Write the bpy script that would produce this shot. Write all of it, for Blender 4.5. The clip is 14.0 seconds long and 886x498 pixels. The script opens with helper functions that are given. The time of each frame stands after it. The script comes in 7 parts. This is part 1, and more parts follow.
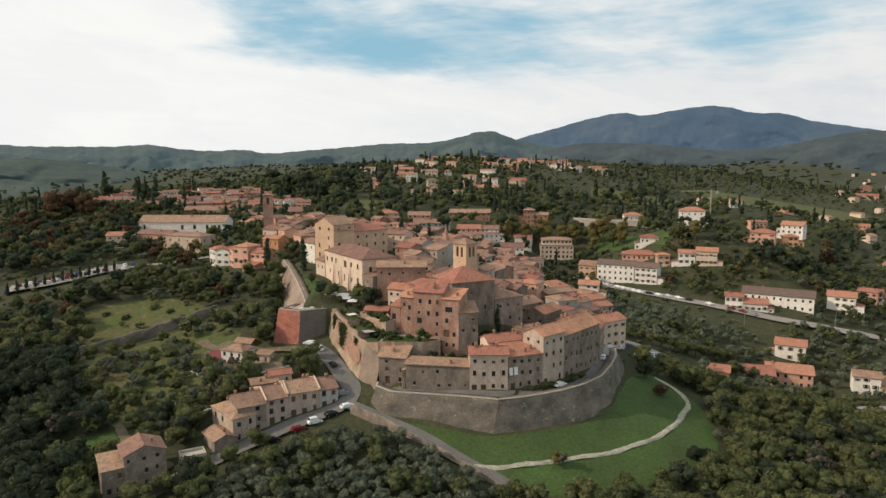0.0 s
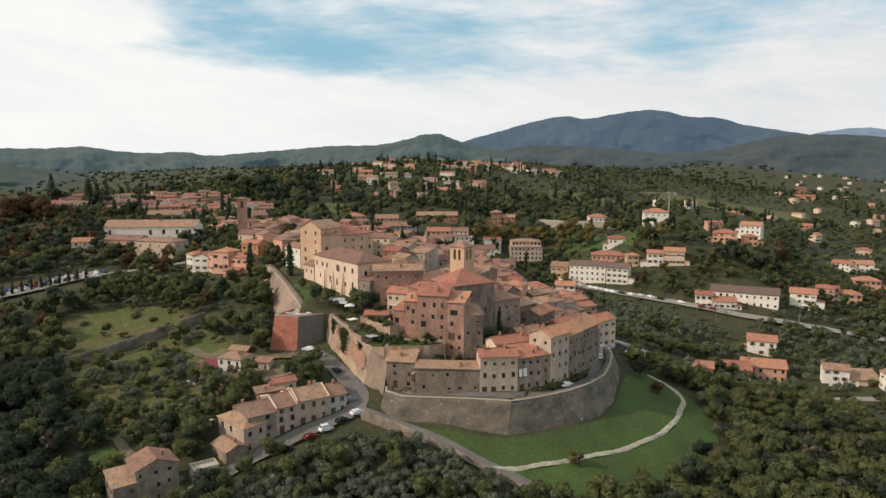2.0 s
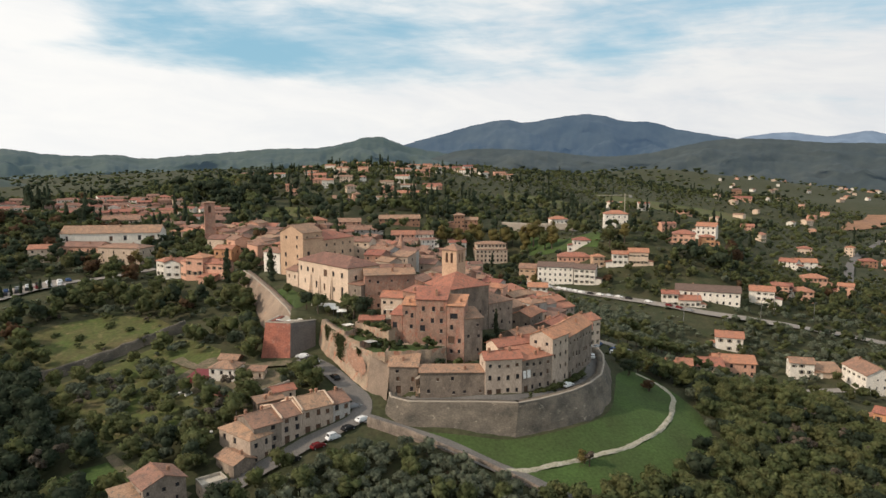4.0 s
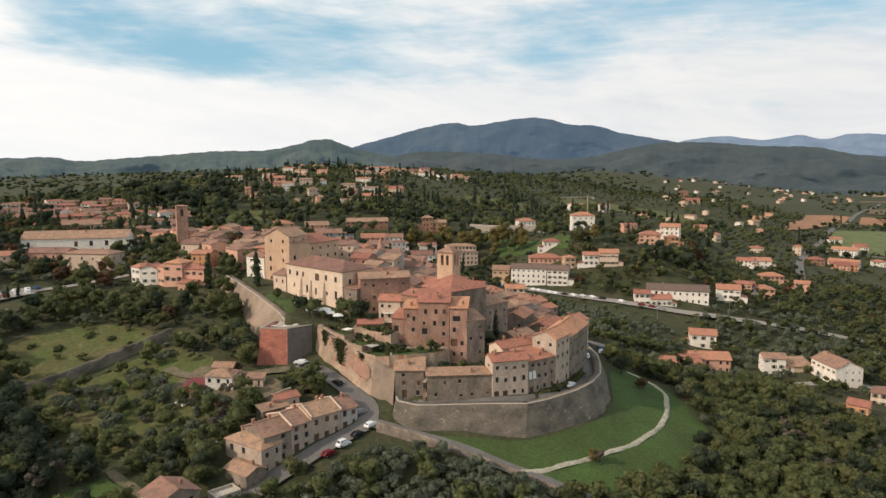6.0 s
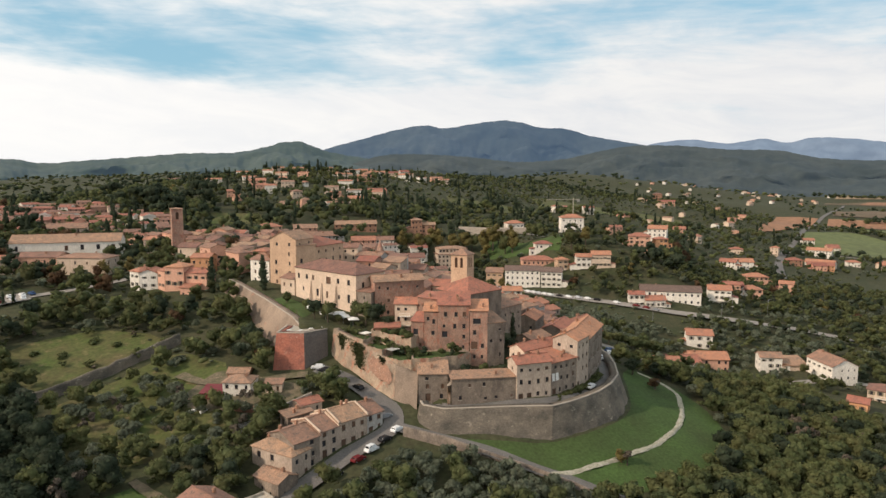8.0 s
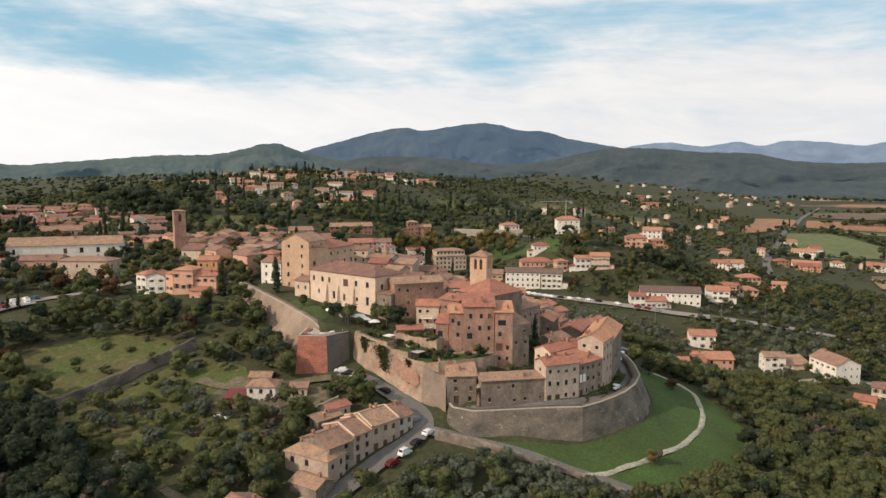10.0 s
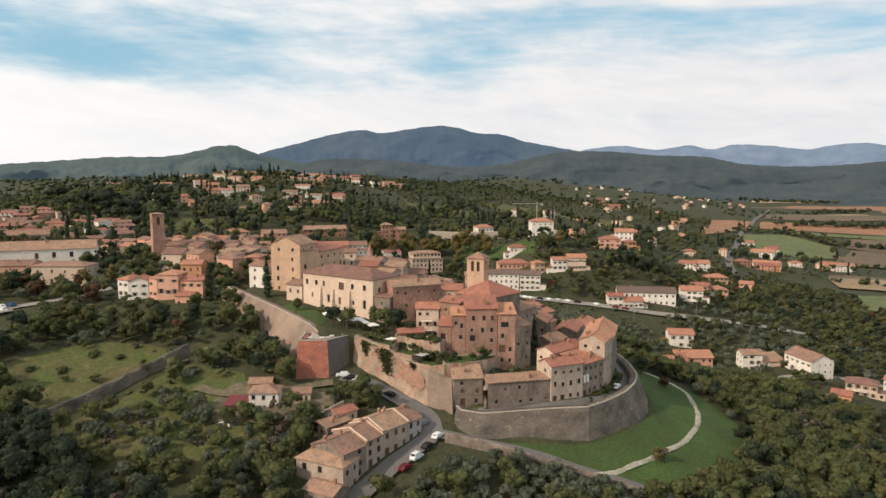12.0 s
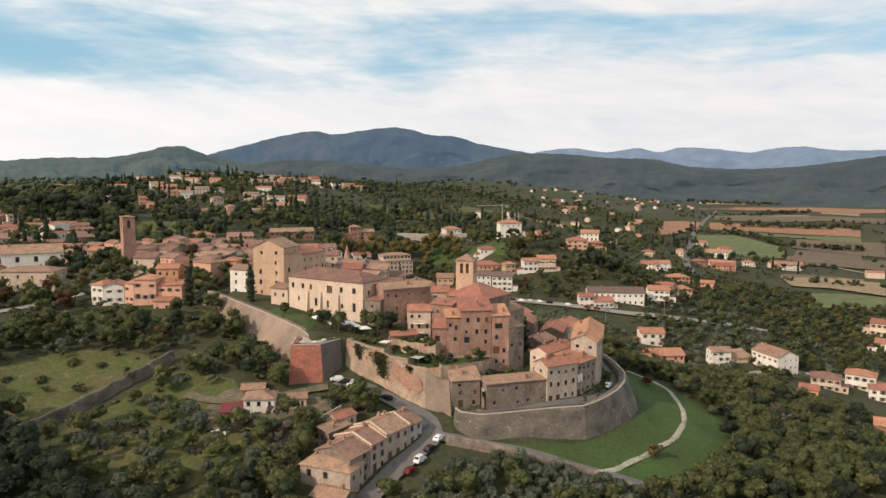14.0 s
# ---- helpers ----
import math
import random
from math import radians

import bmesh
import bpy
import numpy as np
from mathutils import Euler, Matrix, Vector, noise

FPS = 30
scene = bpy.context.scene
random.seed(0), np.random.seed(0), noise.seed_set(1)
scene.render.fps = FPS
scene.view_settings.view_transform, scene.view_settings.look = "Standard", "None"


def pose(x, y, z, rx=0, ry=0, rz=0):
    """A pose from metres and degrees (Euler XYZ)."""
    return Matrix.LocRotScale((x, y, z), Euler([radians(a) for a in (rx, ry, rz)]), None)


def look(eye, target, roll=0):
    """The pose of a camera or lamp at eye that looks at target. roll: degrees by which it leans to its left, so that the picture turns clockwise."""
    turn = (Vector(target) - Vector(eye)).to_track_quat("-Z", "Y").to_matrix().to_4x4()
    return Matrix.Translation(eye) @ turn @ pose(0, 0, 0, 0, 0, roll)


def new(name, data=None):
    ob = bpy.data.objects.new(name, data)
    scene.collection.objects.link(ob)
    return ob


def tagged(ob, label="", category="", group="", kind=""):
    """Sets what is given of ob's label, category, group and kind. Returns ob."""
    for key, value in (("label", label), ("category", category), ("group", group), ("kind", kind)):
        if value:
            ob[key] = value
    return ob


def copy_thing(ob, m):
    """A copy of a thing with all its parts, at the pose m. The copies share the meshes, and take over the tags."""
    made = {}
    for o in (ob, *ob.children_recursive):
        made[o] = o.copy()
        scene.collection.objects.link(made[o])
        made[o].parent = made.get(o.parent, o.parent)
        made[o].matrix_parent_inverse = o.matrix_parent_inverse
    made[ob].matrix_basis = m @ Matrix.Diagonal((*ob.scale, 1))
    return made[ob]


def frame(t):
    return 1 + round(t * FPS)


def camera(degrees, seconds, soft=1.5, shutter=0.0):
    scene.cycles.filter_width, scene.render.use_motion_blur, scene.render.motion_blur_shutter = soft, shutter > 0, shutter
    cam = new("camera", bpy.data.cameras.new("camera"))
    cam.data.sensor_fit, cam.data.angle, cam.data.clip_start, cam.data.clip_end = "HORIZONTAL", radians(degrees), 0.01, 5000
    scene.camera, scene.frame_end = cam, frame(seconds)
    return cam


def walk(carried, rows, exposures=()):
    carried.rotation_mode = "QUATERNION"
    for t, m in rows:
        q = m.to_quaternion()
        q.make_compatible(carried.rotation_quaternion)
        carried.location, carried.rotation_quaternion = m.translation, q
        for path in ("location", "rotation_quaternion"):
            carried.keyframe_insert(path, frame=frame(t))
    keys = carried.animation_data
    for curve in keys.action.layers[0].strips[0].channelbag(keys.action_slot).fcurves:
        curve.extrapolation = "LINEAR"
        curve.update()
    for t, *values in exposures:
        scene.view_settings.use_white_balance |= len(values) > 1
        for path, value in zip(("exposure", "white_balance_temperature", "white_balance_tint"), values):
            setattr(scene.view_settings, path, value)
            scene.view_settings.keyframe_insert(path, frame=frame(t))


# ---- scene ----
cam = camera(66.3, 14.0)
METRES, EYE, TILT, LEAN, TURN = 110.0, 60.0, -7.5, 0.0, 0.0
ROWS = [
    (0.0, 0.0, 0.0, 0.0, 0.0, 0.0, -0.0),
    (0.5, -0.0423, -0.0008, 0.0007, -0.96, 0.05, 0.13),
    (1.0, -0.0844, 0.0001, 0.0014, -1.87, 0.1, 0.24),
    (1.5, -0.1264, 0.002, 0.0023, -3.17, 0.14, 0.41),
    (2.0, -0.1683, 0.0054, 0.0033, -4.71, 0.17, 0.61),
    (2.5, -0.2101, 0.0112, 0.0037, -6.17, 0.22, 0.8),
    (3.0, -0.2509, 0.0181, 0.0052, -7.43, 0.26, 0.96),
    (5.5, -0.4431, 0.0627, 0.0088, -13.1, 0.44, 1.74),
    (6.0, -0.4786, 0.0728, 0.0101, -14.23, 0.45, 1.87),
    (6.5, -0.5135, 0.0838, 0.0116, -15.37, 0.47, 2.0),
    (7.0, -0.5473, 0.0952, 0.0129, -16.18, 0.49, 2.1),
    (7.5, -0.5794, 0.107, 0.0136, -16.5, 0.54, 2.13),
    (8.0, -0.6109, 0.1193, 0.0145, -16.8, 0.58, 2.14),
    (10.5, -0.7626, 0.1818, 0.0183, -19.34, 0.74, 2.4),
    (11.0, -0.7916, 0.1943, 0.0193, -20.06, 0.77, 2.48),
    (11.5, -0.8201, 0.2067, 0.0206, -21.08, 0.77, 2.59),
    (12.0, -0.8486, 0.2182, 0.0223, -22.35, 0.76, 2.73),
    (12.5, -0.8766, 0.2298, 0.0242, -23.64, 0.73, 2.87),
    (13.0, -0.9036, 0.2415, 0.026, -24.69, 0.72, 2.98),
    (13.5, -0.9294, 0.2534, 0.028, -25.55, 0.71, 3.06),
    (14.0, -0.9542, 0.2646, 0.0296, -26.38, 0.7, 3.13),
]
walk(cam, [(t, pose(0, 0, EYE, TILT, LEAN, TURN) @ pose(METRES * x, METRES * y, METRES * z, 90 + pitch, roll, yaw)) for t, x, y, z, yaw, pitch, roll in ROWS],
     [(0.0, -0.16, 6380, 9.0), (3.0, -0.12, 6400, 9.6), (7.0, -0.06, 6440, 10.6), (14.0, -0.04, 6480, 11.4)])

# ---- world, sun ----
SUN_AZ, SUN_EL = -99.0, 33.0      # degrees, azimuth clockwise from +y
sun_dir = Vector((math.sin(radians(SUN_AZ)) * math.cos(radians(SUN_EL)), math.cos(radians(SUN_AZ)) * math.cos(radians(SUN_EL)), math.sin(radians(SUN_EL))))
sun = new("sun", bpy.data.lights.new("sun", "SUN"))
sun.data.energy, sun.data.angle, sun.data.color = 3.55, radians(1.6), (1.0, 0.83, 0.66)
sun.matrix_world = look((-300, 0, 300), Vector((-300, 0, 300)) - sun_dir)

world = bpy.data.worlds.new("sky")
scene.world = world
world.use_nodes = True
wn, wl = world.node_tree.nodes, world.node_tree.links
wn.clear()
w_out, w_bg = wn.new("ShaderNodeOutputWorld"), wn.new("ShaderNodeBackground")
sky = wn.new("ShaderNodeTexSky")
sky.sky_type, sky.sun_disc, sky.sun_elevation, sky.sun_rotation = "NISHITA", False, radians(SUN_EL), radians(SUN_AZ)
sky.air_density, sky.dust_density, sky.ozone_density = 1.0, 0.6, 1.5


def wmath(op, a, b=None):
    n = wn.new("ShaderNodeMath")
    n.operation = op
    for k, v in enumerate((a, b)):
        if v is None:
            continue
        if isinstance(v, (int, float)):
            n.inputs[k].default_value = v
        else:
            wl.new(v, n.inputs[k])
    return n.outputs[0]


def wmix(fac, a, b):
    n = wn.new("ShaderNodeMix")
    n.data_type = "RGBA"
    for k, v in ((0, fac), (6, a), (7, b)):
        if isinstance(v, (int, float, tuple)):
            n.inputs[k].default_value = v
        else:
            wl.new(v, n.inputs[k])
    return n.outputs[2]


# cloud sheets in azimuth and height, drawn out along the horizon
tc, sep = wn.new("ShaderNodeTexCoord"), wn.new("ShaderNodeSeparateXYZ")
wl.new(tc.outputs["Generated"], sep.inputs[0])
azim = wmath("ARCTAN2", sep.outputs[0], sep.outputs[1])
elev = wmath("ARCSINE", sep.outputs[2])


def cloud_noise(sx, sy, shift, detail, rough, skew=0.0):
    comb, n = wn.new("ShaderNodeCombineXYZ"), wn.new("ShaderNodeTexNoise")
    wl.new(wmath("MULTIPLY", wmath("ADD", azim, wmath("MULTIPLY", elev, skew)), sx), comb.inputs[0])
    wl.new(wmath("MULTIPLY", elev, sy), comb.inputs[1])
    comb.inputs[2].default_value = shift
    n.inputs["Scale"].default_value, n.inputs["Detail"].default_value, n.inputs["Roughness"].default_value = 1.0, detail, rough
    n.inputs["Distortion"].default_value = 0.5
    wl.new(comb.outputs[0], n.inputs["Vector"])
    return n.outputs["Fac"]


def wramp(v, lo, hi):
    n = wn.new("ShaderNodeMapRange")
    n.interpolation_type = "SMOOTHSTEP"
    wl.new(v, n.inputs["Value"])
    n.inputs["From Min"].default_value, n.inputs["From Max"].default_value = lo, hi
    return n.outputs["Result"]


big = cloud_noise(2.2, 9.0, 3.7, 5.0, 0.55, 0.9)
fine = cloud_noise(6.5, 22.0, 8.2, 6.0, 0.6, 1.2)
wisp = cloud_noise(9.0, 60.0, 5.1, 5.0, 0.62, -1.6)          # thin streaks that climb to the right
low = wramp(elev, 0.17, 0.075)          # thick veil near the horizon
amount = wmath("ADD", wmath("ADD", wmath("MULTIPLY", big, 0.75), wmath("ADD", wmath("MULTIPLY", fine, 0.22), wmath("MULTIPLY", wisp, 0.16))), wmath("MULTIPLY", low, 0.19))
bank = wmath("MULTIPLY", wramp(azim, -0.24, -0.40), wramp(elev, 0.145, 0.170))          # white bank high on the left
amount = wmath("ADD", amount, wmath("MULTIPLY", bank, 0.30))
amount = wmath("ADD", amount, wmath("MULTIPLY", wmath("MULTIPLY", wramp(azim, 0.05, -0.35), wramp(elev, 0.135, 0.10)), 0.20))
hole = wmath("MULTIPLY", wramp(wmath("ABSOLUTE", wmath("SUBTRACT", azim, 0.02)), 0.60, 0.10), wramp(wmath("ABSOLUTE", wmath("SUBTRACT", elev, 0.165)), 0.085, 0.0))
amount = wmath("SUBTRACT", amount, wmath("MULTIPLY", hole, 0.13))
cover = wramp(amount, 0.40, 0.68)
scale_sky = wn.new("ShaderNodeVectorMath")
scale_sky.operation = "SCALE"
scale_sky.inputs["Scale"].default_value = 0.11
wl.new(sky.outputs[0], scale_sky.inputs[0])
clear = wmix(0.7, scale_sky.outputs[0], (0.35, 0.65, 0.80, 1.0))
cloud_tone = wmix(wramp(fine, 0.3, 0.7), (0.84, 0.85, 0.86, 1.0), (0.99, 0.97, 0.93, 1.0))
cloud_tone = wmix(wramp(azim, 0.75, -0.45), wmix(0.12, cloud_tone, (0.55, 0.60, 0.66, 1.0)), wmix(0.5, cloud_tone, (1.16, 1.14, 1.09, 1.0)))          # clouds glow towards the sun
col = wmix(cover, clear, cloud_tone)
wl.new(col, w_bg.inputs["Color"])
w_bg.inputs["Strength"].default_value = 1.0
wl.new(w_bg.outputs[0], w_out.inputs[0])
scene.view_settings.exposure = 0.0

# ---- materials ----
def material(name, c1, c2, scale=1.0, fine=6.0, c3=None, spots=0.0, rough=0.9, bump=0.0, bump_scale=None, vary=0.0, island=0.0, stretch=(1, 1, 1), hue=0.0, glow=None, ribs=0.0):
    """A two-scale noise material in world coordinates: broad patches from c1 to c2, fine grain, spots of c3, small shifts per object or per island."""
    m = bpy.data.materials.new(name)
    m.use_nodes = True
    n, l = m.node_tree.nodes, m.node_tree.links
    p = n["Principled BSDF"]
    p.inputs["Roughness"].default_value = rough
    p.inputs["Specular IOR Level"].default_value = 0.25
    geo, mapping = n.new("ShaderNodeNewGeometry"), n.new("ShaderNodeMapping")
    mapping.inputs["Scale"].default_value = stretch
    l.new(geo.outputs["Position"], mapping.inputs["Vector"])

    def noise_tex(s, detail=4.0, r=0.6):
        t = n.new("ShaderNodeTexNoise")
        t.inputs["Scale"].default_value, t.inputs["Detail"].default_value, t.inputs["Roughness"].default_value = s, detail, r
        l.new(mapping.outputs[0], t.inputs["Vector"])
        return t.outputs["Fac"]

    def ramp(v, lo, hi):
        r = n.new("ShaderNodeMapRange")
        r.inputs["From Min"].default_value, r.inputs["From Max"].default_value = lo, hi
        l.new(v, r.inputs["Value"])
        return r.outputs["Result"]

    def mix(f, a, b, mode="MIX"):
        x = n.new("ShaderNodeMix")
        x.data_type, x.blend_type = "RGBA", mode
        for k, v in ((0, f), (6, a), (7, b)):
            if isinstance(v, (int, float)):
                x.inputs[k].default_value = v
            elif isinstance(v, tuple):
                x.inputs[k].default_value = (*v, 1.0)
            else:
                l.new(v, x.inputs[k])
        return x.outputs[2]

    broad, grain = noise_tex(scale), noise_tex(fine, 3.0)
    c = mix(ramp(broad, 0.32, 0.68), c1, c2)
    if c3:
        c = mix(ramp(noise_tex(scale * 2.7, 5.0, 0.7), 0.66 - spots, 0.74 - spots * 0.6), c, c3)
    g = n.new("ShaderNodeMapRange")
    g.inputs["From Min"].default_value, g.inputs["From Max"].default_value, g.inputs["To Min"].default_value, g.inputs["To Max"].default_value = 0.25, 0.75, 0.68, 1.3
    l.new(grain, g.inputs["Value"])
    hsv = n.new("ShaderNodeHueSaturation")
    l.new(c, hsv.inputs["Color"])
    value = g.outputs["Result"]
    for amount, out in ((vary, "object"), (island, "island")):
        if amount:
            src = n.new("ShaderNodeObjectInfo").outputs["Random"] if out == "object" else geo.outputs["Random Per Island"]
            r = n.new("ShaderNodeMapRange")
            r.inputs["To Min"].default_value, r.inputs["To Max"].default_value = 1 - amount, 1 + amount
            l.new(src, r.inputs["Value"])
            mu = n.new("ShaderNodeMath")
            mu.operation = "MULTIPLY"
            l.new(value, mu.inputs[0]), l.new(r.outputs["Result"], mu.inputs[1])
            value = mu.outputs[0]
            if hue:
                h = n.new("ShaderNodeMapRange")
                h.inputs["To Min"].default_value, h.inputs["To Max"].default_value = 0.5 - hue, 0.5 + hue
                l.new(src, h.inputs["Value"]), l.new(h.outputs["Result"], hsv.inputs["Hue"])
    if ribs:
        co, wave = n.new("ShaderNodeTexCoord"), n.new("ShaderNodeTexWave")
        wave.bands_direction = "X"
        wave.inputs["Scale"].default_value, wave.inputs["Distortion"].default_value, wave.inputs["Detail"].default_value = 1.5, 1.2, 2.0
        wave.inputs["Detail Scale"].default_value = 0.6
        l.new(co.outputs["Object"], wave.inputs["Vector"])
        r = n.new("ShaderNodeMapRange")
        r.inputs["To Min"].default_value, r.inputs["To Max"].default_value = 1 - ribs, 1 + ribs
        l.new(wave.outputs["Fac"], r.inputs["Value"])
        mu = n.new("ShaderNodeMath")
        mu.operation = "MULTIPLY"
        l.new(value, mu.inputs[0]), l.new(r.outputs["Result"], mu.inputs[1])
        value = mu.outputs[0]
    l.new(value, hsv.inputs["Value"])
    l.new(hsv.outputs[0], p.inputs["Base Color"])
    if bump:
        b = n.new("ShaderNodeBump")
        b.inputs["Strength"].default_value, b.inputs["Distance"].default_value = min(bump * 4, 1.0), bump
        l.new(noise_tex(bump_scale or fine, 4.0), b.inputs["Height"]), l.new(b.outputs[0], p.inputs["Normal"])
    # even emission without a lamp; the ridges use it as distance haze
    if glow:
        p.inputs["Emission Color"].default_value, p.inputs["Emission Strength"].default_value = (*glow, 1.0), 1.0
    return m


def plain(name, c, rough=0.5, metal=0.0):
    m = material(name, c, tuple(v * 0.85 for v in c), 2.0, 12.0, rough=rough)
    m.node_tree.nodes["Principled BSDF"].inputs["Metallic"].default_value = metal
    return m


WALL = {
    "stone": material("rubble_stone_wall", (0.315, 0.252, 0.198), (0.153, 0.124, 0.101), 0.36, 3.2, (0.387, 0.31, 0.239), 0.05, bump=0.05, bump_scale=2.6, stretch=(1, 1, 0.6), vary=0.18),
    "old": material("weathered_warm_stone", (0.41, 0.255, 0.185), (0.215, 0.135, 0.105), 0.34, 3.2, (0.344, 0.149, 0.102), 0.15, bump=0.05, bump_scale=2.6, stretch=(1, 1, 0.6), vary=0.14),
    "cream": material("cream_plaster", (0.66, 0.515, 0.395), (0.53, 0.41, 0.31), 0.25, 4.0, (0.42, 0.34, 0.25), 0.02, stretch=(1, 1, 0.4), vary=0.08),
    "tan": material("tan_plaster", (0.47, 0.375, 0.295), (0.34, 0.27, 0.215), 0.3, 3.2, (0.27, 0.215, 0.17), 0.05, stretch=(1, 1, 0.4), vary=0.16),
    "white": material("white_plaster", (0.76, 0.71, 0.63), (0.64, 0.59, 0.51), 0.25, 4.0, (0.50, 0.45, 0.38), 0.0, stretch=(1, 1, 0.4), vary=0.06),
    "yellow": material("ochre_plaster", (0.57, 0.39, 0.265), (0.45, 0.305, 0.205), 0.2, 4.0, (0.42, 0.31, 0.19), 0.03, stretch=(1, 1, 0.4), vary=0.06),
    "pink": material("salmon_plaster", (0.66, 0.38, 0.27), (0.54, 0.31, 0.22), 0.25, 4.0, (0.45, 0.28, 0.2), 0.0, stretch=(1, 1, 0.4), vary=0.1),
    "orange": material("orange_plaster", (0.68, 0.36, 0.19), (0.58, 0.30, 0.16), 0.25, 4.0, stretch=(1, 1, 0.4), vary=0.08),
    "grey": material("grey_plaster", (0.42, 0.40, 0.37), (0.33, 0.31, 0.28), 0.3, 4.0, (0.25, 0.23, 0.2), 0.02, stretch=(1, 1, 0.4), vary=0.1),
    "brick": material("brown_brick", (0.36, 0.20, 0.13), (0.27, 0.155, 0.105), 0.4, 5.0, (0.42, 0.28, 0.2), 0.03, bump=0.05, vary=0.1),
}
ROOF = {
    "orange": material("terracotta_tiles", (0.385, 0.158, 0.102), (0.27, 0.128, 0.09), 0.32, 3.0, (0.184, 0.115, 0.0874), 0.13, bump=0.10, bump_scale=4.0, vary=0.24, hue=0.012, ribs=0.10),
    "bright": material("bright_terracotta_tiles", (0.46, 0.2, 0.12), (0.3, 0.145, 0.097), 0.34, 3.0, (0.205, 0.13, 0.093), 0.14, bump=0.10, bump_scale=4.0, vary=0.20, hue=0.010, ribs=0.10),
    "brown": material("old_weathered_tiles", (0.324, 0.18, 0.122), (0.203, 0.126, 0.0927), 0.34, 3.0, (0.135, 0.106, 0.0855), 0.14, bump=0.10, bump_scale=4.0, vary=0.26, hue=0.014, ribs=0.10),
    "dark": material("dark_brown_tiles", (0.155, 0.105, 0.085), (0.12, 0.085, 0.07), 0.5, 5.0, bump=0.06, bump_scale=5.0, vary=0.1, ribs=0.14),
}
GLASS = plain("window_glass", (0.035, 0.035, 0.04), 0.25)
FRAME = plain("painted_window_frame", (0.14, 0.10, 0.075), 0.6)
SHUTTER = plain("brown_shutter", (0.13, 0.075, 0.05), 0.7)
SHUTTER_G = plain("faded_green_shutter", (0.17, 0.16, 0.11), 0.7)
DOOR = plain("dark_wooden_door", (0.10, 0.06, 0.04), 0.7)
RAMPART = material("rampart_rubble", (0.184, 0.152, 0.118), (0.0782, 0.0699, 0.057), 0.22, 2.6, (0.331, 0.285, 0.221), 0.06, bump=0.12, bump_scale=1.6, stretch=(0.8, 0.8, 1.3))
SCARP = material("pale_scarp_stone", (0.313, 0.235, 0.175), (0.156, 0.12, 0.092), 0.12, 4.5, (0.331, 0.17, 0.115), 0.08, bump=0.07, bump_scale=1.8, stretch=(1, 1, 0.5))
CURTAIN = material("patched_scarp", (0.423, 0.322, 0.23), (0.202, 0.156, 0.115), 0.16, 2.8, (0.34, 0.152, 0.0966), 0.15, bump=0.09, bump_scale=1.5, stretch=(1, 1, 0.7))
RED_BRICK = material("red_scarp_brick", (0.36, 0.130, 0.085), (0.20, 0.085, 0.065), 0.28, 2.6, (0.40, 0.25, 0.19), 0.06, bump=0.08, bump_scale=3.0)
# grey of the bastion's right face, darkened to carry its shade
SHADED_GREY_SCARP = material("shaded_grey_scarp_stone", (0.155, 0.128, 0.112), (0.115, 0.098, 0.088), 0.25, 2.6, bump=0.05, bump_scale=1.8)
COPING = material("stone_coping", (0.40, 0.345, 0.28), (0.29, 0.25, 0.205), 0.6, 5.0)
PATCH_BRICK = material("worn_brick_facing", (0.33, 0.185, 0.125), (0.235, 0.14, 0.10), 0.35, 2.6, (0.38, 0.28, 0.205), 0.10, bump=0.08, bump_scale=2.0)
ASPHALT = material("worn_asphalt", (0.165, 0.152, 0.14), (0.12, 0.111, 0.102), 0.12, 3.0, (0.10, 0.093, 0.086), 0.02)
ROAD_PALE = material("pale_road", (0.30, 0.27, 0.24), (0.23, 0.205, 0.18), 0.12, 3.0)
GRAVEL = material("white_gravel", (0.47, 0.42, 0.355), (0.30, 0.265, 0.21), 0.4, 3.0)
TRACK = material("gravel_track_with_grass", (0.42, 0.385, 0.315), (0.25, 0.235, 0.165), 0.5, 2.4, (0.09, 0.115, 0.045), 0.10, rough=1.0)
GROUND = material("rough_ground", (0.034, 0.043, 0.018), (0.062, 0.058, 0.030), 0.12, 0.7, (0.10, 0.085, 0.048), 0.0, rough=1.0, bump=0.25, bump_scale=0.6)
LAWN = material("mown_grass", (0.058, 0.098, 0.026), (0.046, 0.066, 0.021), 0.06, 1.2, (0.095, 0.098, 0.042), 0.03, rough=1.0, bump=0.1, bump_scale=1.6)
MEADOW = material("dry_meadow", (0.070, 0.095, 0.024), (0.095, 0.078, 0.036), 0.09, 0.8, (0.15, 0.12, 0.06), 0.09, rough=1.0, bump=0.12, bump_scale=1.2)
TILLED = material("tilled_field", (0.30, 0.16, 0.09), (0.24, 0.13, 0.08), 0.01, 0.12, rough=1.0)
CROP = material("green_field", (0.13, 0.15, 0.055), (0.105, 0.12, 0.05), 0.01, 0.12, rough=1.0)
FALLOW = material("fallow_field", (0.15, 0.105, 0.07), (0.11, 0.085, 0.05), 0.02, 0.2, (0.10, 0.11, 0.045), 0.02, rough=1.0)
YARD = material("trodden_earth", (0.17, 0.13, 0.09), (0.085, 0.085, 0.045), 0.3, 1.6, (0.26, 0.19, 0.14), 0.05, rough=1.0, bump=0.1, bump_scale=1.2)
STUBBLE = material("stubble_field", (0.30, 0.215, 0.13), (0.235, 0.175, 0.10), 0.015, 0.2, rough=1.0)
BARK = material("bark", (0.11, 0.085, 0.065), (0.075, 0.06, 0.045), 1.5, 9.0, rough=1.0)


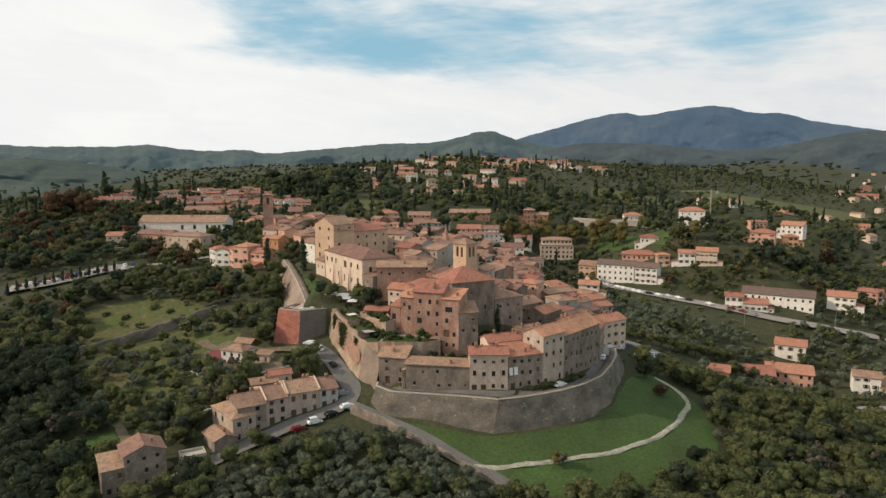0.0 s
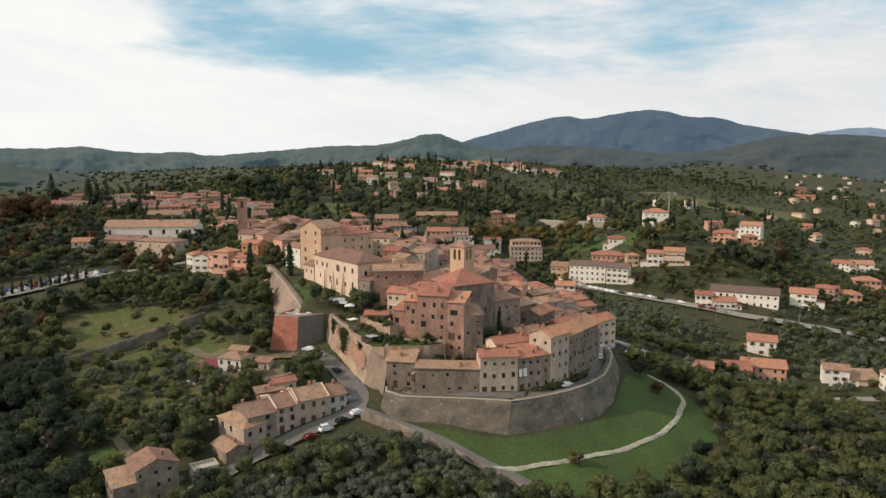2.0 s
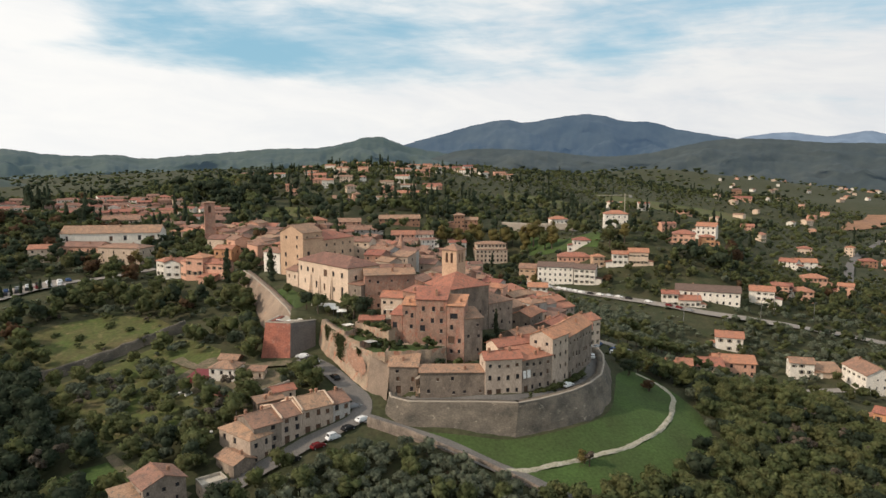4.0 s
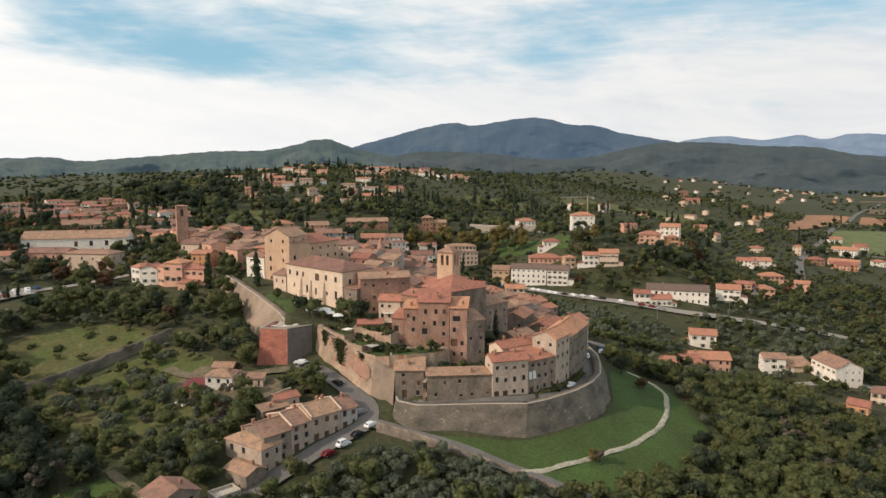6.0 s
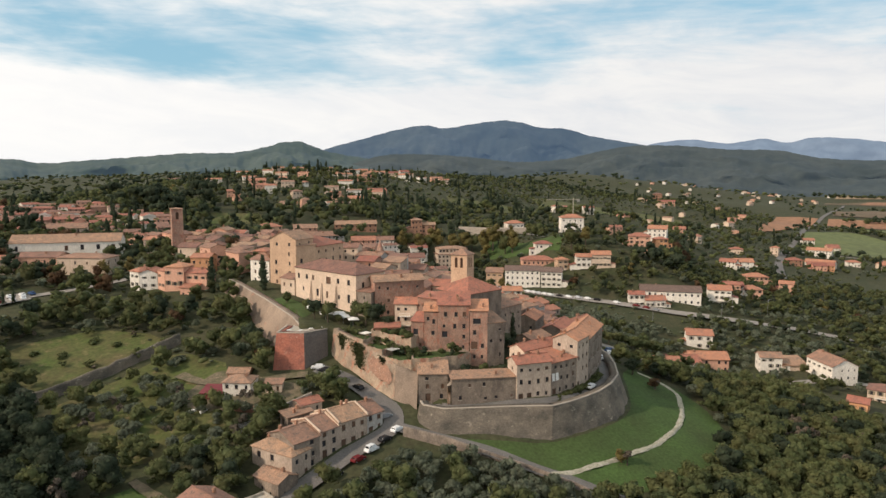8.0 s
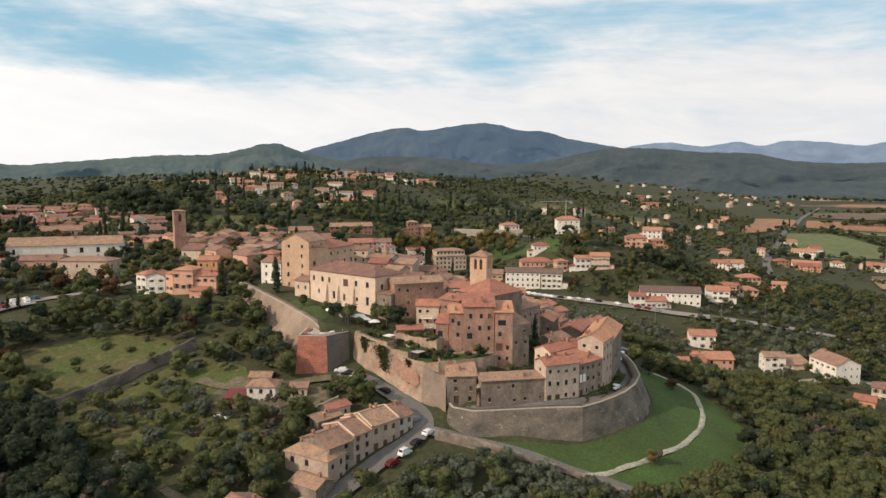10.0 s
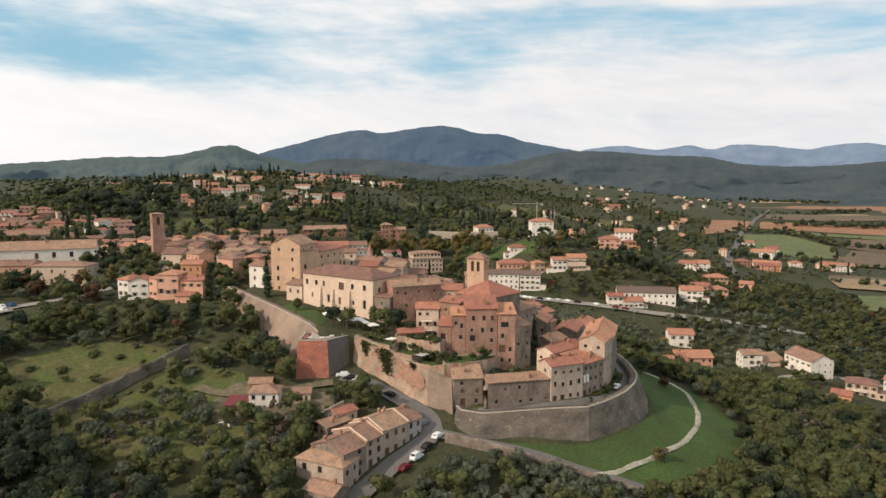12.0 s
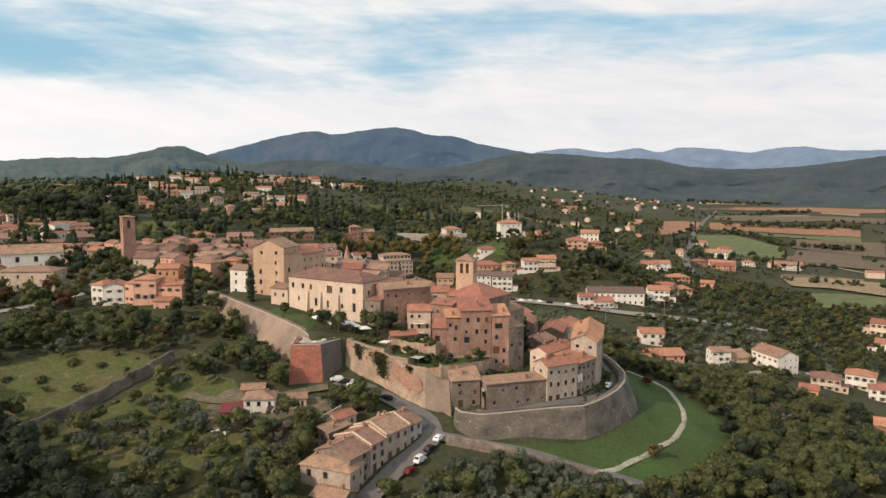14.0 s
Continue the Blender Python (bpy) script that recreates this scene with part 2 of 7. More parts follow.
def leaves(name, a, b, c3=None, spots=0.0):
    """Foliage that lets some light through."""
    m = material(name, (a[0] * 0.82, a[1] * 0.82, a[2] * 0.92), (b[0] * 1.14, b[1] * 1.12, b[2] * 1.24), 0.14, 1.1, c3, spots, rough=0.95, island=0.22, vary=0.14, hue=0.012)
    n, l = m.node_tree.nodes, m.node_tree.links
    p, thin, mixed = n["Principled BSDF"], n.new("ShaderNodeBsdfTranslucent"), n.new("ShaderNodeMixShader")
    l.new(p.inputs["Base Color"].links[0].from_socket, thin.inputs["Color"])
    mixed.inputs[0].default_value = 0.5
    l.new(p.outputs[0], mixed.inputs[1]), l.new(thin.outputs[0], mixed.inputs[2])
    l.new(mixed.outputs[0], n["Material Output"].inputs["Surface"])
    return m


OLIVE = leaves("olive_leaves", (0.128, 0.150, 0.088), (0.156, 0.174, 0.108))
GREEN = leaves("broad_leaves", (0.092, 0.114, 0.042), (0.132, 0.144, 0.054))
MIXED = leaves("autumn_mixed_leaves", (0.096, 0.114, 0.040), (0.136, 0.136, 0.052), (0.16, 0.120, 0.050), -0.04)
DARK = leaves("dark_evergreen_leaves", (0.046, 0.064, 0.034), (0.062, 0.080, 0.042))
GOLD = leaves("golden_leaves", (0.22, 0.172, 0.055), (0.17, 0.150, 0.052))
RUST = leaves("rust_leaves", (0.125, 0.072, 0.032), (0.095, 0.058, 0.030))
PALE = leaves("light_green_leaves", (0.118, 0.142, 0.046), (0.155, 0.160, 0.060))
IVY = leaves("ivy_leaves", (0.060, 0.072, 0.026), (0.080, 0.086, 0.034))
BARE = material("bare_twigs", (0.125, 0.100, 0.075), (0.095, 0.078, 0.058), 0.3, 2.0, rough=1.0, island=0.3)

# ---- ground: sums of broad swells, one for the open land, one for the walled town ----
BROAD = [(-100, 1100, 700, 54), (300, 2700, 700, 66.6), (-1300, 3100, 700, 38.3), (1900, 1100, 700, -12.8), (700, 600, 280, -33.9), (-700, 1200, 280, -19.4),
         (1100, 2000, 280, 48.5), (300, 1200, 280, 26.2), (1900, 3000, 280, 7.3), (-500, 3000, 280, 13.3), (100, 3000, 280, 4), (1500, 1400, 280, -5.3),
         (-700, 1400, 280, -15.8), (260, 160, 130, -33.3), (-140, 0, 130, -23.7), (20, 1600, 130, -13.8), (-620, 160, 130, -9.2), (20, 880, 130, 23.1),
         (-460, 480, 130, 11.9), (420, 400, 130, -14.6), (900, 960, 130, -10), (-540, 1040, 130, -23.3), (-220, 800, 130, 7.6)]
KNOLLS = [(80, 400, 60, -11.5), (-40, 320, 60, 19.5), (280, 600, 60, 22.3), (-200, 400, 60, 16.7), (560, 880, 60, 10.4), (40, 40, 60, -13.4), (0, 680, 60, 7),
          (200, 1120, 60, 9.1), (-360, 240, 60, 5.8), (360, 280, 60, 4.4), (0, 560, 60, 5.6), (140, 280, 30, -13.6), (160, 440, 30, 24.4), (20, 220, 30, 14.2),
          (200, 400, 30, 12.2), (140, 520, 30, 11.5), (80, 460, 30, -8.4), (-120, 160, 30, -4.8), (-40, 220, 30, 4.4), (-80, 400, 30, 9.6), (-160, 300, 30, 5.3),
          (-220, 440, 30, 6.7), (100, 280, 30, 5.4), (-160, 460, 30, 3.1), (40, 320, 30, -2.9)]
TOWN = [(-110, 360, 90, 18.3), (60, 180, 45, -10.4), (80, 320, 45, -8.1), (-80, 420, 45, 2), (-10, 255, 22, 3.9), (-25, 180, 22, -9), (5, 420, 22, -5.3),
        (65, 255, 22, -6.6), (20, 225, 22, 5.6), (-55, 240, 22, 4.1), (-10, 300, 22, 8.9), (-40, 315, 22, 2.6), (-10, 225, 22, 3.3), (-55, 285, 22, 1.7),
        (35, 345, 22, -2), (-25, 375, 22, 1.1)]


def swells(rows, x, y):
    return sum(a * np.exp(-((x - cx) ** 2 + (y - cy) ** 2) / (2 * s * s)) for cx, cy, s, a in rows)


def inside(poly, x, y):
    """Which of the places x, y lie inside a polygon."""
    x, y = np.asarray(x, float), np.asarray(y, float)
    res = np.zeros(x.shape, bool)
    for (x0, y0), (x1, y1) in zip(poly, poly[1:] + poly[:1]):
        cross = (y0 > y) != (y1 > y)
        with np.errstate(divide="ignore", invalid="ignore"):
            res ^= cross & (x < (x1 - x0) * (y - y0) / (y1 - y0) + x0)
    return res


# the line of the town walls, drawn in behind their outer face
WALLED = [(-66, 292), (-49, 243), (-50, 233), (-45, 230), (-37, 228), (-27, 214), (-20, 204), (-16, 196), (-12, 187), (14, 182), (26, 186), (38, 193), (46, 202), (51, 212), (55, 224),
          (52, 250), (50, 290), (40, 320), (0, 330), (-50, 318)]


def land(x, y):
    out = -30 + swells(BROAD, x, y) + swells(KNOLLS, x, y)
    return np.where(inside(WALLED, x, y), swells(TOWN, x, y), out)


def steps(near0, near1, step, far0, far1, grow):
    mid = list(np.arange(near0, near1 + 0.01, step))
    up, s = [near1], step
    while up[-1] < far1:
        s *= grow
        up.append(up[-1] + s)
    down, s = [near0], step
    while down[-1] > far0:
        s *= grow
        down.append(down[-1] - s)
    return np.array(down[:0:-1] + mid + up[1:])


GX, GY = steps(-130, 110, 2.2, -4700, 4700, 1.07), steps(140, 330, 2.2, -1500, 4700, 1.045)
XX, YY = np.meshgrid(GX, GY)
rough_land = 0.25 * np.sin(XX * 0.21 + 1.3 * np.sin(YY * 0.13)) * np.sin(YY * 0.17 + 0.9 * np.sin(XX * 0.11))
far_land = np.clip((np.hypot(XX, YY - 250) - 250) / 900, 0, 1)
ZZ = land(XX, YY) + rough_land + far_land * 5 * np.sin(XX / 93 + 1.7 * np.sin(YY / 131)) * np.sin(YY / 117 + 1.1 * np.sin(XX / 77))


def ground(x, y):
    """The height of the ground sheet at x, y."""
    i, j = np.clip(np.searchsorted(GX, x) - 1, 0, len(GX) - 2), np.clip(np.searchsorted(GY, y) - 1, 0, len(GY) - 2)
    u, v = (x - GX[i]) / (GX[i + 1] - GX[i]), (y - GY[j]) / (GY[j + 1] - GY[j])
    z = ZZ[j, i] * (1 - u) * (1 - v) + ZZ[j, i + 1] * u * (1 - v) + ZZ[j + 1, i] * (1 - u) * v + ZZ[j + 1, i + 1] * u * v
    return float(z) if np.ndim(z) == 0 else z


def mesh_of(name, verts, faces, mats, smooth=False, slots=None):
    """A mesh from verts and faces (lists, or one array of triangles or quads)."""
    me = bpy.data.meshes.new(name)
    if isinstance(faces, np.ndarray):
        verts = np.asarray(verts, np.float32)
        n, k = faces.shape
        me.vertices.add(len(verts)), me.loops.add(n * k), me.polygons.add(n)
        me.vertices.foreach_set("co", verts.ravel())
        me.loops.foreach_set("vertex_index", faces.astype(np.int32).ravel())
        me.polygons.foreach_set("loop_start", np.arange(0, n * k, k, dtype=np.int32))
        me.update(calc_edges=True)
    else:
        me.from_pydata(verts, [], faces)
    for m in mats if isinstance(mats, (list, tuple)) else [mats]:
        me.materials.append(m)
    if slots is not None:
        me.polygons.foreach_set("material_index", slots)
    if smooth:
        me.polygons.foreach_set("use_smooth", [True] * len(me.polygons))
    me.validate()
    return me


nx, ny = len(GX), len(GY)
idx = np.arange(nx * ny).reshape(ny, nx)
quads = np.stack([idx[:-1, :-1], idx[:-1, 1:], idx[1:, 1:], idx[1:, :-1]], -1).reshape(-1, 4)
tagged(new("ground", mesh_of("ground", np.stack([XX, YY, ZZ], -1).reshape(-1, 3), quads, GROUND, True)),
       "rough grassy and wooded hillside ground round the town", "ground", kind="structure")


def smooth_line(pts, step):
    """Points evenly along a soft curve through pts."""
    p = np.array(pts, float)
    t = np.r_[0, np.cumsum(np.hypot(*np.diff(p[:, :2], axis=0).T))]
    s = np.linspace(0, t[-1], max(2, int(t[-1] / step) + 1))
    m = np.gradient(p, t, axis=0) if len(p) > 2 else np.repeat((p[1:] - p[:1]) / t[-1], 2, 0)
    k = np.clip(np.searchsorted(t, s) - 1, 0, len(t) - 2)
    h = (t[k + 1] - t[k])[:, None]
    u = ((s - t[k]) / h[:, 0])[:, None]
    return (2 * u**3 - 3 * u**2 + 1) * p[k] + (u**3 - 2 * u**2 + u) * h * m[k] + (-2 * u**3 + 3 * u**2) * p[k + 1] + (u**3 - u**2) * h * m[k + 1]


ROADS = []


def strip(name, pts, width, mat, label, category, lift=0.12, across=4, step=2.0, wobble=0.0, heights=None, sunk=0.0):
    """A road or path laid over the ground along a curve."""
    c = smooth_line(pts, step)
    d = np.gradient(c, axis=0)
    d /= np.hypot(d[:, 0], d[:, 1])[:, None]
    side = np.stack([-d[:, 1], d[:, 0]], -1)
    wv = width / 2 * (1 + wobble * np.sin(np.arange(len(c)) * 1.3) * np.cos(np.arange(len(c)) * 0.61))
    us = np.linspace(-1, 1, across + 1)
    p = c[:, None, :2] + side[:, None, :] * (wv[:, None] * us[None])[..., None]
    z = ground(p[..., 0].ravel(), p[..., 1].ravel()).reshape(p.shape[:2])
    z = np.repeat(z.max(1, keepdims=True) * 0.5 + z * 0.5, 1, 1) if heights is None else np.repeat(np.interp(np.linspace(0, 1, len(c)), np.linspace(0, 1, len(heights)), heights)[:, None], across + 1, 1)
    z = z - sunk * np.abs(us)[None] ** 3 * (1 + 0.6 * np.sin(np.arange(len(c)) * 0.37 + 1.0)[:, None])
    v = np.concatenate([p, (z + lift)[..., None]], -1).reshape(-1, 3)
    ix = np.arange(len(c) * (across + 1)).reshape(len(c), across + 1)
    q = np.stack([ix[:-1, :-1], ix[1:, :-1], ix[1:, 1:], ix[:-1, 1:]], -1).reshape(-1, 4)[:, ::-1]
    ROADS.append((c[:, :2], width / 2))
    return tagged(new(name, mesh_of(name, v, q, mat, True)), label, category, kind="structure")


def sheet(name, edge_a, edge_b, mat, label, category, lift=0.1, n=40, m=14):
    """A field or lawn: the ground between two curves."""
    a, b = (smooth_line(e, 0.5 if n > 30 else 5.0) for e in (edge_a, edge_b))
    a, b = (np.stack([np.interp(np.linspace(0, 1, n), np.linspace(0, 1, len(c)), c[:, k]) for k in (0, 1)], -1) for c in (a, b))
    s = np.linspace(0, 1, m)
    p = a[:, None] * (1 - s[None, :, None]) + b[:, None] * s[None, :, None]
    z = ground(p[..., 0].ravel(), p[..., 1].ravel()).reshape(n, m) + lift
    ix = np.arange(n * m).reshape(n, m)
    q = np.stack([ix[:-1, :-1], ix[1:, :-1], ix[1:, 1:], ix[:-1, 1:]], -1).reshape(-1, 4)
    v = np.concatenate([p, z[..., None]], -1).reshape(-1, 3)
    e1, e2 = v[q[0, 1]] - v[q[0, 0]], v[q[0, 2]] - v[q[0, 0]]
    if e1[0] * e2[1] - e1[1] * e2[0] < 0:
        q = q[:, ::-1]
    CLEAR.append([tuple(r) for r in a[::4]] + [tuple(r) for r in b[::-4]])
    return tagged(new(name, mesh_of(name, v, q, mat, True)), label, category, kind="structure")


CLEAR = []
# roads and paths
strip("street", [(-75, 153), (-64, 163.4), (-54, 172.4), (-48, 176.4), (-41.5, 180.6), (-34.5, 184.4), (-28.2, 188.6), (-27, 193.5), (-30.2, 200), (-35.5, 209.5), (-40, 215.5), (-44.5, 220.5)], 5.6, ASPHALT, "narrow worn asphalt street beside the town wall", "road", 0.16)
strip("road", [(-27, 187.5), (-17.1, 181.4), (-9, 176.2), (-1.4, 170.8), (6, 165.4), (13.2, 160.3), (20, 155), (34, 143), (50, 125)], 4.4, ASPHALT, "asphalt lane descending below the ring wall", "road", 0.16)
strip("ring_road", [(-17.5, 190.5), (-8, 186.2), (5, 183.8), (15.5, 182.6), (25, 185.2), (35, 190.3), (43, 197), (49, 206), (53.5, 217), (57, 230)], 6.4, ASPHALT, "narrow road on top of the ring wall", "road", 0.18)
strip("gravel_path", [(73.1, 226.4), (78.3, 222.2), (79.8, 213.3), (74.6, 202.6), (67, 191.5), (56.7, 181.6), (46.7, 175), (36.8, 170.6), (28.1, 167.7), (21, 165.6), (14, 164.2), (8, 164.6)], 1.8, TRACK, "white gravel footpath with grass curving over the lawn", "path", 0.26, 8, 1.0, wobble=0.2, sunk=0.34)
strip("gate_road", [(57, 232), (62, 247), (67, 258), (74, 260), (83, 254), (96, 247), (112, 240), (140, 247), (170, 252), (200, 246), (230, 225)], 5.0, ROAD_PALE, "pale country road below the town", "road", 0.2)
strip("town_road", [(57, 434), (79, 425), (102, 392), (117, 377), (134, 361), (151, 349), (167, 339), (200, 325), (232, 314), (258, 300)], 8.0, ROAD_PALE, "pale road lined with parked cars", "road", 0.3)
strip("valley_road", [(345, 442), (423, 530), (538, 638), (672, 759), (884, 945), (1047, 1074), (1500, 1450)], 7.0, ASPHALT, "straight valley road between fields", "road", 0.8, step=12)
strip("valley_lane", [(500, 600), (541, 611), (585, 592), (629, 560), (640, 520), (629, 478), (640, 430)], 6.0, ROAD_PALE, "narrow lane between valley fields", "road", 0.8, step=12)
strip("car_park", [(-190, 291), (-171, 297), (-160, 306), (-148, 314)], 13.0, ROAD_PALE, "pale asphalt car park beside a row of cypresses", "car park", 0.25)
strip("terrace_road", [(-148, 314), (-135, 322), (-122, 330), (-108, 339), (-90, 345)], 5.0, ROAD_PALE, "pale road below the long white building", "road", 0.25)
strip("villa_road", [(105, 522), (123, 508), (150, 498), (180, 478), (215, 470), (250, 460)], 5.0, ROAD_PALE, "pale road along a garden wall", "road", 0.3)
strip("farm_track", [(-48, 218.5), (-56, 220), (-63, 221), (-70, 223.5), (-78, 226), (-86, 234)], 3.6, YARD, "trodden dirt track below the bastion", "path", 0.2, wobble=0.2)
strip("drive", [(-70, 166), (-80, 172), (-88, 180), (-94, 188)], 2.6, YARD, "dirt drive behind the farmhouse", "path", 0.2, wobble=0.2)
# lawns and fields
sheet("lawn", [(-16, 181.5), (0, 177), (13, 175.2), (24, 177.2), (37, 182.4), (46, 189), (56, 206), (63, 220), (70, 228)],
      [(-14, 178.6), (-6, 174), (4, 167.5), (14, 158), (36, 156), (60, 166), (77, 182), (84, 204), (80, 226)], LAWN, "green mown lawn below the ring wall", "lawn", 0.08)
sheet("meadow", [(-123, 233), (-110, 240.5), (-98, 248), (-88, 256)], [(-150, 258), (-133, 272), (-118, 276), (-98, 268)], MEADOW, "open grass meadow above a field wall", "meadow", 0.1)
sheet("olive_grass", [(-118, 208), (-104, 196), (-88, 194), (-70, 200)], [(-120, 228), (-104, 238), (-88, 249), (-72, 236)], MEADOW, "rough grass between olive trees", "meadow", 0.1)
CLEAR.pop()
sheet("yard", [(-82, 213), (-72, 209), (-60, 206), (-48, 206)], [(-84, 222), (-74, 231), (-62, 223), (-50, 214)], YARD, "bare trodden earth yard round the outbuildings", "yard", 0.14)
CLEAR.pop()
sheet("garden_lawn", [(-58, 262), (-52, 250), (-47, 240)], [(-51, 268), (-45, 256), (-41, 246)], LAWN, "small lawn above the scarp wall", "lawn", 0.1)
sheet("orchard_grass", [(-104, 166), (-95, 172), (-86, 176)], [(-112, 172), (-104, 182), (-92, 186)], LAWN, "grass garden behind a house", "lawn", 0.1)
sheet("hill_meadow", [(-95, 590), (-70, 575), (-40, 568)], [(-88, 640), (-60, 620), (-36, 600)], MEADOW, "green slope below a pine wood", "meadow", 0.5, n=20)
sheet("villa_meadow", [(115, 505), (135, 470), (152, 440)], [(108, 470), (124, 448), (140, 425)], LAWN, "green lawn below a villa", "lawn", 0.4, n=20)
for k, (ea, eb, mat, lab) in enumerate((
        ([(150, 690), (260, 640), (370, 600)], [(170, 780), (290, 730), (400, 690)], MEADOW, "green terraced slope below the hilltop"),
        ([(300, 800), (400, 760), (480, 720)], [(330, 900), (440, 850), (520, 800)], MEADOW, "green terraced slope below the hilltop"),
        ([(994, 1017), (1097, 934), (1153, 808)], [(933, 962), (1006, 864), (1055, 746)], TILLED, "ploughed reddish-brown field in the valley"),
        ([(726, 806), (847, 837), (819, 721)], [(553, 636), (604, 611), (666, 594)], CROP, "wide green field beside the valley road"),
        ([(928, 940), (988, 850), (1038, 735)], [(895, 879), (930, 785), (965, 689)], CROP, "narrow green field in the valley"),
        ([(809, 686), (849, 662), (868, 628)], [(700, 614), (741, 588), (749, 553)], FALLOW, "dull brown fallow field in the valley"),
        ([(1363, 1204), (1515, 1236), (1536, 1182)], [(1141, 1034), (1215, 1011), (1266, 957)], STUBBLE, "pale stubble field in the valley"),
        ([(674, 594), (715, 571), (724, 537)], [(643, 572), (665, 537), (663, 499)], STUBBLE, "narrow pale stubble field by the lane"),
        ([(505, 486), (535, 479), (556, 461)], [(475, 459), (490, 446), (509, 430)], FALLOW, "dull brown fallow field in the valley"),
        ([(553, 458), (560, 449), (568, 439)], [(511, 430), (517, 421), (521, 410)], TILLED, "ploughed reddish-brown field in the valley"),
        ([(439, 379), (448, 374), (457, 370)], [(389, 349), (401, 346), (408, 339)], CROP, "small green field in the valley"),
        ([(2410, 2281), (2546, 2096), (2701, 1781)], [(2067, 1999), (2205, 1827), (2383, 1581)], CROP, "far green field in the valley"),
        ([(1636, 1628), (1871, 1609), (2041, 1528)], [(1457, 1473), (1696, 1467), (1849, 1375)], FALLOW, "far brown field in the valley"),
        ([(2014, 1470), (2054, 1422), (2066, 1382)], [(1713, 1272), (1726, 1209), (1706, 1155)], STUBBLE, "pale stubble field in the valley"),
        ([(674, 613), (751, 596), (802, 555)], [(597, 541), (644, 515), (676, 481)], FALLOW, "dull brown fallow field in the valley"),
        ([(488, 473), (536, 452), (562, 415)], [(454, 435), (482, 409), (487, 370)], STUBBLE, "pale stubble field in the valley"),
        ([(1187, 1184), (1444, 1165), (1671, 1067)], [(1050, 1062), (1148, 948), (1337, 871)], FALLOW, "dull brown fallow field in the valley"),
        ([(911, 1058), (951, 1052), (978, 1025)], [(613, 772), (664, 790), (733, 831)], TILLED, "ploughed reddish-brown field in the valley"),
        ([(2021, 1961), (2478, 1928), (2787, 1724)], [(1757, 1720), (2188, 1714), (2333, 1457)], STUBBLE, "far pale stubble field in the valley"),
        ([(432, 402), (465, 389), (478, 365)], [(348, 346), (378, 338), (408, 324)], CROP, "small green field in the valley"),
        ([(917, 766), (953, 722), (987, 665)], [(824, 707), (830, 640), (841, 578)], FALLOW, "dull brown fallow field in the valley"),
        ([(2908, 2770), (3468, 2658), (3780, 2309)], [(2465, 2365), (2800, 2166), (3215, 1976)], FALLOW, "far brown field in the valley"),
        ([(1779, 1621), (1969, 1511), (2198, 1377)], [(1689, 1566), (1764, 1364), (2020, 1272)], TILLED, "far ploughed field in the valley"))):
    sheet("field", ea, eb, mat, lab, "field", 0.9 if k < 14 else 1.4, n=24)

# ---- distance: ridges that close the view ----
# haze is put into every ridge as bluish emission, with dulled base colours
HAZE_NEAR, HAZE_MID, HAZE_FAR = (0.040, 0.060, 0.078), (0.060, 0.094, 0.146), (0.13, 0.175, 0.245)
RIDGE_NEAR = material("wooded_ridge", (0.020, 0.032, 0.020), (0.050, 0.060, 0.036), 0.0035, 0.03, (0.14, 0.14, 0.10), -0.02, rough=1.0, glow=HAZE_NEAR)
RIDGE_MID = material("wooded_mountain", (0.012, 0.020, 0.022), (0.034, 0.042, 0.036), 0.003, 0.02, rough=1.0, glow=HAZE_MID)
RIDGE_FAR = material("haze_blue_mountain", (0.06, 0.08, 0.10), (0.08, 0.10, 0.12), 0.003, 0.012, rough=1.0, glow=HAZE_FAR)
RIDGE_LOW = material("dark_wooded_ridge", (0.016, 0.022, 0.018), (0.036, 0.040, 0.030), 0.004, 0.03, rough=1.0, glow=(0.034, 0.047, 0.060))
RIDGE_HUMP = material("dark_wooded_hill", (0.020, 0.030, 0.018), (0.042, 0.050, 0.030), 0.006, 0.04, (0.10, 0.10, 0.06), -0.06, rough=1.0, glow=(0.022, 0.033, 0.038))


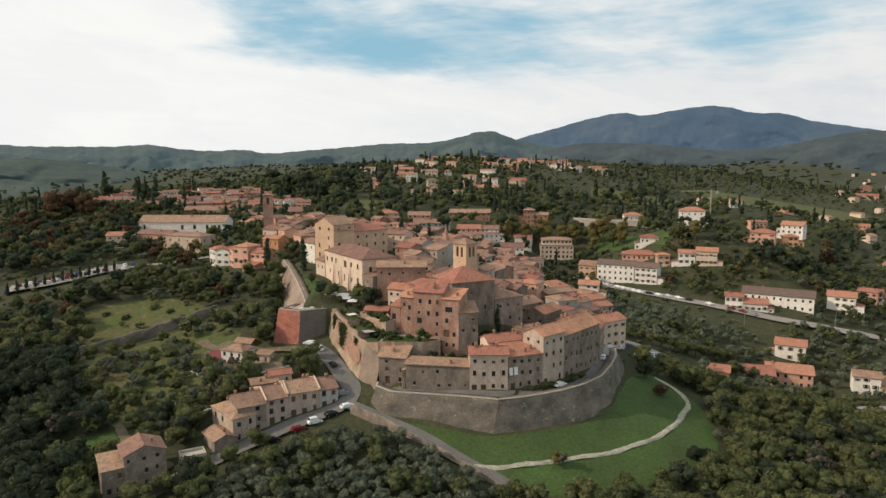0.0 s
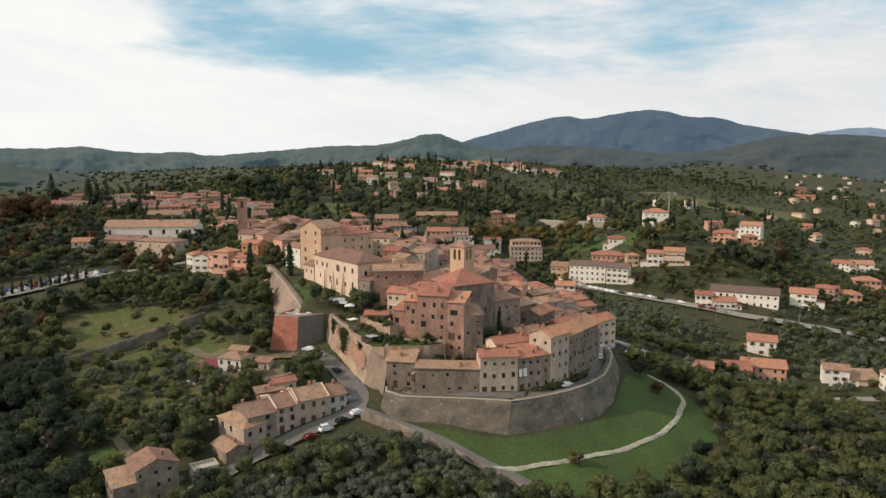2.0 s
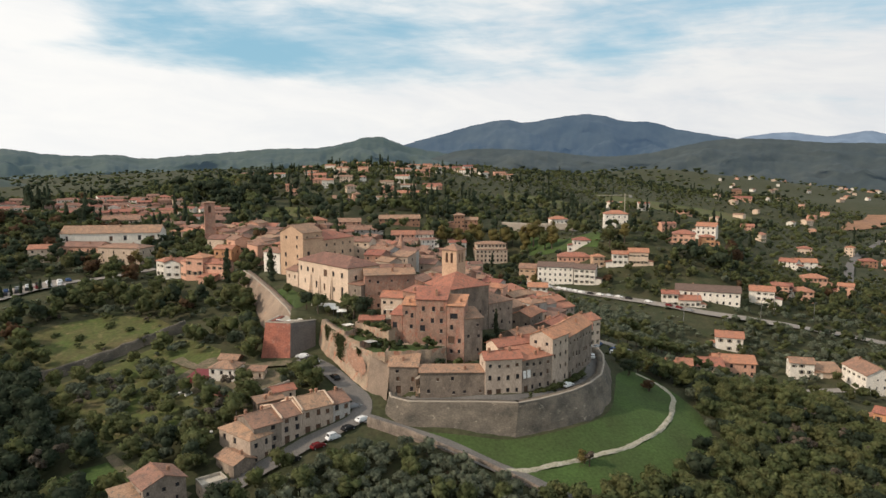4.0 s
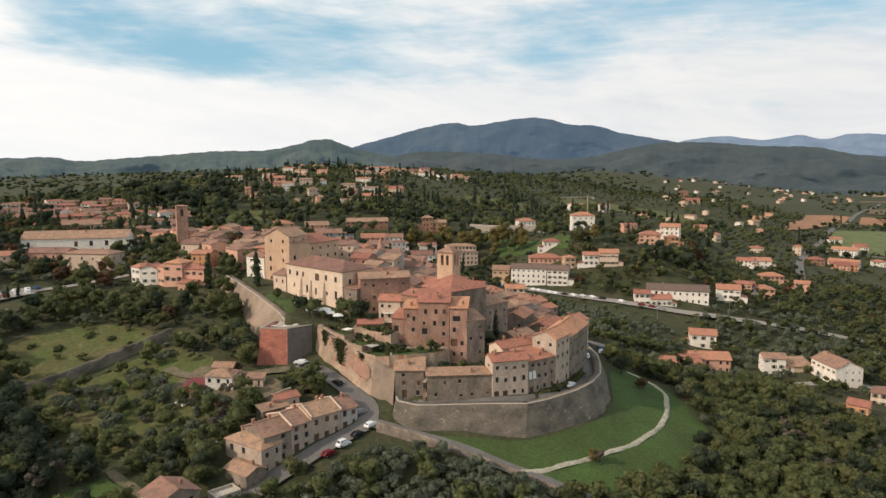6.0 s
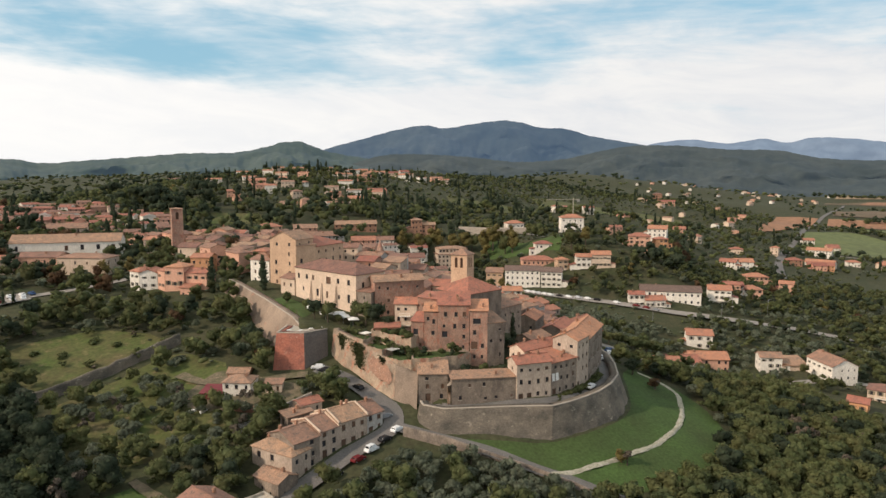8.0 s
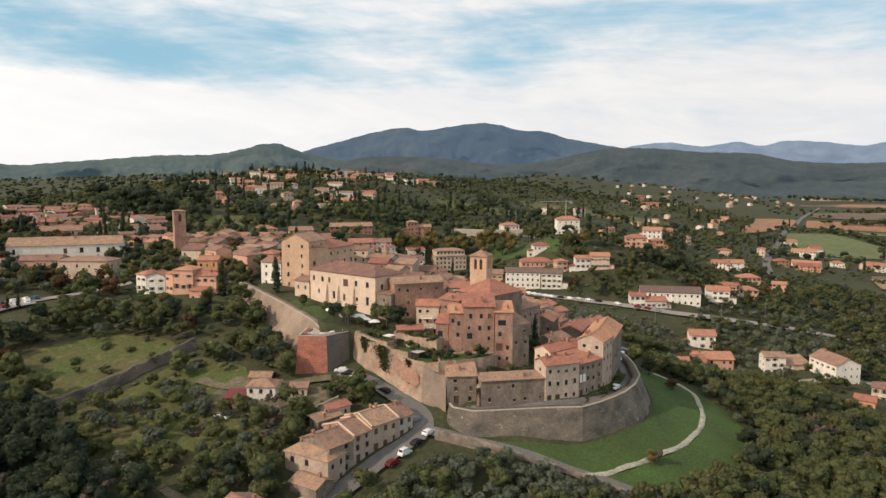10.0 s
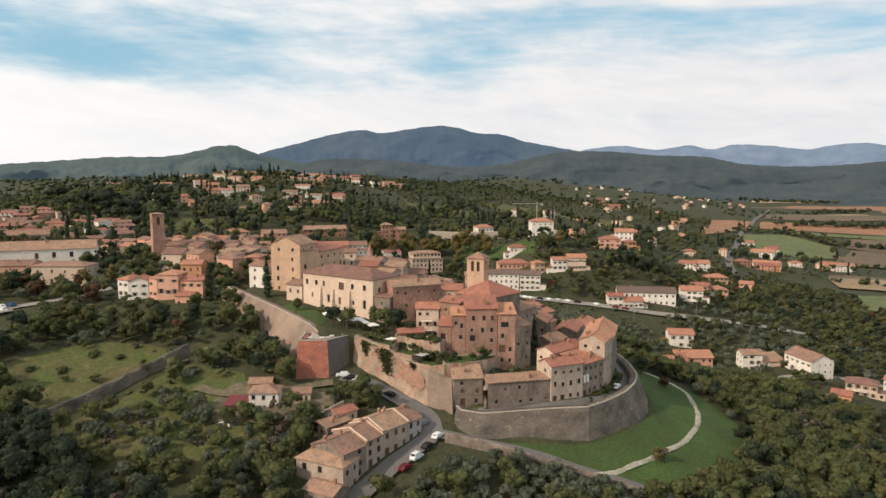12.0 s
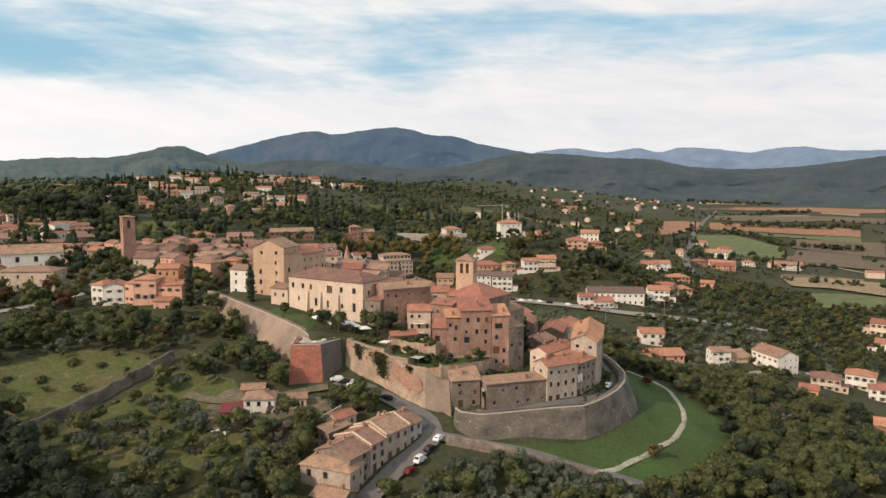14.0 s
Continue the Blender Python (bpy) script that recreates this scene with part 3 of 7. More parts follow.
def ridge(name, crest, dist, foot, mat, label, rel=1.0):
    """A range of hills round the middle of the flight: crest rows of azimuth and height in degrees."""
    ox, oy, oz = -57.0, 10.0, 61.0
    az, el = np.array(crest).T
    a = np.linspace(az[0], az[-1], int((az[-1] - az[0]) * 9) + 2)
    pad = np.linspace(0, 1, 9)
    e = smooth_line(np.stack([az, el * 4], -1), 0.05)
    e = np.interp(a, e[:, 0], e[:, 1] / 4)
    e = e + 0.022 * rel * (np.sin(a * 4.1) + np.sin(a * 9.7 + 1) * 0.6 + np.sin(a * 19.3 + 2) * 0.35)
    rows = 34
    v = []
    for k in range(rows):
        s = k / (rows - 1)
        r = foot + (dist - foot) * s
        top = oz + dist * np.tan(np.radians(e))
        fold = np.array([noise.fractal(Vector((q * 0.34, s * 4.0, dist * 0.001)), 0.85, 2.1, 5) for q in a]) * math.sin(s * math.pi)
        z = -45 + (top + 45) * (s ** 1.1) + fold * 0.24 * rel * (top + 45)
        rr = r + 260 * rel * np.array([noise.fractal(Vector((q * 0.2, s * 3.0, 7.0)), 1.0, 2.0, 3) for q in a]) * math.sin(s * math.pi)
        v.append(np.stack([ox + rr * np.sin(np.radians(a)), oy + rr * np.cos(np.radians(a)), z], -1))
    v = np.array(v)
    ix = np.arange(rows * len(a)).reshape(rows, len(a))
    q = np.stack([ix[:-1, :-1], ix[:-1, 1:], ix[1:, 1:], ix[1:, :-1]], -1).reshape(-1, 4)
    tagged(new(name, mesh_of(name, v.reshape(-1, 3), q, mat, True)), label, "hills", kind="structure")


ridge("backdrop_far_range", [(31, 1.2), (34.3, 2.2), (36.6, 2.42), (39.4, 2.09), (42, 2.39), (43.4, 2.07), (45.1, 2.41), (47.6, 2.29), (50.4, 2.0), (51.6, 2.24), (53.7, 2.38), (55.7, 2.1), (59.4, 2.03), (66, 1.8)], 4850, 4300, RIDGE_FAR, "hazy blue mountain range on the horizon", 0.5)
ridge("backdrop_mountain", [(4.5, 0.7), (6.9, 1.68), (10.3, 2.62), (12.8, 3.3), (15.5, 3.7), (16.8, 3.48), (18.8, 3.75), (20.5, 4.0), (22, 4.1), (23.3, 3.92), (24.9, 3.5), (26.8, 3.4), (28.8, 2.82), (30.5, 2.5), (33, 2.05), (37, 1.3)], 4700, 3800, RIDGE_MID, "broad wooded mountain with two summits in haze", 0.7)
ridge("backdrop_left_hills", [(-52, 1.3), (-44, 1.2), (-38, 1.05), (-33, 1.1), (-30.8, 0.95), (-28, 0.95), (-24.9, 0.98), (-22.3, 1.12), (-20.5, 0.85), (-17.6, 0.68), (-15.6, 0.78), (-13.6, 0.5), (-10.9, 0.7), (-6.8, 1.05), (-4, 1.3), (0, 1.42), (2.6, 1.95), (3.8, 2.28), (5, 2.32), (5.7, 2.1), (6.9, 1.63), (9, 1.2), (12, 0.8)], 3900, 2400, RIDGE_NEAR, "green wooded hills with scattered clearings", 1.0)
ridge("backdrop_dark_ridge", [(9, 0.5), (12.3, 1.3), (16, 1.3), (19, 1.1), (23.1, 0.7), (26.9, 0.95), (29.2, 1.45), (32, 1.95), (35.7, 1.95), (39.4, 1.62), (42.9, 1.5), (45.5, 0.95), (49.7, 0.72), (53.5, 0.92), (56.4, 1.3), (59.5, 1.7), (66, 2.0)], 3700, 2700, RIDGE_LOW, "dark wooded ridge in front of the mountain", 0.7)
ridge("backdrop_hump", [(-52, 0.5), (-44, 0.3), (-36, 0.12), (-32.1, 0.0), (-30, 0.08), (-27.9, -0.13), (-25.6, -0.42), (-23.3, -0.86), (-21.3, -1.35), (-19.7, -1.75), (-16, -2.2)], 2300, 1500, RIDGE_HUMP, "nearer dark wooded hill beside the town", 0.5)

# ---- builders ----
RNG = np.random.default_rng(7)


def thing(name, m, label, category, group=""):
    ob = new(name)
    ob.empty_display_size = 0.5
    ob.matrix_basis = m
    return tagged(ob, label, category, group)


def part(name, me, parent, label="", m=None):
    ob = new(name, me)
    ob.parent = parent
    if m is not None:
        ob.matrix_basis = m
    return tagged(ob, label)


def box(V, F, x0, x1, y0, y1, z0, z1, S=None, slot=0):
    b = len(V)
    V += [(x0, y0, z0), (x1, y0, z0), (x1, y1, z0), (x0, y1, z0), (x0, y0, z1), (x1, y0, z1), (x1, y1, z1), (x0, y1, z1)]
    F += [(b, b + 3, b + 2, b + 1), (b + 4, b + 5, b + 6, b + 7), (b, b + 1, b + 5, b + 4), (b + 1, b + 2, b + 6, b + 5), (b + 2, b + 3, b + 7, b + 6), (b + 3, b, b + 4, b + 7)]
    if S is not None:
        S += [slot] * 6


def weld(V, F):
    """Joins places that coincide."""
    at, out, rename = {}, [], []
    for p in V:
        key = tuple(round(c, 3) for c in p)
        if key not in at:
            at[key] = len(out)
            out.append(p)
        rename.append(at[key])
    faces = [tuple(rename[i] for i in f) for f in F]
    return out, [f for f in faces if len(set(f)) == len(f)]


def slab(V, F, poly, t):
    """A plate of thickness t under a planar polygon."""
    b, n = len(V), len(poly)
    V += list(poly) + [(x, y, z - t) for x, y, z in poly]
    F += [tuple(range(b, b + n)), tuple(range(b + 2 * n - 1, b + n - 1, -1))]
    F += [(b + k, b + n + k, b + n + (k + 1) % n, b + (k + 1) % n) for k in range(n)]


def panel(V, F, o, d, width, z0, z1, holes, deep=0.25):
    """One wall face from corner o along d, with holes (u0, u1, v0, v1) that have reveals."""
    out = (d[1], -d[0])
    us = sorted({0.0, width, *[h[0] for h in holes], *[h[1] for h in holes]})
    vs = sorted({z0, z1, *[h[2] for h in holes], *[h[3] for h in holes]})
    at, base = {}, len(V)

    def vid(u, v, k=0):
        key = (round(u, 4), round(v, 4), k)
        if key not in at:
            at[key] = len(V)
            V.append((o[0] + d[0] * u - out[0] * deep * k, o[1] + d[1] * u - out[1] * deep * k, v))
        return at[key]

    for u0, u1 in zip(us, us[1:]):
        for v0, v1 in zip(vs, vs[1:]):
            um, vm = (u0 + u1) / 2, (v0 + v1) / 2
            if not any(h[0] < um < h[1] and h[2] < vm < h[3] for h in holes):
                F.append((vid(u0, v0), vid(u1, v0), vid(u1, v1), vid(u0, v1)))
    for a, b, c, e in holes:
        ring = [(a, c), (b, c), (b, e), (a, e)]
        for (p, q), (r, s) in zip(ring, ring[1:] + ring[:1]):
            F.append((vid(p, q), vid(p, q, 1), vid(r, s, 1), vid(r, s)))


WINDOWS = {}


def window_mesh(piece, w, h, style):
    """One piece of a window in an opening w by h: x along the wall, y into it."""
    key = (piece, round(w, 2), round(h, 2), style)
    if key not in WINDOWS:
        V, F = [], []
        mat = {"pane": GLASS, "frame": FRAME, "sill": COPING, "shutter": SHUTTER_G if style == "open" else SHUTTER}[piece]
        if piece == "pane":
            box(V, F, -w / 2, w / 2, 0.20, 0.24, 0, h)
            mat = DOOR if style == "door" else SHUTTER if style == "closed" else GLASS
        elif piece == "frame":
            f = 0.08
            for y in (0.12, 0.195):
                V += [(-w / 2, y, 0), (w / 2, y, 0), (w / 2, y, h), (-w / 2, y, h), (-w / 2 + f, y, f), (w / 2 - f, y, f), (w / 2 - f, y, h - f), (-w / 2 + f, y, h - f)]
            for k in range(4):
                n = (k + 1) % 4
                F += [(k, n, 4 + n, 4 + k), (4 + k, 4 + n, 12 + n, 12 + k), (8 + n, 8 + k, 12 + k, 12 + n), (n, k, 8 + k, 8 + n)]
        elif piece == "sill":
            box(V, F, -w / 2 - 0.12, w / 2 + 0.12, -0.09, 0.10, -0.12, 0.0)
        else:
            box(V, F, -w * 0.2, w * 0.2, -0.07, -0.01, 0.02, h - 0.02)
        WINDOWS[key] = mesh_of("window_" + piece if piece != "pane" else "window", V, F, mat)
    return WINDOWS[key]


def window(root, w, h, style, m, fine):
    ob = part("door" if style == "door" else "window", window_mesh("pane", w, h, style), root, "", m)
    if fine is True:
        part("frame", window_mesh("frame", w, h, style), ob)
        if style != "door":
            part("sill", window_mesh("sill", w, h, style), ob)
    if style == "open" and fine:
        for s in (-1, 1):
            part("shutter", window_mesh("shutter", w, h, style), ob, "", Matrix.Translation((s * (w * 0.75 + 0.02), 0, 0)))
    return ob


FOOTPRINTS = []
CHIMNEY = {}


def chimney_mesh(h):
    """A stack that widens into a cap, in one piece."""
    if h not in CHIMNEY:
        rings = [(-1.2, 0.34, 0.30), (h, 0.34, 0.30), (h, 0.45, 0.40), (h + 0.14, 0.45, 0.40), (h + 0.14, 0.26, 0.22), (h + 0.38, 0.26, 0.22), (h + 0.38, 0.42, 0.38), (h + 0.55, 0.10, 0.36)]
        V = [(sx * x, sy * y, z) for z, x, y in rings for sx, sy in ((-1, -1), (1, -1), (1, 1), (-1, 1))]
        F = [(4 * r + k, 4 * r + (k + 1) % 4, 4 * r + 4 + (k + 1) % 4, 4 * r + 4 + k) for r in range(len(rings) - 1) for k in range(4)]
        n = len(V)
        F.append((n - 4, n - 3, n - 2, n - 1))
        CHIMNEY[h] = mesh_of("chimney", V, F, WALL["brick"])
    return CHIMNEY[h]


def house(a, b, depth, eave, base, wall="stone", roof="gable", tiles="brown", rise=None, rows=0, cols=0, side=-1, label="", category="house", style="plain",
          win=(0.95, 1.35), doors=0, chimneys=1, over=0.4, gaps=0.12, name="house", group="", fine=True, seed=None, wins=None, wing=None, balcony=0, parapet=False):
    """A house whose front eave runs from a to b (as seen from outside, left to right); base and eave are heights."""
    rng = np.random.default_rng(seed if seed is not None else int(abs(a[0] * 131 + a[1] * 17 + b[0] * 7)) + 3)
    ax, ay, bx, by = *a, *b
    w = math.hypot(bx - ax, by - ay)
    dx, dy = (bx - ax) / w, (by - ay) / w
    cx, cy = (ax + bx) / 2 - dy * depth / 2, (ay + by) / 2 + dx * depth / 2
    rot = math.degrees(math.atan2(dy, dx))
    h, d = eave - base, depth
    root = thing(name, pose(cx, cy, base, 0, 0, rot), label or "stone house with a tiled roof", category, group)
    FOOTPRINTS.append((cx, cy, math.hypot(w, d) / 2 + 0.8))
    rise = (0.17 * (d if roof != "gabley" else w) if roof != "shed" else 0.14 * d) if rise is None else rise
    rows = rows or max(1, round(h / 3.3))
    cols = cols or max(1, round(w / 3.2))
    side = max(1, round(d / 4.0)) if side < 0 else side
    V, F = [], []
    ww, wh = win
    sides = [((-w / 2, -d / 2), (1, 0), w, cols), ((w / 2, -d / 2), (0, 1), d, side), ((w / 2, d / 2), (-1, 0), w, 0), ((-w / 2, d / 2), (0, -1), d, side)]
    found = -3.0
    for k, (o, dr, length, n) in enumerate(sides):
        holes, made = [], []
        if k == 0 and wins:
            n = 0
            for s, v, q, hh, st in wins:
                u = s * length
                holes.append((u - q / 2, u + q / 2, v, v + hh))
                window(root, q, hh, st, Matrix.Translation((o[0] + u, o[1], v)), fine)
        for r in range(rows):
            for c in range(n):
                if rng.random() < gaps and rows * n > 2:
                    continue
                loose = 1.0 if wall in ("stone", "old", "brick") else 0.3
                u = length * (c + 0.5) / n + rng.uniform(-0.2, 0.2) * loose * length / n
                v = h * r / rows + h / rows * 0.34 + rng.uniform(-0.1, 0.1) * loose * h / rows
                if k == 0 and r == 0 and c < doors:
                    q, hh, v, st = 1.5, 2.4, 0.05, "door"
                else:
                    q, hh, st = ww * rng.choice([1, 1, 1, 0.75]), wh * rng.choice([1, 1, 0.8]) * (0.72 if r == rows - 1 and rows > 2 else 1), style
                    if style == "plain" and rng.random() < 0.25:
                        st = "closed"
                if u - q / 2 < 0.3 or u + q / 2 > length - 0.3 or v + hh > h - 0.15 or any(abs(u - x) < (q + y) / 2 + 0.2 and abs(v - z) < 1.0 for x, y, z in made):
                    continue
                made.append((u, q, v))
                holes.append((u - q / 2, u + q / 2, v, v + hh))
                m = Matrix.Translation((o[0] + dr[0] * u, o[1] + dr[1] * u, v)) @ Matrix.Rotation(math.atan2(dr[1], dr[0]), 4, "Z")
                window(root, round(q, 1), round(hh, 1), st, m, fine and k == 0)
        holes = [((u0 + u1) / 2 - round(u1 - u0, 1) / 2, (u0 + u1) / 2 + round(u1 - u0, 1) / 2, v0, v0 + round(v1 - v0, 1)) for u0, u1, v0, v1 in holes]
        panel(V, F, o, dr, length, found, h, holes)
    x, y = w / 2, d / 2
    n0 = len(V)
    if roof == "gable":
        V += [(-x, -y, h), (-x, y, h), (-x, 0, h + rise), (x, -y, h), (x, y, h), (x, 0, h + rise)]
        F += [(n0, n0 + 2, n0 + 1), (n0 + 3, n0 + 4, n0 + 5)]
    elif roof == "gabley":
        V += [(-x, -y, h), (x, -y, h), (0, -y, h + rise), (-x, y, h), (x, y, h), (0, y, h + rise)]
        F += [(n0, n0 + 1, n0 + 2), (n0 + 3, n0 + 5, n0 + 4)]
    elif roof == "shed":
        V += [(-x, -y, h), (-x, y, h), (-x, y, h + rise), (x, -y, h), (x, y, h), (x, y, h + rise)]
        F += [(n0, n0 + 2, n0 + 1), (n0 + 3, n0 + 4, n0 + 5), (n0 + 1, n0 + 2, n0 + 5, n0 + 4)]
    wm = WALL[wall] if isinstance(wall, str) else wall
    part("wall", mesh_of("wall", *weld(V, F), wm), root)
    R, G = [], []
    t, o = 0.2, over
    if roof == "gable":
        s = rise / y
        for k in (-1, 1):
            poly = [(-x - o, k * (y + o), h - s * o + t), (x + o, k * (y + o), h - s * o + t), (x + o, 0, h + rise + t), (-x - o, 0, h + rise + t)]
            slab(R, G, poly if k < 0 else poly[::-1], t)
        box(R, G, -x - o, x + o, -0.14, 0.14, h + rise + t - 0.03, h + rise + t + 0.1)
    elif roof == "gabley":
        s = rise / x
        for k in (-1, 1):
            poly = [(k * (x + o), -y - o, h - s * o + t), (0, -y - o, h + rise + t), (0, y + o, h + rise + t), (k * (x + o), y + o, h - s * o + t)]
            slab(R, G, poly[::-1] if k > 0 else poly[::-1], t)
        box(R, G, -0.14, 0.14, -y - o, y + o, h + rise + t - 0.03, h + rise + t + 0.1)
    elif roof == "shed":
        s = rise / d
        slab(R, G, [(-x - o, -y - o, h - s * o + t), (x + o, -y - o, h - s * o + t), (x + o, y + o, h + rise + s * o + t), (-x - o, y + o, h + rise + s * o + t)], t)
    elif roof in ("hip", "pyramid"):
        e = min(x, y) if roof == "hip" else x
        px, py = (x - e, 0) if x >= y else (0, y - e)
        z0, z1 = h + t, h + rise + t
        X, Y = x + o, y + o
        pts = [(-X, -Y, z0), (X, -Y, z0), (X, Y, z0), (-X, Y, z0)]
        r0, r1 = ((-px, 0, z1), (px, 0, z1)) if x >= y else ((0, -py, z1), (0, py, z1))
        if x >= y:
            faces = [[pts[0], pts[1], r1, r0], [pts[1], pts[2], r1], [pts[2], pts[3], r0, r1], [pts[3], pts[0], r0]]
        else:
            faces = [[pts[0], pts[1], r0], [pts[1], pts[2], r1, r0], [pts[2], pts[3], r1], [pts[3], pts[0], r0, r1]]
        for f in faces:
            f = [p for k, p in enumerate(f) if p != f[k - 1]]
            slab(R, G, f, t)
    elif roof == "flat":
        slab(R, G, [(-x, -y, h + 0.05), (x, -y, h + 0.05), (x, y, h + 0.05), (-x, y, h + 0.05)], 0.25)
        for x0, x1, y0, y1 in ((-x, x, -y, -y + 0.3), (-x, x, y - 0.3, y), (-x, -x + 0.3, -y + 0.3, y - 0.3), (x - 0.3, x, -y + 0.3, y - 0.3)):
            box(R, G, x0, x1, y0, y1, h + 0.054, h + 0.75)
    tm = ROOF[tiles] if isinstance(tiles, str) else tiles
    part("roof", mesh_of("roof", *weld(R, G), tm), root)
    if parapet:                                            # raised party walls at both ends of the roof
        for e in (-1, 1):
            V, F = [], []
            for y0, y1, z0, z1 in ((-y - 0.3, 0, h, h + rise), (0, y + 0.3, h + rise, h)):
                b0, x0, x1 = len(V), e * x - 0.19, e * x + 0.19
                V += [(x0, y0, z0 - 0.3), (x1, y0, z0 - 0.3), (x1, y1, z1 - 0.3), (x0, y1, z1 - 0.3), (x0, y0, z0 + 0.5), (x1, y0, z0 + 0.5), (x1, y1, z1 + 0.5), (x0, y1, z1 + 0.5)]
                F += [tuple(b0 + i for i in f) for f in ((0, 3, 2, 1), (4, 5, 6, 7), (0, 1, 5, 4), (1, 2, 6, 5), (2, 3, 7, 6), (3, 0, 4, 7))]
            part("parapet", mesh_of("parapet", V, F, WALL["cream"]), root, "pale plastered party-wall parapet")
    if wing:                                               # a lower wing with a lean-to roof at one end
        e, ww_, dd_, hh_ = wing
        x0, x1 = (x - 0.002, x + ww_) if e > 0 else (-x - ww_, -x + 0.002)
        y0, y1 = -y + 0.5, -y + 0.5 + dd_
        V, F = [], []
        box(V, F, x0, x1, y0, y1, found, hh_)
        part("wing", mesh_of("wing", V, F, wm), root)
        lo, hi = hh_ + 0.05, hh_ + 0.22 * ww_
        za, zb = (hi, lo - 0.1) if e > 0 else (lo - 0.1, hi)
        V, F = [], []
        slab(V, F, [(x0 - (0.4 if e < 0 else 0), y0 - 0.4, za + 0.2), (x1 + (0.4 if e > 0 else 0), y0 - 0.4, zb + 0.2), (x1 + (0.4 if e > 0 else 0), y1 + 0.4, zb + 0.2), (x0 - (0.4 if e < 0 else 0), y1 + 0.4, za + 0.2)], 0.2)
        part("wing_roof", mesh_of("wing_roof", V, F, tm), root)
        V, F = [], []
        box(V, F, (x0 + x1) / 2 - 0.6, (x0 + x1) / 2 + 0.6, y0 - 0.03, y0 + 0.1, 0.9, min(2.4, hh_ - 0.4))
        part("window", mesh_of("window", V, F, GLASS), root)
    for k in range(balcony):
        zb, bx0, bx1 = 3.1 * (k + 1), -w * 0.28, w * 0.22
        V, F = [], []
        box(V, F, bx0, bx1, -y - 1.3, -y - 0.004, zb - 0.16, zb)
        for u in np.arange(bx0 + 0.05, bx1, 0.55):
            box(V, F, u - 0.03, u + 0.03, -y - 1.28, -y - 1.22, zb, zb + 0.95)
        box(V, F, bx0, bx1, -y - 1.3, -y - 1.2, zb + 0.954, zb + 1.04)
        part("balcony", mesh_of("balcony", V, F, WALL["white"]), root, "projecting balcony with a railing")
    for k in range(chimneys):
        u, v = rng.uniform(-0.35, 0.35) * w, rng.uniform(-0.3, 0.3) * d
        zz = h + (rise * (1 - abs(v) / y) if roof == "gable" else rise * (1 - abs(u) / x) if roof == "gabley" else rise * (v + y) / d if roof == "shed" else rise * 0.5)
        part("chimney", chimney_mesh(0.9), root, "", pose(u, v, zz, 0, 0, 90 * int(rng.integers(2))))
    return root


def rampart(name, top, base, mat, parent=None, thick=2.5, label="", coping=True, rough=0.18, down=2.0, step=1.4, rows=9, crest=0.0):
    """A battered wall between a line along its top and one along its foot."""
    n = max(int(sum(math.dist(p, q) for p, q in zip(top, top[1:])) / step), 3)

    def even(line):
        p = np.array(line, float)
        t = np.r_[0, np.cumsum(np.linalg.norm(np.diff(p, axis=0), axis=1))]
        return np.stack([np.interp(np.linspace(0, 1, n), t / t[-1], p[:, k]) for k in range(3)], -1)

    tp, bs = even(top), even(base)
    bs[:, 2] -= down
    tp[:, 2] += crest * np.array([noise.fractal(Vector((q[0] * 0.22, q[1] * 0.22, 3.0)), 0.9, 2.1, 4) for q in tp])
    d = np.gradient(tp, axis=0)
    d /= np.hypot(d[:, 0], d[:, 1])[:, None] + 1e-9
    out = np.stack([d[:, 1], -d[:, 0], 0 * d[:, 0]], -1)
    V = []
    for k in range(rows):
        s = k / (rows - 1)
        p = bs * (1 - s) + tp * s
        amp = rough * (0.3 if k in (0, rows - 1) else 1)
        p = p + out * np.array([[amp * noise.noise(Vector((q[0] * 0.35, q[1] * 0.35, q[2] * 0.5)))] for q in p]) * 2
        V.append(p)
    inner = tp - out * thick
    V += [inner, inner - np.array([0, 0, 4.0])]
    V = np.array(V)
    r = len(V)
    ix = np.arange(r * n).reshape(r, n)
    q = np.stack([ix[:-1, :-1], ix[:-1, 1:], ix[1:, 1:], ix[1:, :-1]], -1).reshape(-1, 4)
    me = mesh_of(name, V.reshape(-1, 3), q, mat)
    ob = part(name, me, parent, label) if parent else tagged(new(name, me), label, "wall", kind="structure")
    if coping:
        cv = []
        for off, zz in ((0.12, -0.05), (0.12, 0.18), (-0.55, 0.18), (-0.55, -0.05)):
            c = tp + out * off
            c[:, 2] += zz
            cv.append(c)
        cv = np.array(cv)
        ix = np.arange(4 * n).reshape(4, n)
        q = np.stack([ix[:-1, :-1], ix[:-1, 1:], ix[1:, 1:], ix[1:, :-1]], -1).reshape(-1, 4)
        part("coping", mesh_of("coping", cv.reshape(-1, 3), q, COPING), ob)
    return ob

# ---- town walls ----
rampart("wall_ring", [(-19.3, 192.6, -4.8), (-19.4, 189.6, -5.0), (-14.6, 185.3, -5.2), (-3.8, 183.2, -5.2), (5.6, 181.5, -5.2), (15.3, 178.9, -5.2)],
        [(-21.5, 190.5, -10.4), (-21.5, 186.5, -10.6), (-16.9, 182.4, -11.6), (-6, 179, -13), (1.9, 176.6, -13.6), (13.1, 174.9, -14.6)], RAMPART, None, 2.2, "grey rubble-stone ring wall with a battered face")
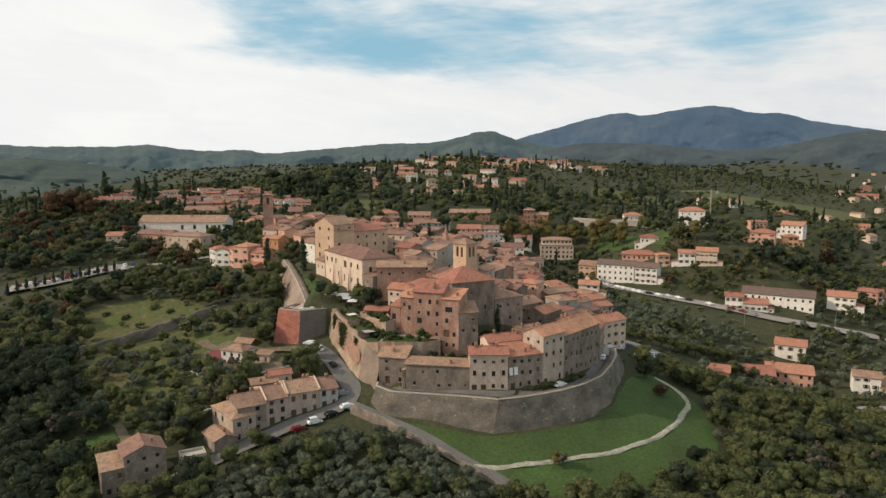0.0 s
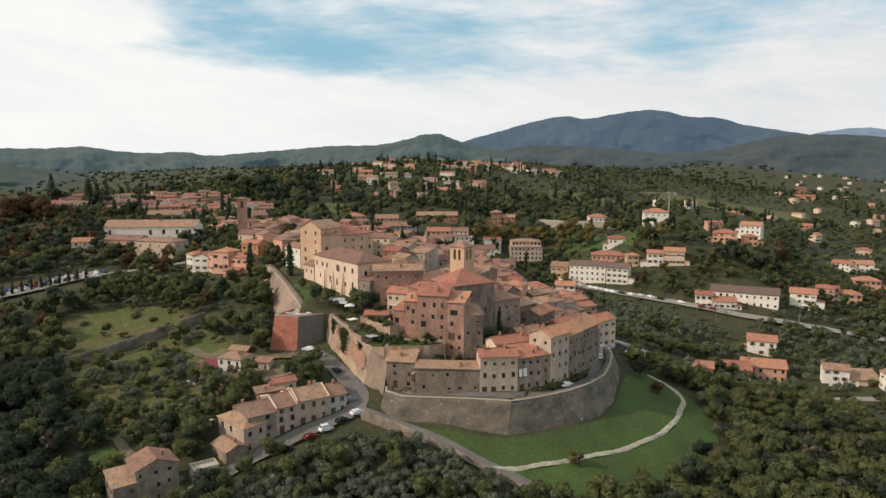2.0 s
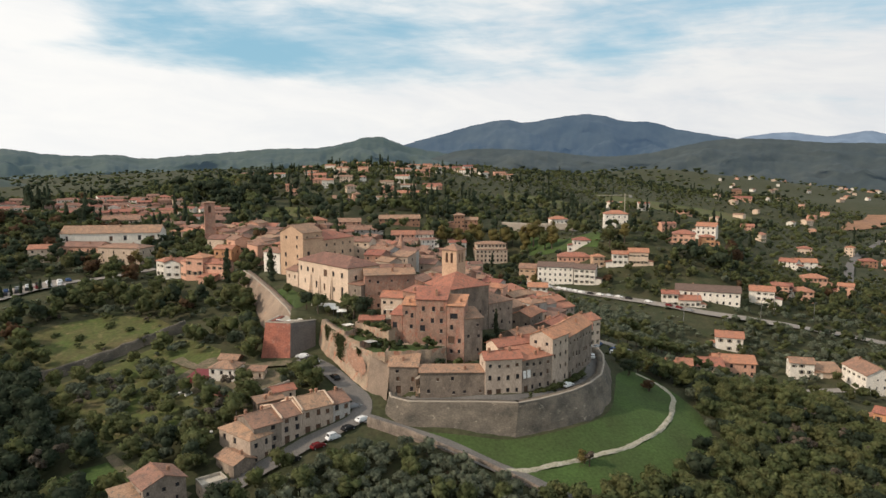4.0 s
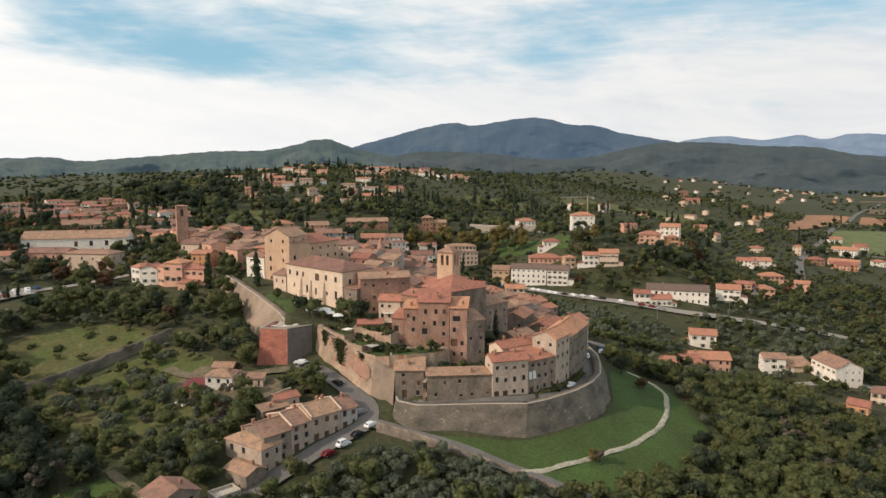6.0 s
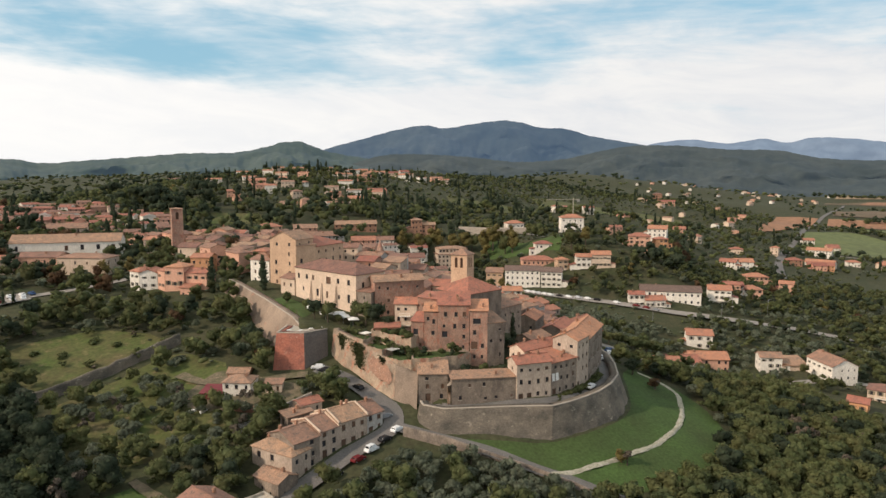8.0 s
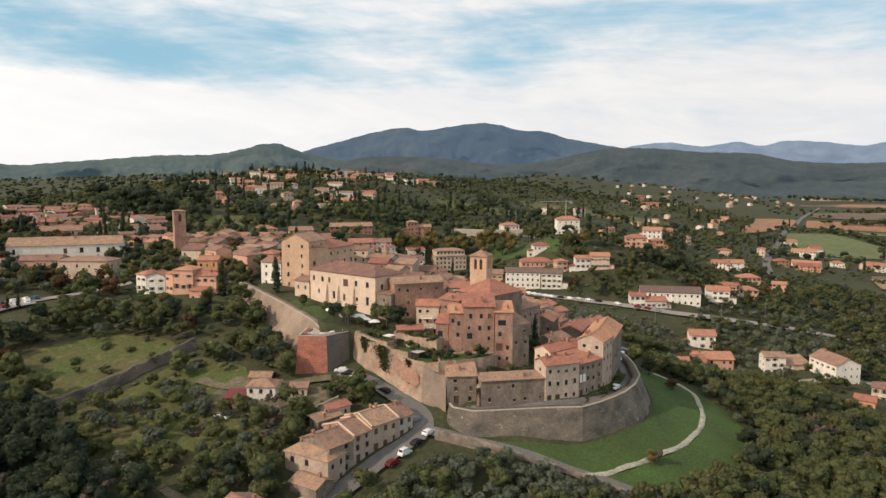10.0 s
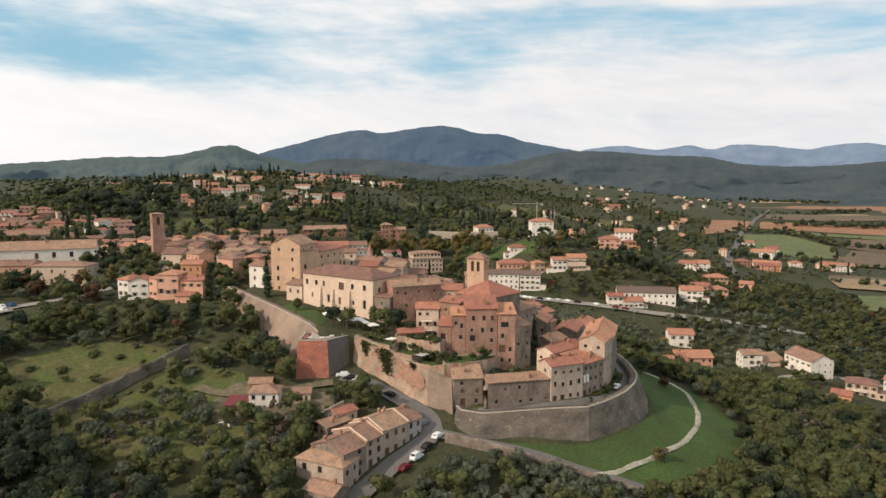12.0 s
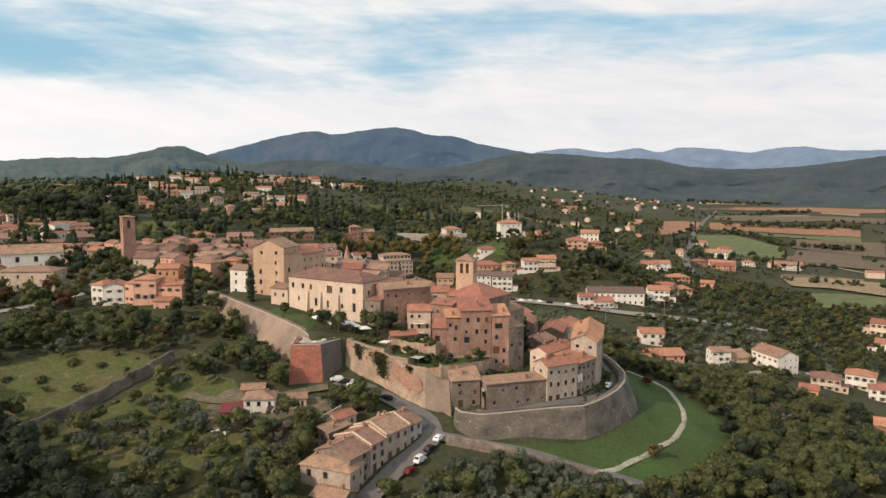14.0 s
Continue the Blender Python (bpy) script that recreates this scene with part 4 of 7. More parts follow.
rampart("wall_ring_east", [(15.3, 178.9, -5.2), (21.6, 180.6, -5.2), (27.4, 183.0, -5.2), (34.5, 186.6, -5.2), (41.4, 191.8, -5.2), (48.4, 199.5, -5.2), (53.7, 210, -5.2), (58.2, 221, -5.4), (61, 233, -6)],
        [(13.1, 174.9, -14.6), (24, 176.6, -15), (31, 178.8, -15), (38.5, 182.4, -14.5), (45.2, 187.6, -14), (51.4, 196.3, -13.2), (56.5, 207, -12.6), (62, 220, -12.4), (65.5, 233, -12)], RAMPART, None, 2.2, "grey curved ring wall with a battered face")
CURTAIN_TOP = [(-38.2, 230.0, 8.8), (-35.2, 222.4, 7.9), (-31.4, 215.2, 6.7), (-27.8, 208.2, 5.2), (-24.2, 202.2, 3.0)]
CURTAIN_FOOT = [(-40.4, 226.5, -3.2), (-36, 215, -4.8), (-31.5, 206.5, -6.4), (-28.4, 200.8, -7.4), (-26.1, 197, -8.2)]
curtain = rampart("wall_curtain", CURTAIN_TOP, CURTAIN_FOOT, CURTAIN, None, 2.0, "pale crumbling scarp wall with patches of brick", False, rough=0.30, down=1.5, step=0.7, crest=0.8)


def curtain_at(u, v, out):
    """A place on the curtain wall's face: u along it, v up it, out metres in front."""
    a, b = (np.array([np.interp(u, np.linspace(0, 1, 5), [q[k] for q in line]) for k in range(3)]) for line in (CURTAIN_TOP, CURTAIN_FOOT))
    return tuple(b * (1 - v) + a * v + np.array([-0.88, -0.47, 0.1]) * out)


# brick facing on the lower half of the curtain wall, with a ragged outline
V, F, at = [], [], {}
for i in range(60):
    for j in range(26):
        u, v = 0.52 + 0.46 * i / 59, 0.40 + 0.52 * j / 25
        edge = ((u - 0.76) / 0.22) ** 2 + ((v - 0.69) / 0.24) ** 2 + 0.35 * noise.noise(Vector((u * 22, v * 9, 1.0)))
        if edge < 0.95:
            at[i, j] = len(V)
            V.append(curtain_at(u, v, 0.16 + 0.10 * noise.noise(Vector((u * 40, v * 14, 4.0)))))
F = [(at[i, j], at[i + 1, j], at[i + 1, j + 1], at[i, j + 1]) for i, j in at if (i + 1, j) in at and (i + 1, j + 1) in at and (i, j + 1) in at]
part("brick_facing", mesh_of("brick_facing", V, F, PATCH_BRICK), curtain, "worn red-brown brick facing")
rampart("wall_gate_side", [(-24.2, 202.2, 3.0), (-21.5, 199.8, 2.7), (-18.6, 197.6, 2.2)], [(-26.1, 197, -8.2), (-23.6, 194.2, -8.9), (-20.6, 191.5, -9.8)], SCARP, None, 3.0, "tan stone wall beside the gate", False, rough=0.4, step=0.7, crest=0.9)
rampart("wall_scarp", [(-71, 297, 16.2), (-66, 285, 15.2), (-58, 263, 13.4), (-50.5, 240.5, 11.2), (-48.0, 234, 8.8)],
        [(-76, 295, 8), (-71, 283, 6), (-64.5, 262, 3.5), (-58.5, 241, 1.5), (-57, 233, 0.5)], SCARP, None, 2.5, "tall pale battered scarp wall", True, rough=0.25)
bastion = thing("bastion", pose(0, 0, 0), "pointed bastion of red brick and grey stone", "bastion")
rampart("left_face", [(-52.5, 237.5, 9.2), (-56.4, 228.2, 9.2)], [(-55, 236, -1.5), (-58.3, 224.8, -2.8)], RED_BRICK, bastion, 2.0, "", rough=0.06)
rampart("front_face", [(-56.4, 228.2, 9.2), (-48.3, 225.0, 9.2)], [(-58.3, 224.8, -2.8), (-48.6, 220.6, -3.4)], RED_BRICK, bastion, 2.0, "red brick battered face", rough=0.06)
rampart("right_face", [(-48.3, 225.0, 9.2), (-38.2, 231.6, 8.8)], [(-48.6, 220.6, -3.4), (-39.6, 227.2, -3.2)], SHADED_GREY_SCARP, bastion, 2.0, "grey stone battered face, darkened to hold its shade", rough=0.08)
V, F = [], []
slab(V, F, [(-55.6, 228.4, 8.6), (-48.4, 225.6, 8.6), (-38.6, 232.2, 8.6), (-38, 237, 9.0), (-51.5, 238, 9.0)], 1.0)
part("platform", mesh_of("platform", V, F, GRAVEL), bastion)
# field walls and retaining walls
FIELD_LINE = [(-129, 229.5), (-121, 233.5), (-112, 239), (-103, 245), (-95, 250.8), (-87, 256.6)]
rampart("wall_field", [(x, y, ground(x, y) + 3.4) for x, y in FIELD_LINE], [(x + 0.6, y - 1.0, ground(x, y) - 2.2) for x, y in FIELD_LINE], RAMPART, None, 0.5, "dark dry-stone field wall below a meadow", False, down=1.0, crest=0.5, step=0.8)
rampart("wall_street", [(-26.2, 184.6, -8.6), (-16.5, 178.9, -10.2), (-6, 172.2, -13.2), (2, 166.8, -15.2), (12, 159, -18), (19, 153.2, ground(19, 153.2) + 1.0), (33, 141, ground(33, 141) + 1.0)], [(-26.4, 184.2, -10.6), (-16.8, 178.4, -12.4), (-6.3, 171.7, -15.4), (1.7, 166.2, -17.4), (11.7, 158.4, -20), (18.7, 152.6, ground(18.7, 152.6) - 1.0), (32.6, 140.4, ground(32.6, 140.4) - 1.0)], WALL["stone"], None, 0.4, "low pale stone parapet beside the lane", False, rough=0.05)
rampart("wall_villa", [(100, 520, 16), (123, 506.5, 15.5), (150, 497, 16)], [(100, 519, 10), (123, 505.5, 10), (150, 496, 11)], COPING, None, 0.6, "pale garden wall below a villa", False)
rampart("wall_lower_street", [(-61, 162, -15.6), (-66, 158.5, -16.6), (-72, 153.5, -17.8)], [(-61, 161.8, -18.5), (-66, 158.2, -19.5), (-72, 153.2, -20.5)], RAMPART, None, 0.6, "low stone wall along the street", False, rough=0.05)

# garden terraces stepping down behind the curtain wall: height, outline
TERRACES = [(7.5, [(-37.0, 228.5), (-34.0, 221.4), (-31.2, 216.2), (-26.4, 219.8), (-28.0, 223.0), (-33.0, 231.0)]),
            (6.0, [(-31.2, 216.2), (-29.2, 212.2), (-27.0, 208.4), (-21.6, 211.8), (-26.4, 219.8)]),
            (4.2, [(-27.0, 208.4), (-23.4, 202.8), (-19.6, 200.4), (-17.4, 207.8), (-21.6, 211.8)]),
            (4.8, [(-19.6, 200.4), (-14.0, 199.6), (-6.0, 200.2), (-1.0, 201.8), (-1.0, 204.6), (-9.6, 208.2), (-17.4, 209.6)]),
            (9.1, [(-27.6, 221.8), (-23.0, 214.6), (-18.0, 208.2), (-14.6, 211.4), (-17.2, 215.0), (-19.6, 224.0), (-24.0, 229.0)])]


def top(x, y):
    """The height of the ground or of the terrace on it."""
    hs = [z for z, poly in TERRACES if inside(poly, x, y)]
    return max(hs) if hs else ground(x, y)


for z, poly in TERRACES:
    ring = []
    for (x0, y0), (x1, y1) in zip(poly, poly[1:] + poly[:1]):
        m = max(2, int(math.hypot(x1 - x0, y1 - y0) / 0.8))
        ring += [(x0 + (x1 - x0) * k / m, y0 + (y1 - y0) * k / m) for k in range(m)]
    ring = [(x + 0.3 * noise.noise(Vector((x * 0.8, y * 0.8, z))), y + 0.3 * noise.noise(Vector((x * 0.8, y * 0.8, z + 9)))) for x, y in ring]
    n, mx, my = len(ring), sum(q[0] for q in ring) / len(ring), sum(q[1] for q in ring) / len(ring)
    V = [(x, y, z + 0.5 + 0.5 * noise.noise(Vector((x * 0.5, y * 0.5, 2.0)))) for x, y in ring]                  # ragged kerb of the retaining wall
    V += [(x + 0.3 * (x - mx) / 9, y + 0.3 * (y - my) / 9, z - 9) for x, y in ring]
    V += [(mx + (x - mx) * 0.93, my + (y - my) * 0.93, z + 0.35 + 0.3 * noise.noise(Vector((x, y, 2.0)))) for x, y in ring]
    V += [(mx + (x - mx) * 0.92, my + (y - my) * 0.92, z) for x, y in ring] + [(mx, my, z + 0.1)]
    F, S = [], []
    for k in range(n):
        q = (k + 1) % n
        F += [(n + k, n + q, q, k), (k, q, 2 * n + q, 2 * n + k), (2 * n + k, 2 * n + q, 3 * n + q, 3 * n + k), (3 * n + k, 3 * n + q, 4 * n)]
        S += [0, 0, 0, 1]
    if sum(a[0] * b[1] - b[0] * a[1] for a, b in zip(ring, ring[1:] + ring[:1])) < 0:
        F = [f[::-1] for f in F]
    tagged(new("garden_terrace", mesh_of("garden_terrace", V, F, [CURTAIN, LAWN], slots=S)), "grass garden terrace held by a rubble wall", "terrace", kind="structure")

# ---- foreground street row ----
house((-43.6, 183.7), (-35.4, 187.8), 11, -5.4, -12.6, "tan", "gable", "brown", 2.0, 2, 3, 2, "cream plastered row house with old tiles", doors=2, chimneys=2, style="plain", group="street row", win=(1.15, 1.6), gaps=0.04, parapet=True)
house((-35.35, 187.85), (-30.6, 190.4), 10.4, -5.7, -11.6, "grey", "gable", "brown", 1.9, 2, 2, 2, "grey plastered row house with a tiled roof", doors=1, group="street row", win=(1.15, 1.6), gaps=0.04)
house((-48.9, 180.5), (-43.65, 183.65), 11.6, -6.1, -13.6, "tan", "gable", "brown", 2.0, 3, 2, 1, "narrow plastered row house with tall parapets", doors=1, group="street row", win=(1.15, 1.6), gaps=0.04, parapet=True)
house((-55.6, 176.5), (-48.95, 180.45), 11, -6.8, -15, "stone", "gable", "brown", 2.0, 3, 2, 2, "stone row house with closed shutters", doors=1, chimneys=2, group="street row", win=(1.15, 1.6), gaps=0.04)
house((-65.4, 184.6), (-56.4, 174.3), 6.6, -9.2, -16.6, "tan", "hip", "brown", 1.7, 2, 3, 2, "cream corner house with a skylight in its roof", chimneys=1, group="street row", win=(1.15, 1.6), gaps=0.04)
house((-65.2, 176.3), (-60, 169.8), 6.2, -13.4, -18.4, "stone", "gable", "brown", 1.2, 1, 2, 1, "small low stone house at the end of the row", chimneys=1)
house((-78.0, 157.4), (-69.8, 162.7), 8.5, -12.0, -21.0, "stone", "gabley", "brown", 1.9, 3, 3, 2, "tall stone farmhouse above the street", chimneys=1)
house((-82.2, 154.7), (-78.05, 157.4), 8.0, -14.6, -21.6, "stone", "shed", "brown", 1.3, 2, 2, 2, "lower wing of a stone farmhouse", chimneys=0)
house((-66.5, 163.6), (-61.0, 166.6), 4.5, -15.6, -19.2, "tan", "flat", GRAVEL, 0.1, 1, 1, 1, "low flat-roofed garden shed by the street", "shed", chimneys=0)
# houses below the bastion
DARK_RED = plain("dark_red_sheet", (0.17, 0.035, 0.04), 0.6)
house((-72.8, 216.2), (-65.0, 213.4), 7, -1.9, -7.2, "white", "hip", "brown", 1.5, 2, 3, 2, "small white house with a brown hipped roof", chimneys=1, win=(1.0, 1.2))
house((-79.0, 217.6), (-73.2, 215.2), 5, -4.8, -8.2, DARK_RED, "shed", DARK_RED, 0.9, 1, 1, 1, "dark red sheet-metal shed", "shed", chimneys=0)
house((-71.5, 226.6), (-65.4, 224.4), 4.4, -2.0, -5.4, "brick", "gable", "brown", 1.0, 1, 2, 1, "low brown wooden outbuilding", "outbuilding", chimneys=0)
house((-61, 213.6), (-56.2, 212.4), 3.6, -2.6, -5.8, "cream", "shed", "brown", 0.5, 1, 2, 1, "tiny cream outbuilding with a tiled roof", "outbuilding", chimneys=0)
house((-52, 197), (-46, 199.5), 5, -4.4, -7.5, "cream", "gable", "orange", 0.9, 1, 2, 1, "low outbuilding with an orange roof", "outbuilding", chimneys=0)
house((-56, 192), (-49, 195.4), 4, -5.6, -9, "stone", "shed", "brown", 0.6, 1, 2, 1, "low stone annex behind the row", "outbuilding", chimneys=2)

# ---- houses on the ring ----
house((-19.1, 195.2), (-10.9, 193.2), 6.0, 2.2, -6, "stone", "shed", "brown", 2.0, 3, 2, 2, "tall narrow stone house by the gate", doors=1, chimneys=1)
house((-10.8, 189.9), (7.5, 187.0), 5.2, 1.5, -6, "stone", "shed", "brown", 0.7, 2, 5, 0, "long low stone house on the ring road", chimneys=1, gaps=0.25, win=(0.9, 1.15))
house((7.6, 186.5), (18.5, 186.9), 6.5, 5.2, -6, "tan", "gable", "bright", 1.5, 3, 4, 1, "tall stone house on the ring road", doors=2, chimneys=2, win=(1.0, 1.45))
house((18.7, 187.4), (29.1, 191.4), 8.0, 4.3, -6, "stone", "shed", "bright", 1.6, 3, 4, 1, "stone house with washing at its windows", doors=1, chimneys=2, win=(1.0, 1.45))
house((29.1, 191.2), (36.2, 197.2), 8.0, 9.3, -6, "tan", "gable", "bright", 1.8, 4, 3, 2, "tall stone house with a terracotta roof", doors=1, chimneys=2, win=(1.0, 1.45))
house((36.3, 197.3), (50.4, 213.6), 9.5, 8.0, -6, "stone", "gable", "bright", 2.6, 3, 7, 2, "long stone house with three rows of windows", doors=1, chimneys=2, win=(1.0, 1.5), gaps=0.03)
house((13.5, 195.0), (27.0, 199.8), 6.5, 6.4, -5, "cream", "gable", "bright", 1.5, 3, 4, 2, "plastered house behind the ring row", chimneys=3)
house((50.8, 214.4), (54.6, 224), 8.5, 5.6, -7, "stone", "gable", "bright", 1.6, 3, 4, 2, "stone house at the end of the ring", chimneys=1)
house((42, 226), (52.8, 237.5), 8, 3.6, -8, "stone", "gable", "bright", 1.6, 3, 4, 2, "stone house with reddish tiles", chimneys=2)
house((36, 236), (44, 246), 8, 5.5, -8, "stone", "gable", "bright", 1.8, 3, 3, 2, "stone house with reddish tiles", chimneys=2)
house((57.5, 243), (69, 250), 9, 0.5, -10, "cream", "gable", "bright", 1.8, 3, 4, 3, "cream house beside the town road", chimneys=2, style="open")
# ---- the block under the church ----
house((-9.4, 208.4), (-0.3, 205.3), 7, 19.2, 0.5, "old", "shed", "bright", 2.6, 5, 3, 2, "tall warm-stone tenement below the church", chimneys=2, win=(1.1, 1.5),
      wins=[(0.25, 15.0, 1.0, 1.5, "plain"), (0.58, 15.0, 1.0, 1.5, "plain"), (0.85, 15.0, 1.1, 1.5, "closed"), (0.20, 11.6, 0.8, 1.0, "plain"), (0.54, 11.3, 1.0, 1.5, "plain"), (0.83, 11.3, 1.0, 1.5, "plain"), (0.22, 8.6, 1.7, 1.9, "plain"),
            (0.83, 8.2, 0.9, 1.3, "plain"), (0.81, 5.0, 0.8, 1.1, "plain"), (0.45, 5.4, 0.6, 0.8, "closed")])
house((-0.25, 204.9), (4.8, 203.1), 8.5, 17.5, -1.0, "old", "shed", "bright", 1.8, 5, 2, 2, "tall narrow warm-stone tenement with a wooden balcony", chimneys=1, win=(1.1, 1.5),
      wins=[(0.40, 14.4, 2.4, 1.7, "plain"), (0.28, 11.0, 1.0, 1.5, "plain"), (0.26, 6.6, 2.0, 2.3, "closed"), (0.72, 6.9, 1.0, 1.4, "plain"), (0.26, 3.6, 0.8, 1.2, "plain"), (0.70, 3.6, 0.8, 1.2, "plain")])
house((4.9, 203.4), (10.8, 204.1), 8.5, 13.5, -2.0, "stone", "shed", "brown", 1.6, 4, 2, 2, "stone wing with a sloping roof", chimneys=0, win=(0.9, 1.2))
house((-16.8, 212.2), (-13.5, 210.0), 6, 13.9, 1.0, "old", "shed", "bright", 1.5, 3, 2, 1, "warm stone house stepping down to the gardens", chimneys=0, win=(1.1, 1.5), wins=[(0.35, 8.6, 1.6, 1.9, "plain"), (0.75, 5.0, 0.8, 1.0, "closed")])
house((-13.4, 209.95), (-9.45, 208.45), 6, 17.2, 1.0, "old", "shed", "bright", 1.4, 4, 2, 1, "narrow warm stone house between two tenements", chimneys=1, wins=[(0.3, 13.2, 0.9, 1.2, "plain"), (0.72, 12.2, 0.9, 1.5, "plain"), (0.66, 8.8, 1.0, 1.3, "plain")])
house((-18.7, 226.6), (-11.9, 224.0), 7, 16.6, 6.5, "cream", "gable", "bright", 1.5, 3, 3, 2, "cream house with balconies above the gardens", chimneys=1, balcony=2)
house((-11.6, 224.4), (-6.8, 219.0), 6, 18.8, 7.0, "old", "shed", "bright", 1.0, 3, 2, 1, "warm stone house with an orange roof", chimneys=1)
house((-26.2, 222.0), (-18.4, 220.6), 4.5, 10.2, 7.4, "brick", "gable", "bright", 0.9, 1, 1, 1, "open garden shed with an orange roof", "shed", chimneys=0)
# ---- church ----
church = house((3.0, 216.0), (17.2, 222.8), 15, 20.2, 2.0, "stone", "hip", "bright", 4.2, 3, 3, 1, "tall stone church with a broad terracotta roof", "church", chimneys=0, gaps=0.6, win=(0.9, 1.6), name="church")
house((17.5, 223.4), (27.5, 229.5), 12, 13.5, -1, "stone", "hip", "brown", 2.6, 3, 3, 2, "stone house against the church choir", chimneys=2)
house((25, 214), (34, 219.5), 8, 4.0, -4, "stone", "gable", "brown", 1.6, 2, 3, 2, "low stone house above the ring row", chimneys=1)
house((27, 238), (36.5, 246), 9, 8.0, -4, "stone", "gable", "brown", 1.8, 3, 3, 2, "grey stone house with a brown roof", chimneys=2)


def belfry(name, a, b, depth, top, base, wall, label, rise, tile, opening, pairs):
    """A square bell tower with arched openings under its roof."""
    ax, ay, bx, by = *a, *b
    w = math.hypot(bx - ax, by - ay)
    dx, dy = (bx - ax) / w, (by - ay) / w
    root = thing(name, pose((ax + bx) / 2 - dy * depth / 2, (ay + by) / 2 + dx * depth / 2, base, 0, 0, math.degrees(math.atan2(dy, dx))), label, "tower")
    FOOTPRINTS.append(((ax + bx) / 2 - dy * depth / 2, (ay + by) / 2 + dx * depth / 2, depth * 0.8))
    h, x, y = top - base, w / 2, depth / 2
    V, F = [], []
    for o, dr, length in (((-x, -y), (1, 0), w), ((x, -y), (0, 1), depth), ((x, y), (-1, 0), w), ((-x, y), (0, -1), depth)):
        holes = []
        for k in range(pairs):
            u, q, z0, z1 = length * (k + 1) / (pairs + 1), opening[0], h - opening[2] - opening[1], h - opening[2]
            holes += [(u - q / 2, u + q / 2, z0, z1 - q * 0.30), (u - q * 0.36, u + q * 0.36, z1 - q * 0.30, z1 - q * 0.1), (u - q * 0.2, u + q * 0.2, z1 - q * 0.1, z1)]
        panel(V, F, o, dr, length, -3.0, h, holes, 0.5)
    part("wall", mesh_of("wall", V, F, WALL[wall]), root)
    V, F = [], []
    box(V, F, -x - 0.2, x + 0.2, -y - 0.2, y + 0.2, h - 0.35, h)
    box(V, F, -x - 0.12, x + 0.12, -y - 0.12, y + 0.12, h - opening[1] - opening[2] - 0.6, h - opening[1] - opening[2] - 0.35)
    part("cornice", mesh_of("cornice", V, F, WALL[wall]), root)
    # solid block in dark door colour stands for shade inside the chamber
    V, F = [], []
    box(V, F, -x + 0.51, x - 0.51, -y + 0.51, y - 0.51, h - opening[1] - opening[2] - 1, h - 0.5)
    part("bell_chamber", mesh_of("bell_chamber", V, F, DOOR), root, "dark block in place of the bell chamber's shade")
    V, F = [], []
    X, Y, z = x + 0.45, y + 0.45, h + 0.003
    p = [(-X, -Y, z), (X, -Y, z), (X, Y, z), (-X, Y, z)]
    if rise > 0:
        for k in range(4):
            slab(V, F, [p[k], p[(k + 1) % 4], (0, 0, z + rise)], 0.15)
    else:
        slab(V, F, p, 0.2)
    part("roof", mesh_of("roof", V, F, ROOF[tile]), root)
    return root


belfry("bell_tower", (3.6, 236.2), (8.0, 232.0), 5.8, 31.0, 14, "yellow", "warm stone bell tower beside the church", 2.1, "brown", (1.1, 3.6, 1.0), 2)
belfry("bell_tower", (-97.6, 367.7), (-92.5, 368.8), 4.8, 41.2, 18, "old", "tall old stone bell tower over the roofs", 0.6, "brown", (1.4, 3.6, 1.6), 1)
V, F = [], []
for k in range(8):
    a0, a1 = k * math.pi / 4, (k + 1) * math.pi / 4
    b0 = len(V)
    V += [(2.1 * math.cos(a0), 2.1 * math.sin(a0), 0), (2.1 * math.cos(a1), 2.1 * math.sin(a1), 0), (2.1 * math.cos(a1), 2.1 * math.sin(a1), 6), (2.1 * math.cos(a0), 2.1 * math.sin(a0), 6), (0, 0, 13.5)]
    F += [(b0, b0 + 1, b0 + 2, b0 + 3), (b0 + 3, b0 + 2, b0 + 4)]
spire = thing("church_spire", pose(1.6, 348.4, 12.6), "slender pointed brown stone spire", "spire")
part("steeple", mesh_of("steeple", V, F, WALL["old"]), spire)
# ---- convent, palace ----
convent = house((-47.0, 268.0), (-29.0, 240.6), 14, 24.2, 10.5, "cream", "hip", "brown", 3.0, 2, 6, 2, "long cream convent with buttresses and a brown hipped roof", chimneys=2, win=(1.2, 1.8), name="convent", category="convent",
                wins=[(0.06, 10.0, 1.2, 1.7, "plain"), (0.20, 10.0, 1.3, 1.7, "plain"), (0.31, 10.0, 1.1, 1.7, "closed"), (0.565, 9.4, 2.4, 2.5, "closed"), (0.72, 10.0, 1.3, 1.8, "plain"), (0.885, 10.0, 1.4, 1.8, "plain"),
                      (0.14, 5.6, 0.8, 1.4, "plain"), (0.38, 4.4, 1.2, 2.6, "plain"), (0.54, 4.2, 1.1, 2.4, "closed"), (0.73, 4.6, 1.0, 1.4, "plain"), (0.885, 3.8, 1.3, 2.9, "plain")])
for u in (-7.5, -1.6, 6.2):
    V = [(u - 0.28, -7.52, -3), (u + 0.28, -7.52, -3), (u + 0.28, -7.52, 9.6), (u - 0.28, -7.52, 9.6), (u - 0.28, -8.6, -3), (u + 0.28, -8.6, -3), (u + 0.28, -8.1, 4), (u - 0.28, -8.1, 4)]
    F = [(4, 5, 6, 7), (7, 6, 2, 3), (0, 4, 7, 3), (5, 1, 2, 6)]
    part("buttress", mesh_of("buttress", V, F, WALL["cream"]), convent)
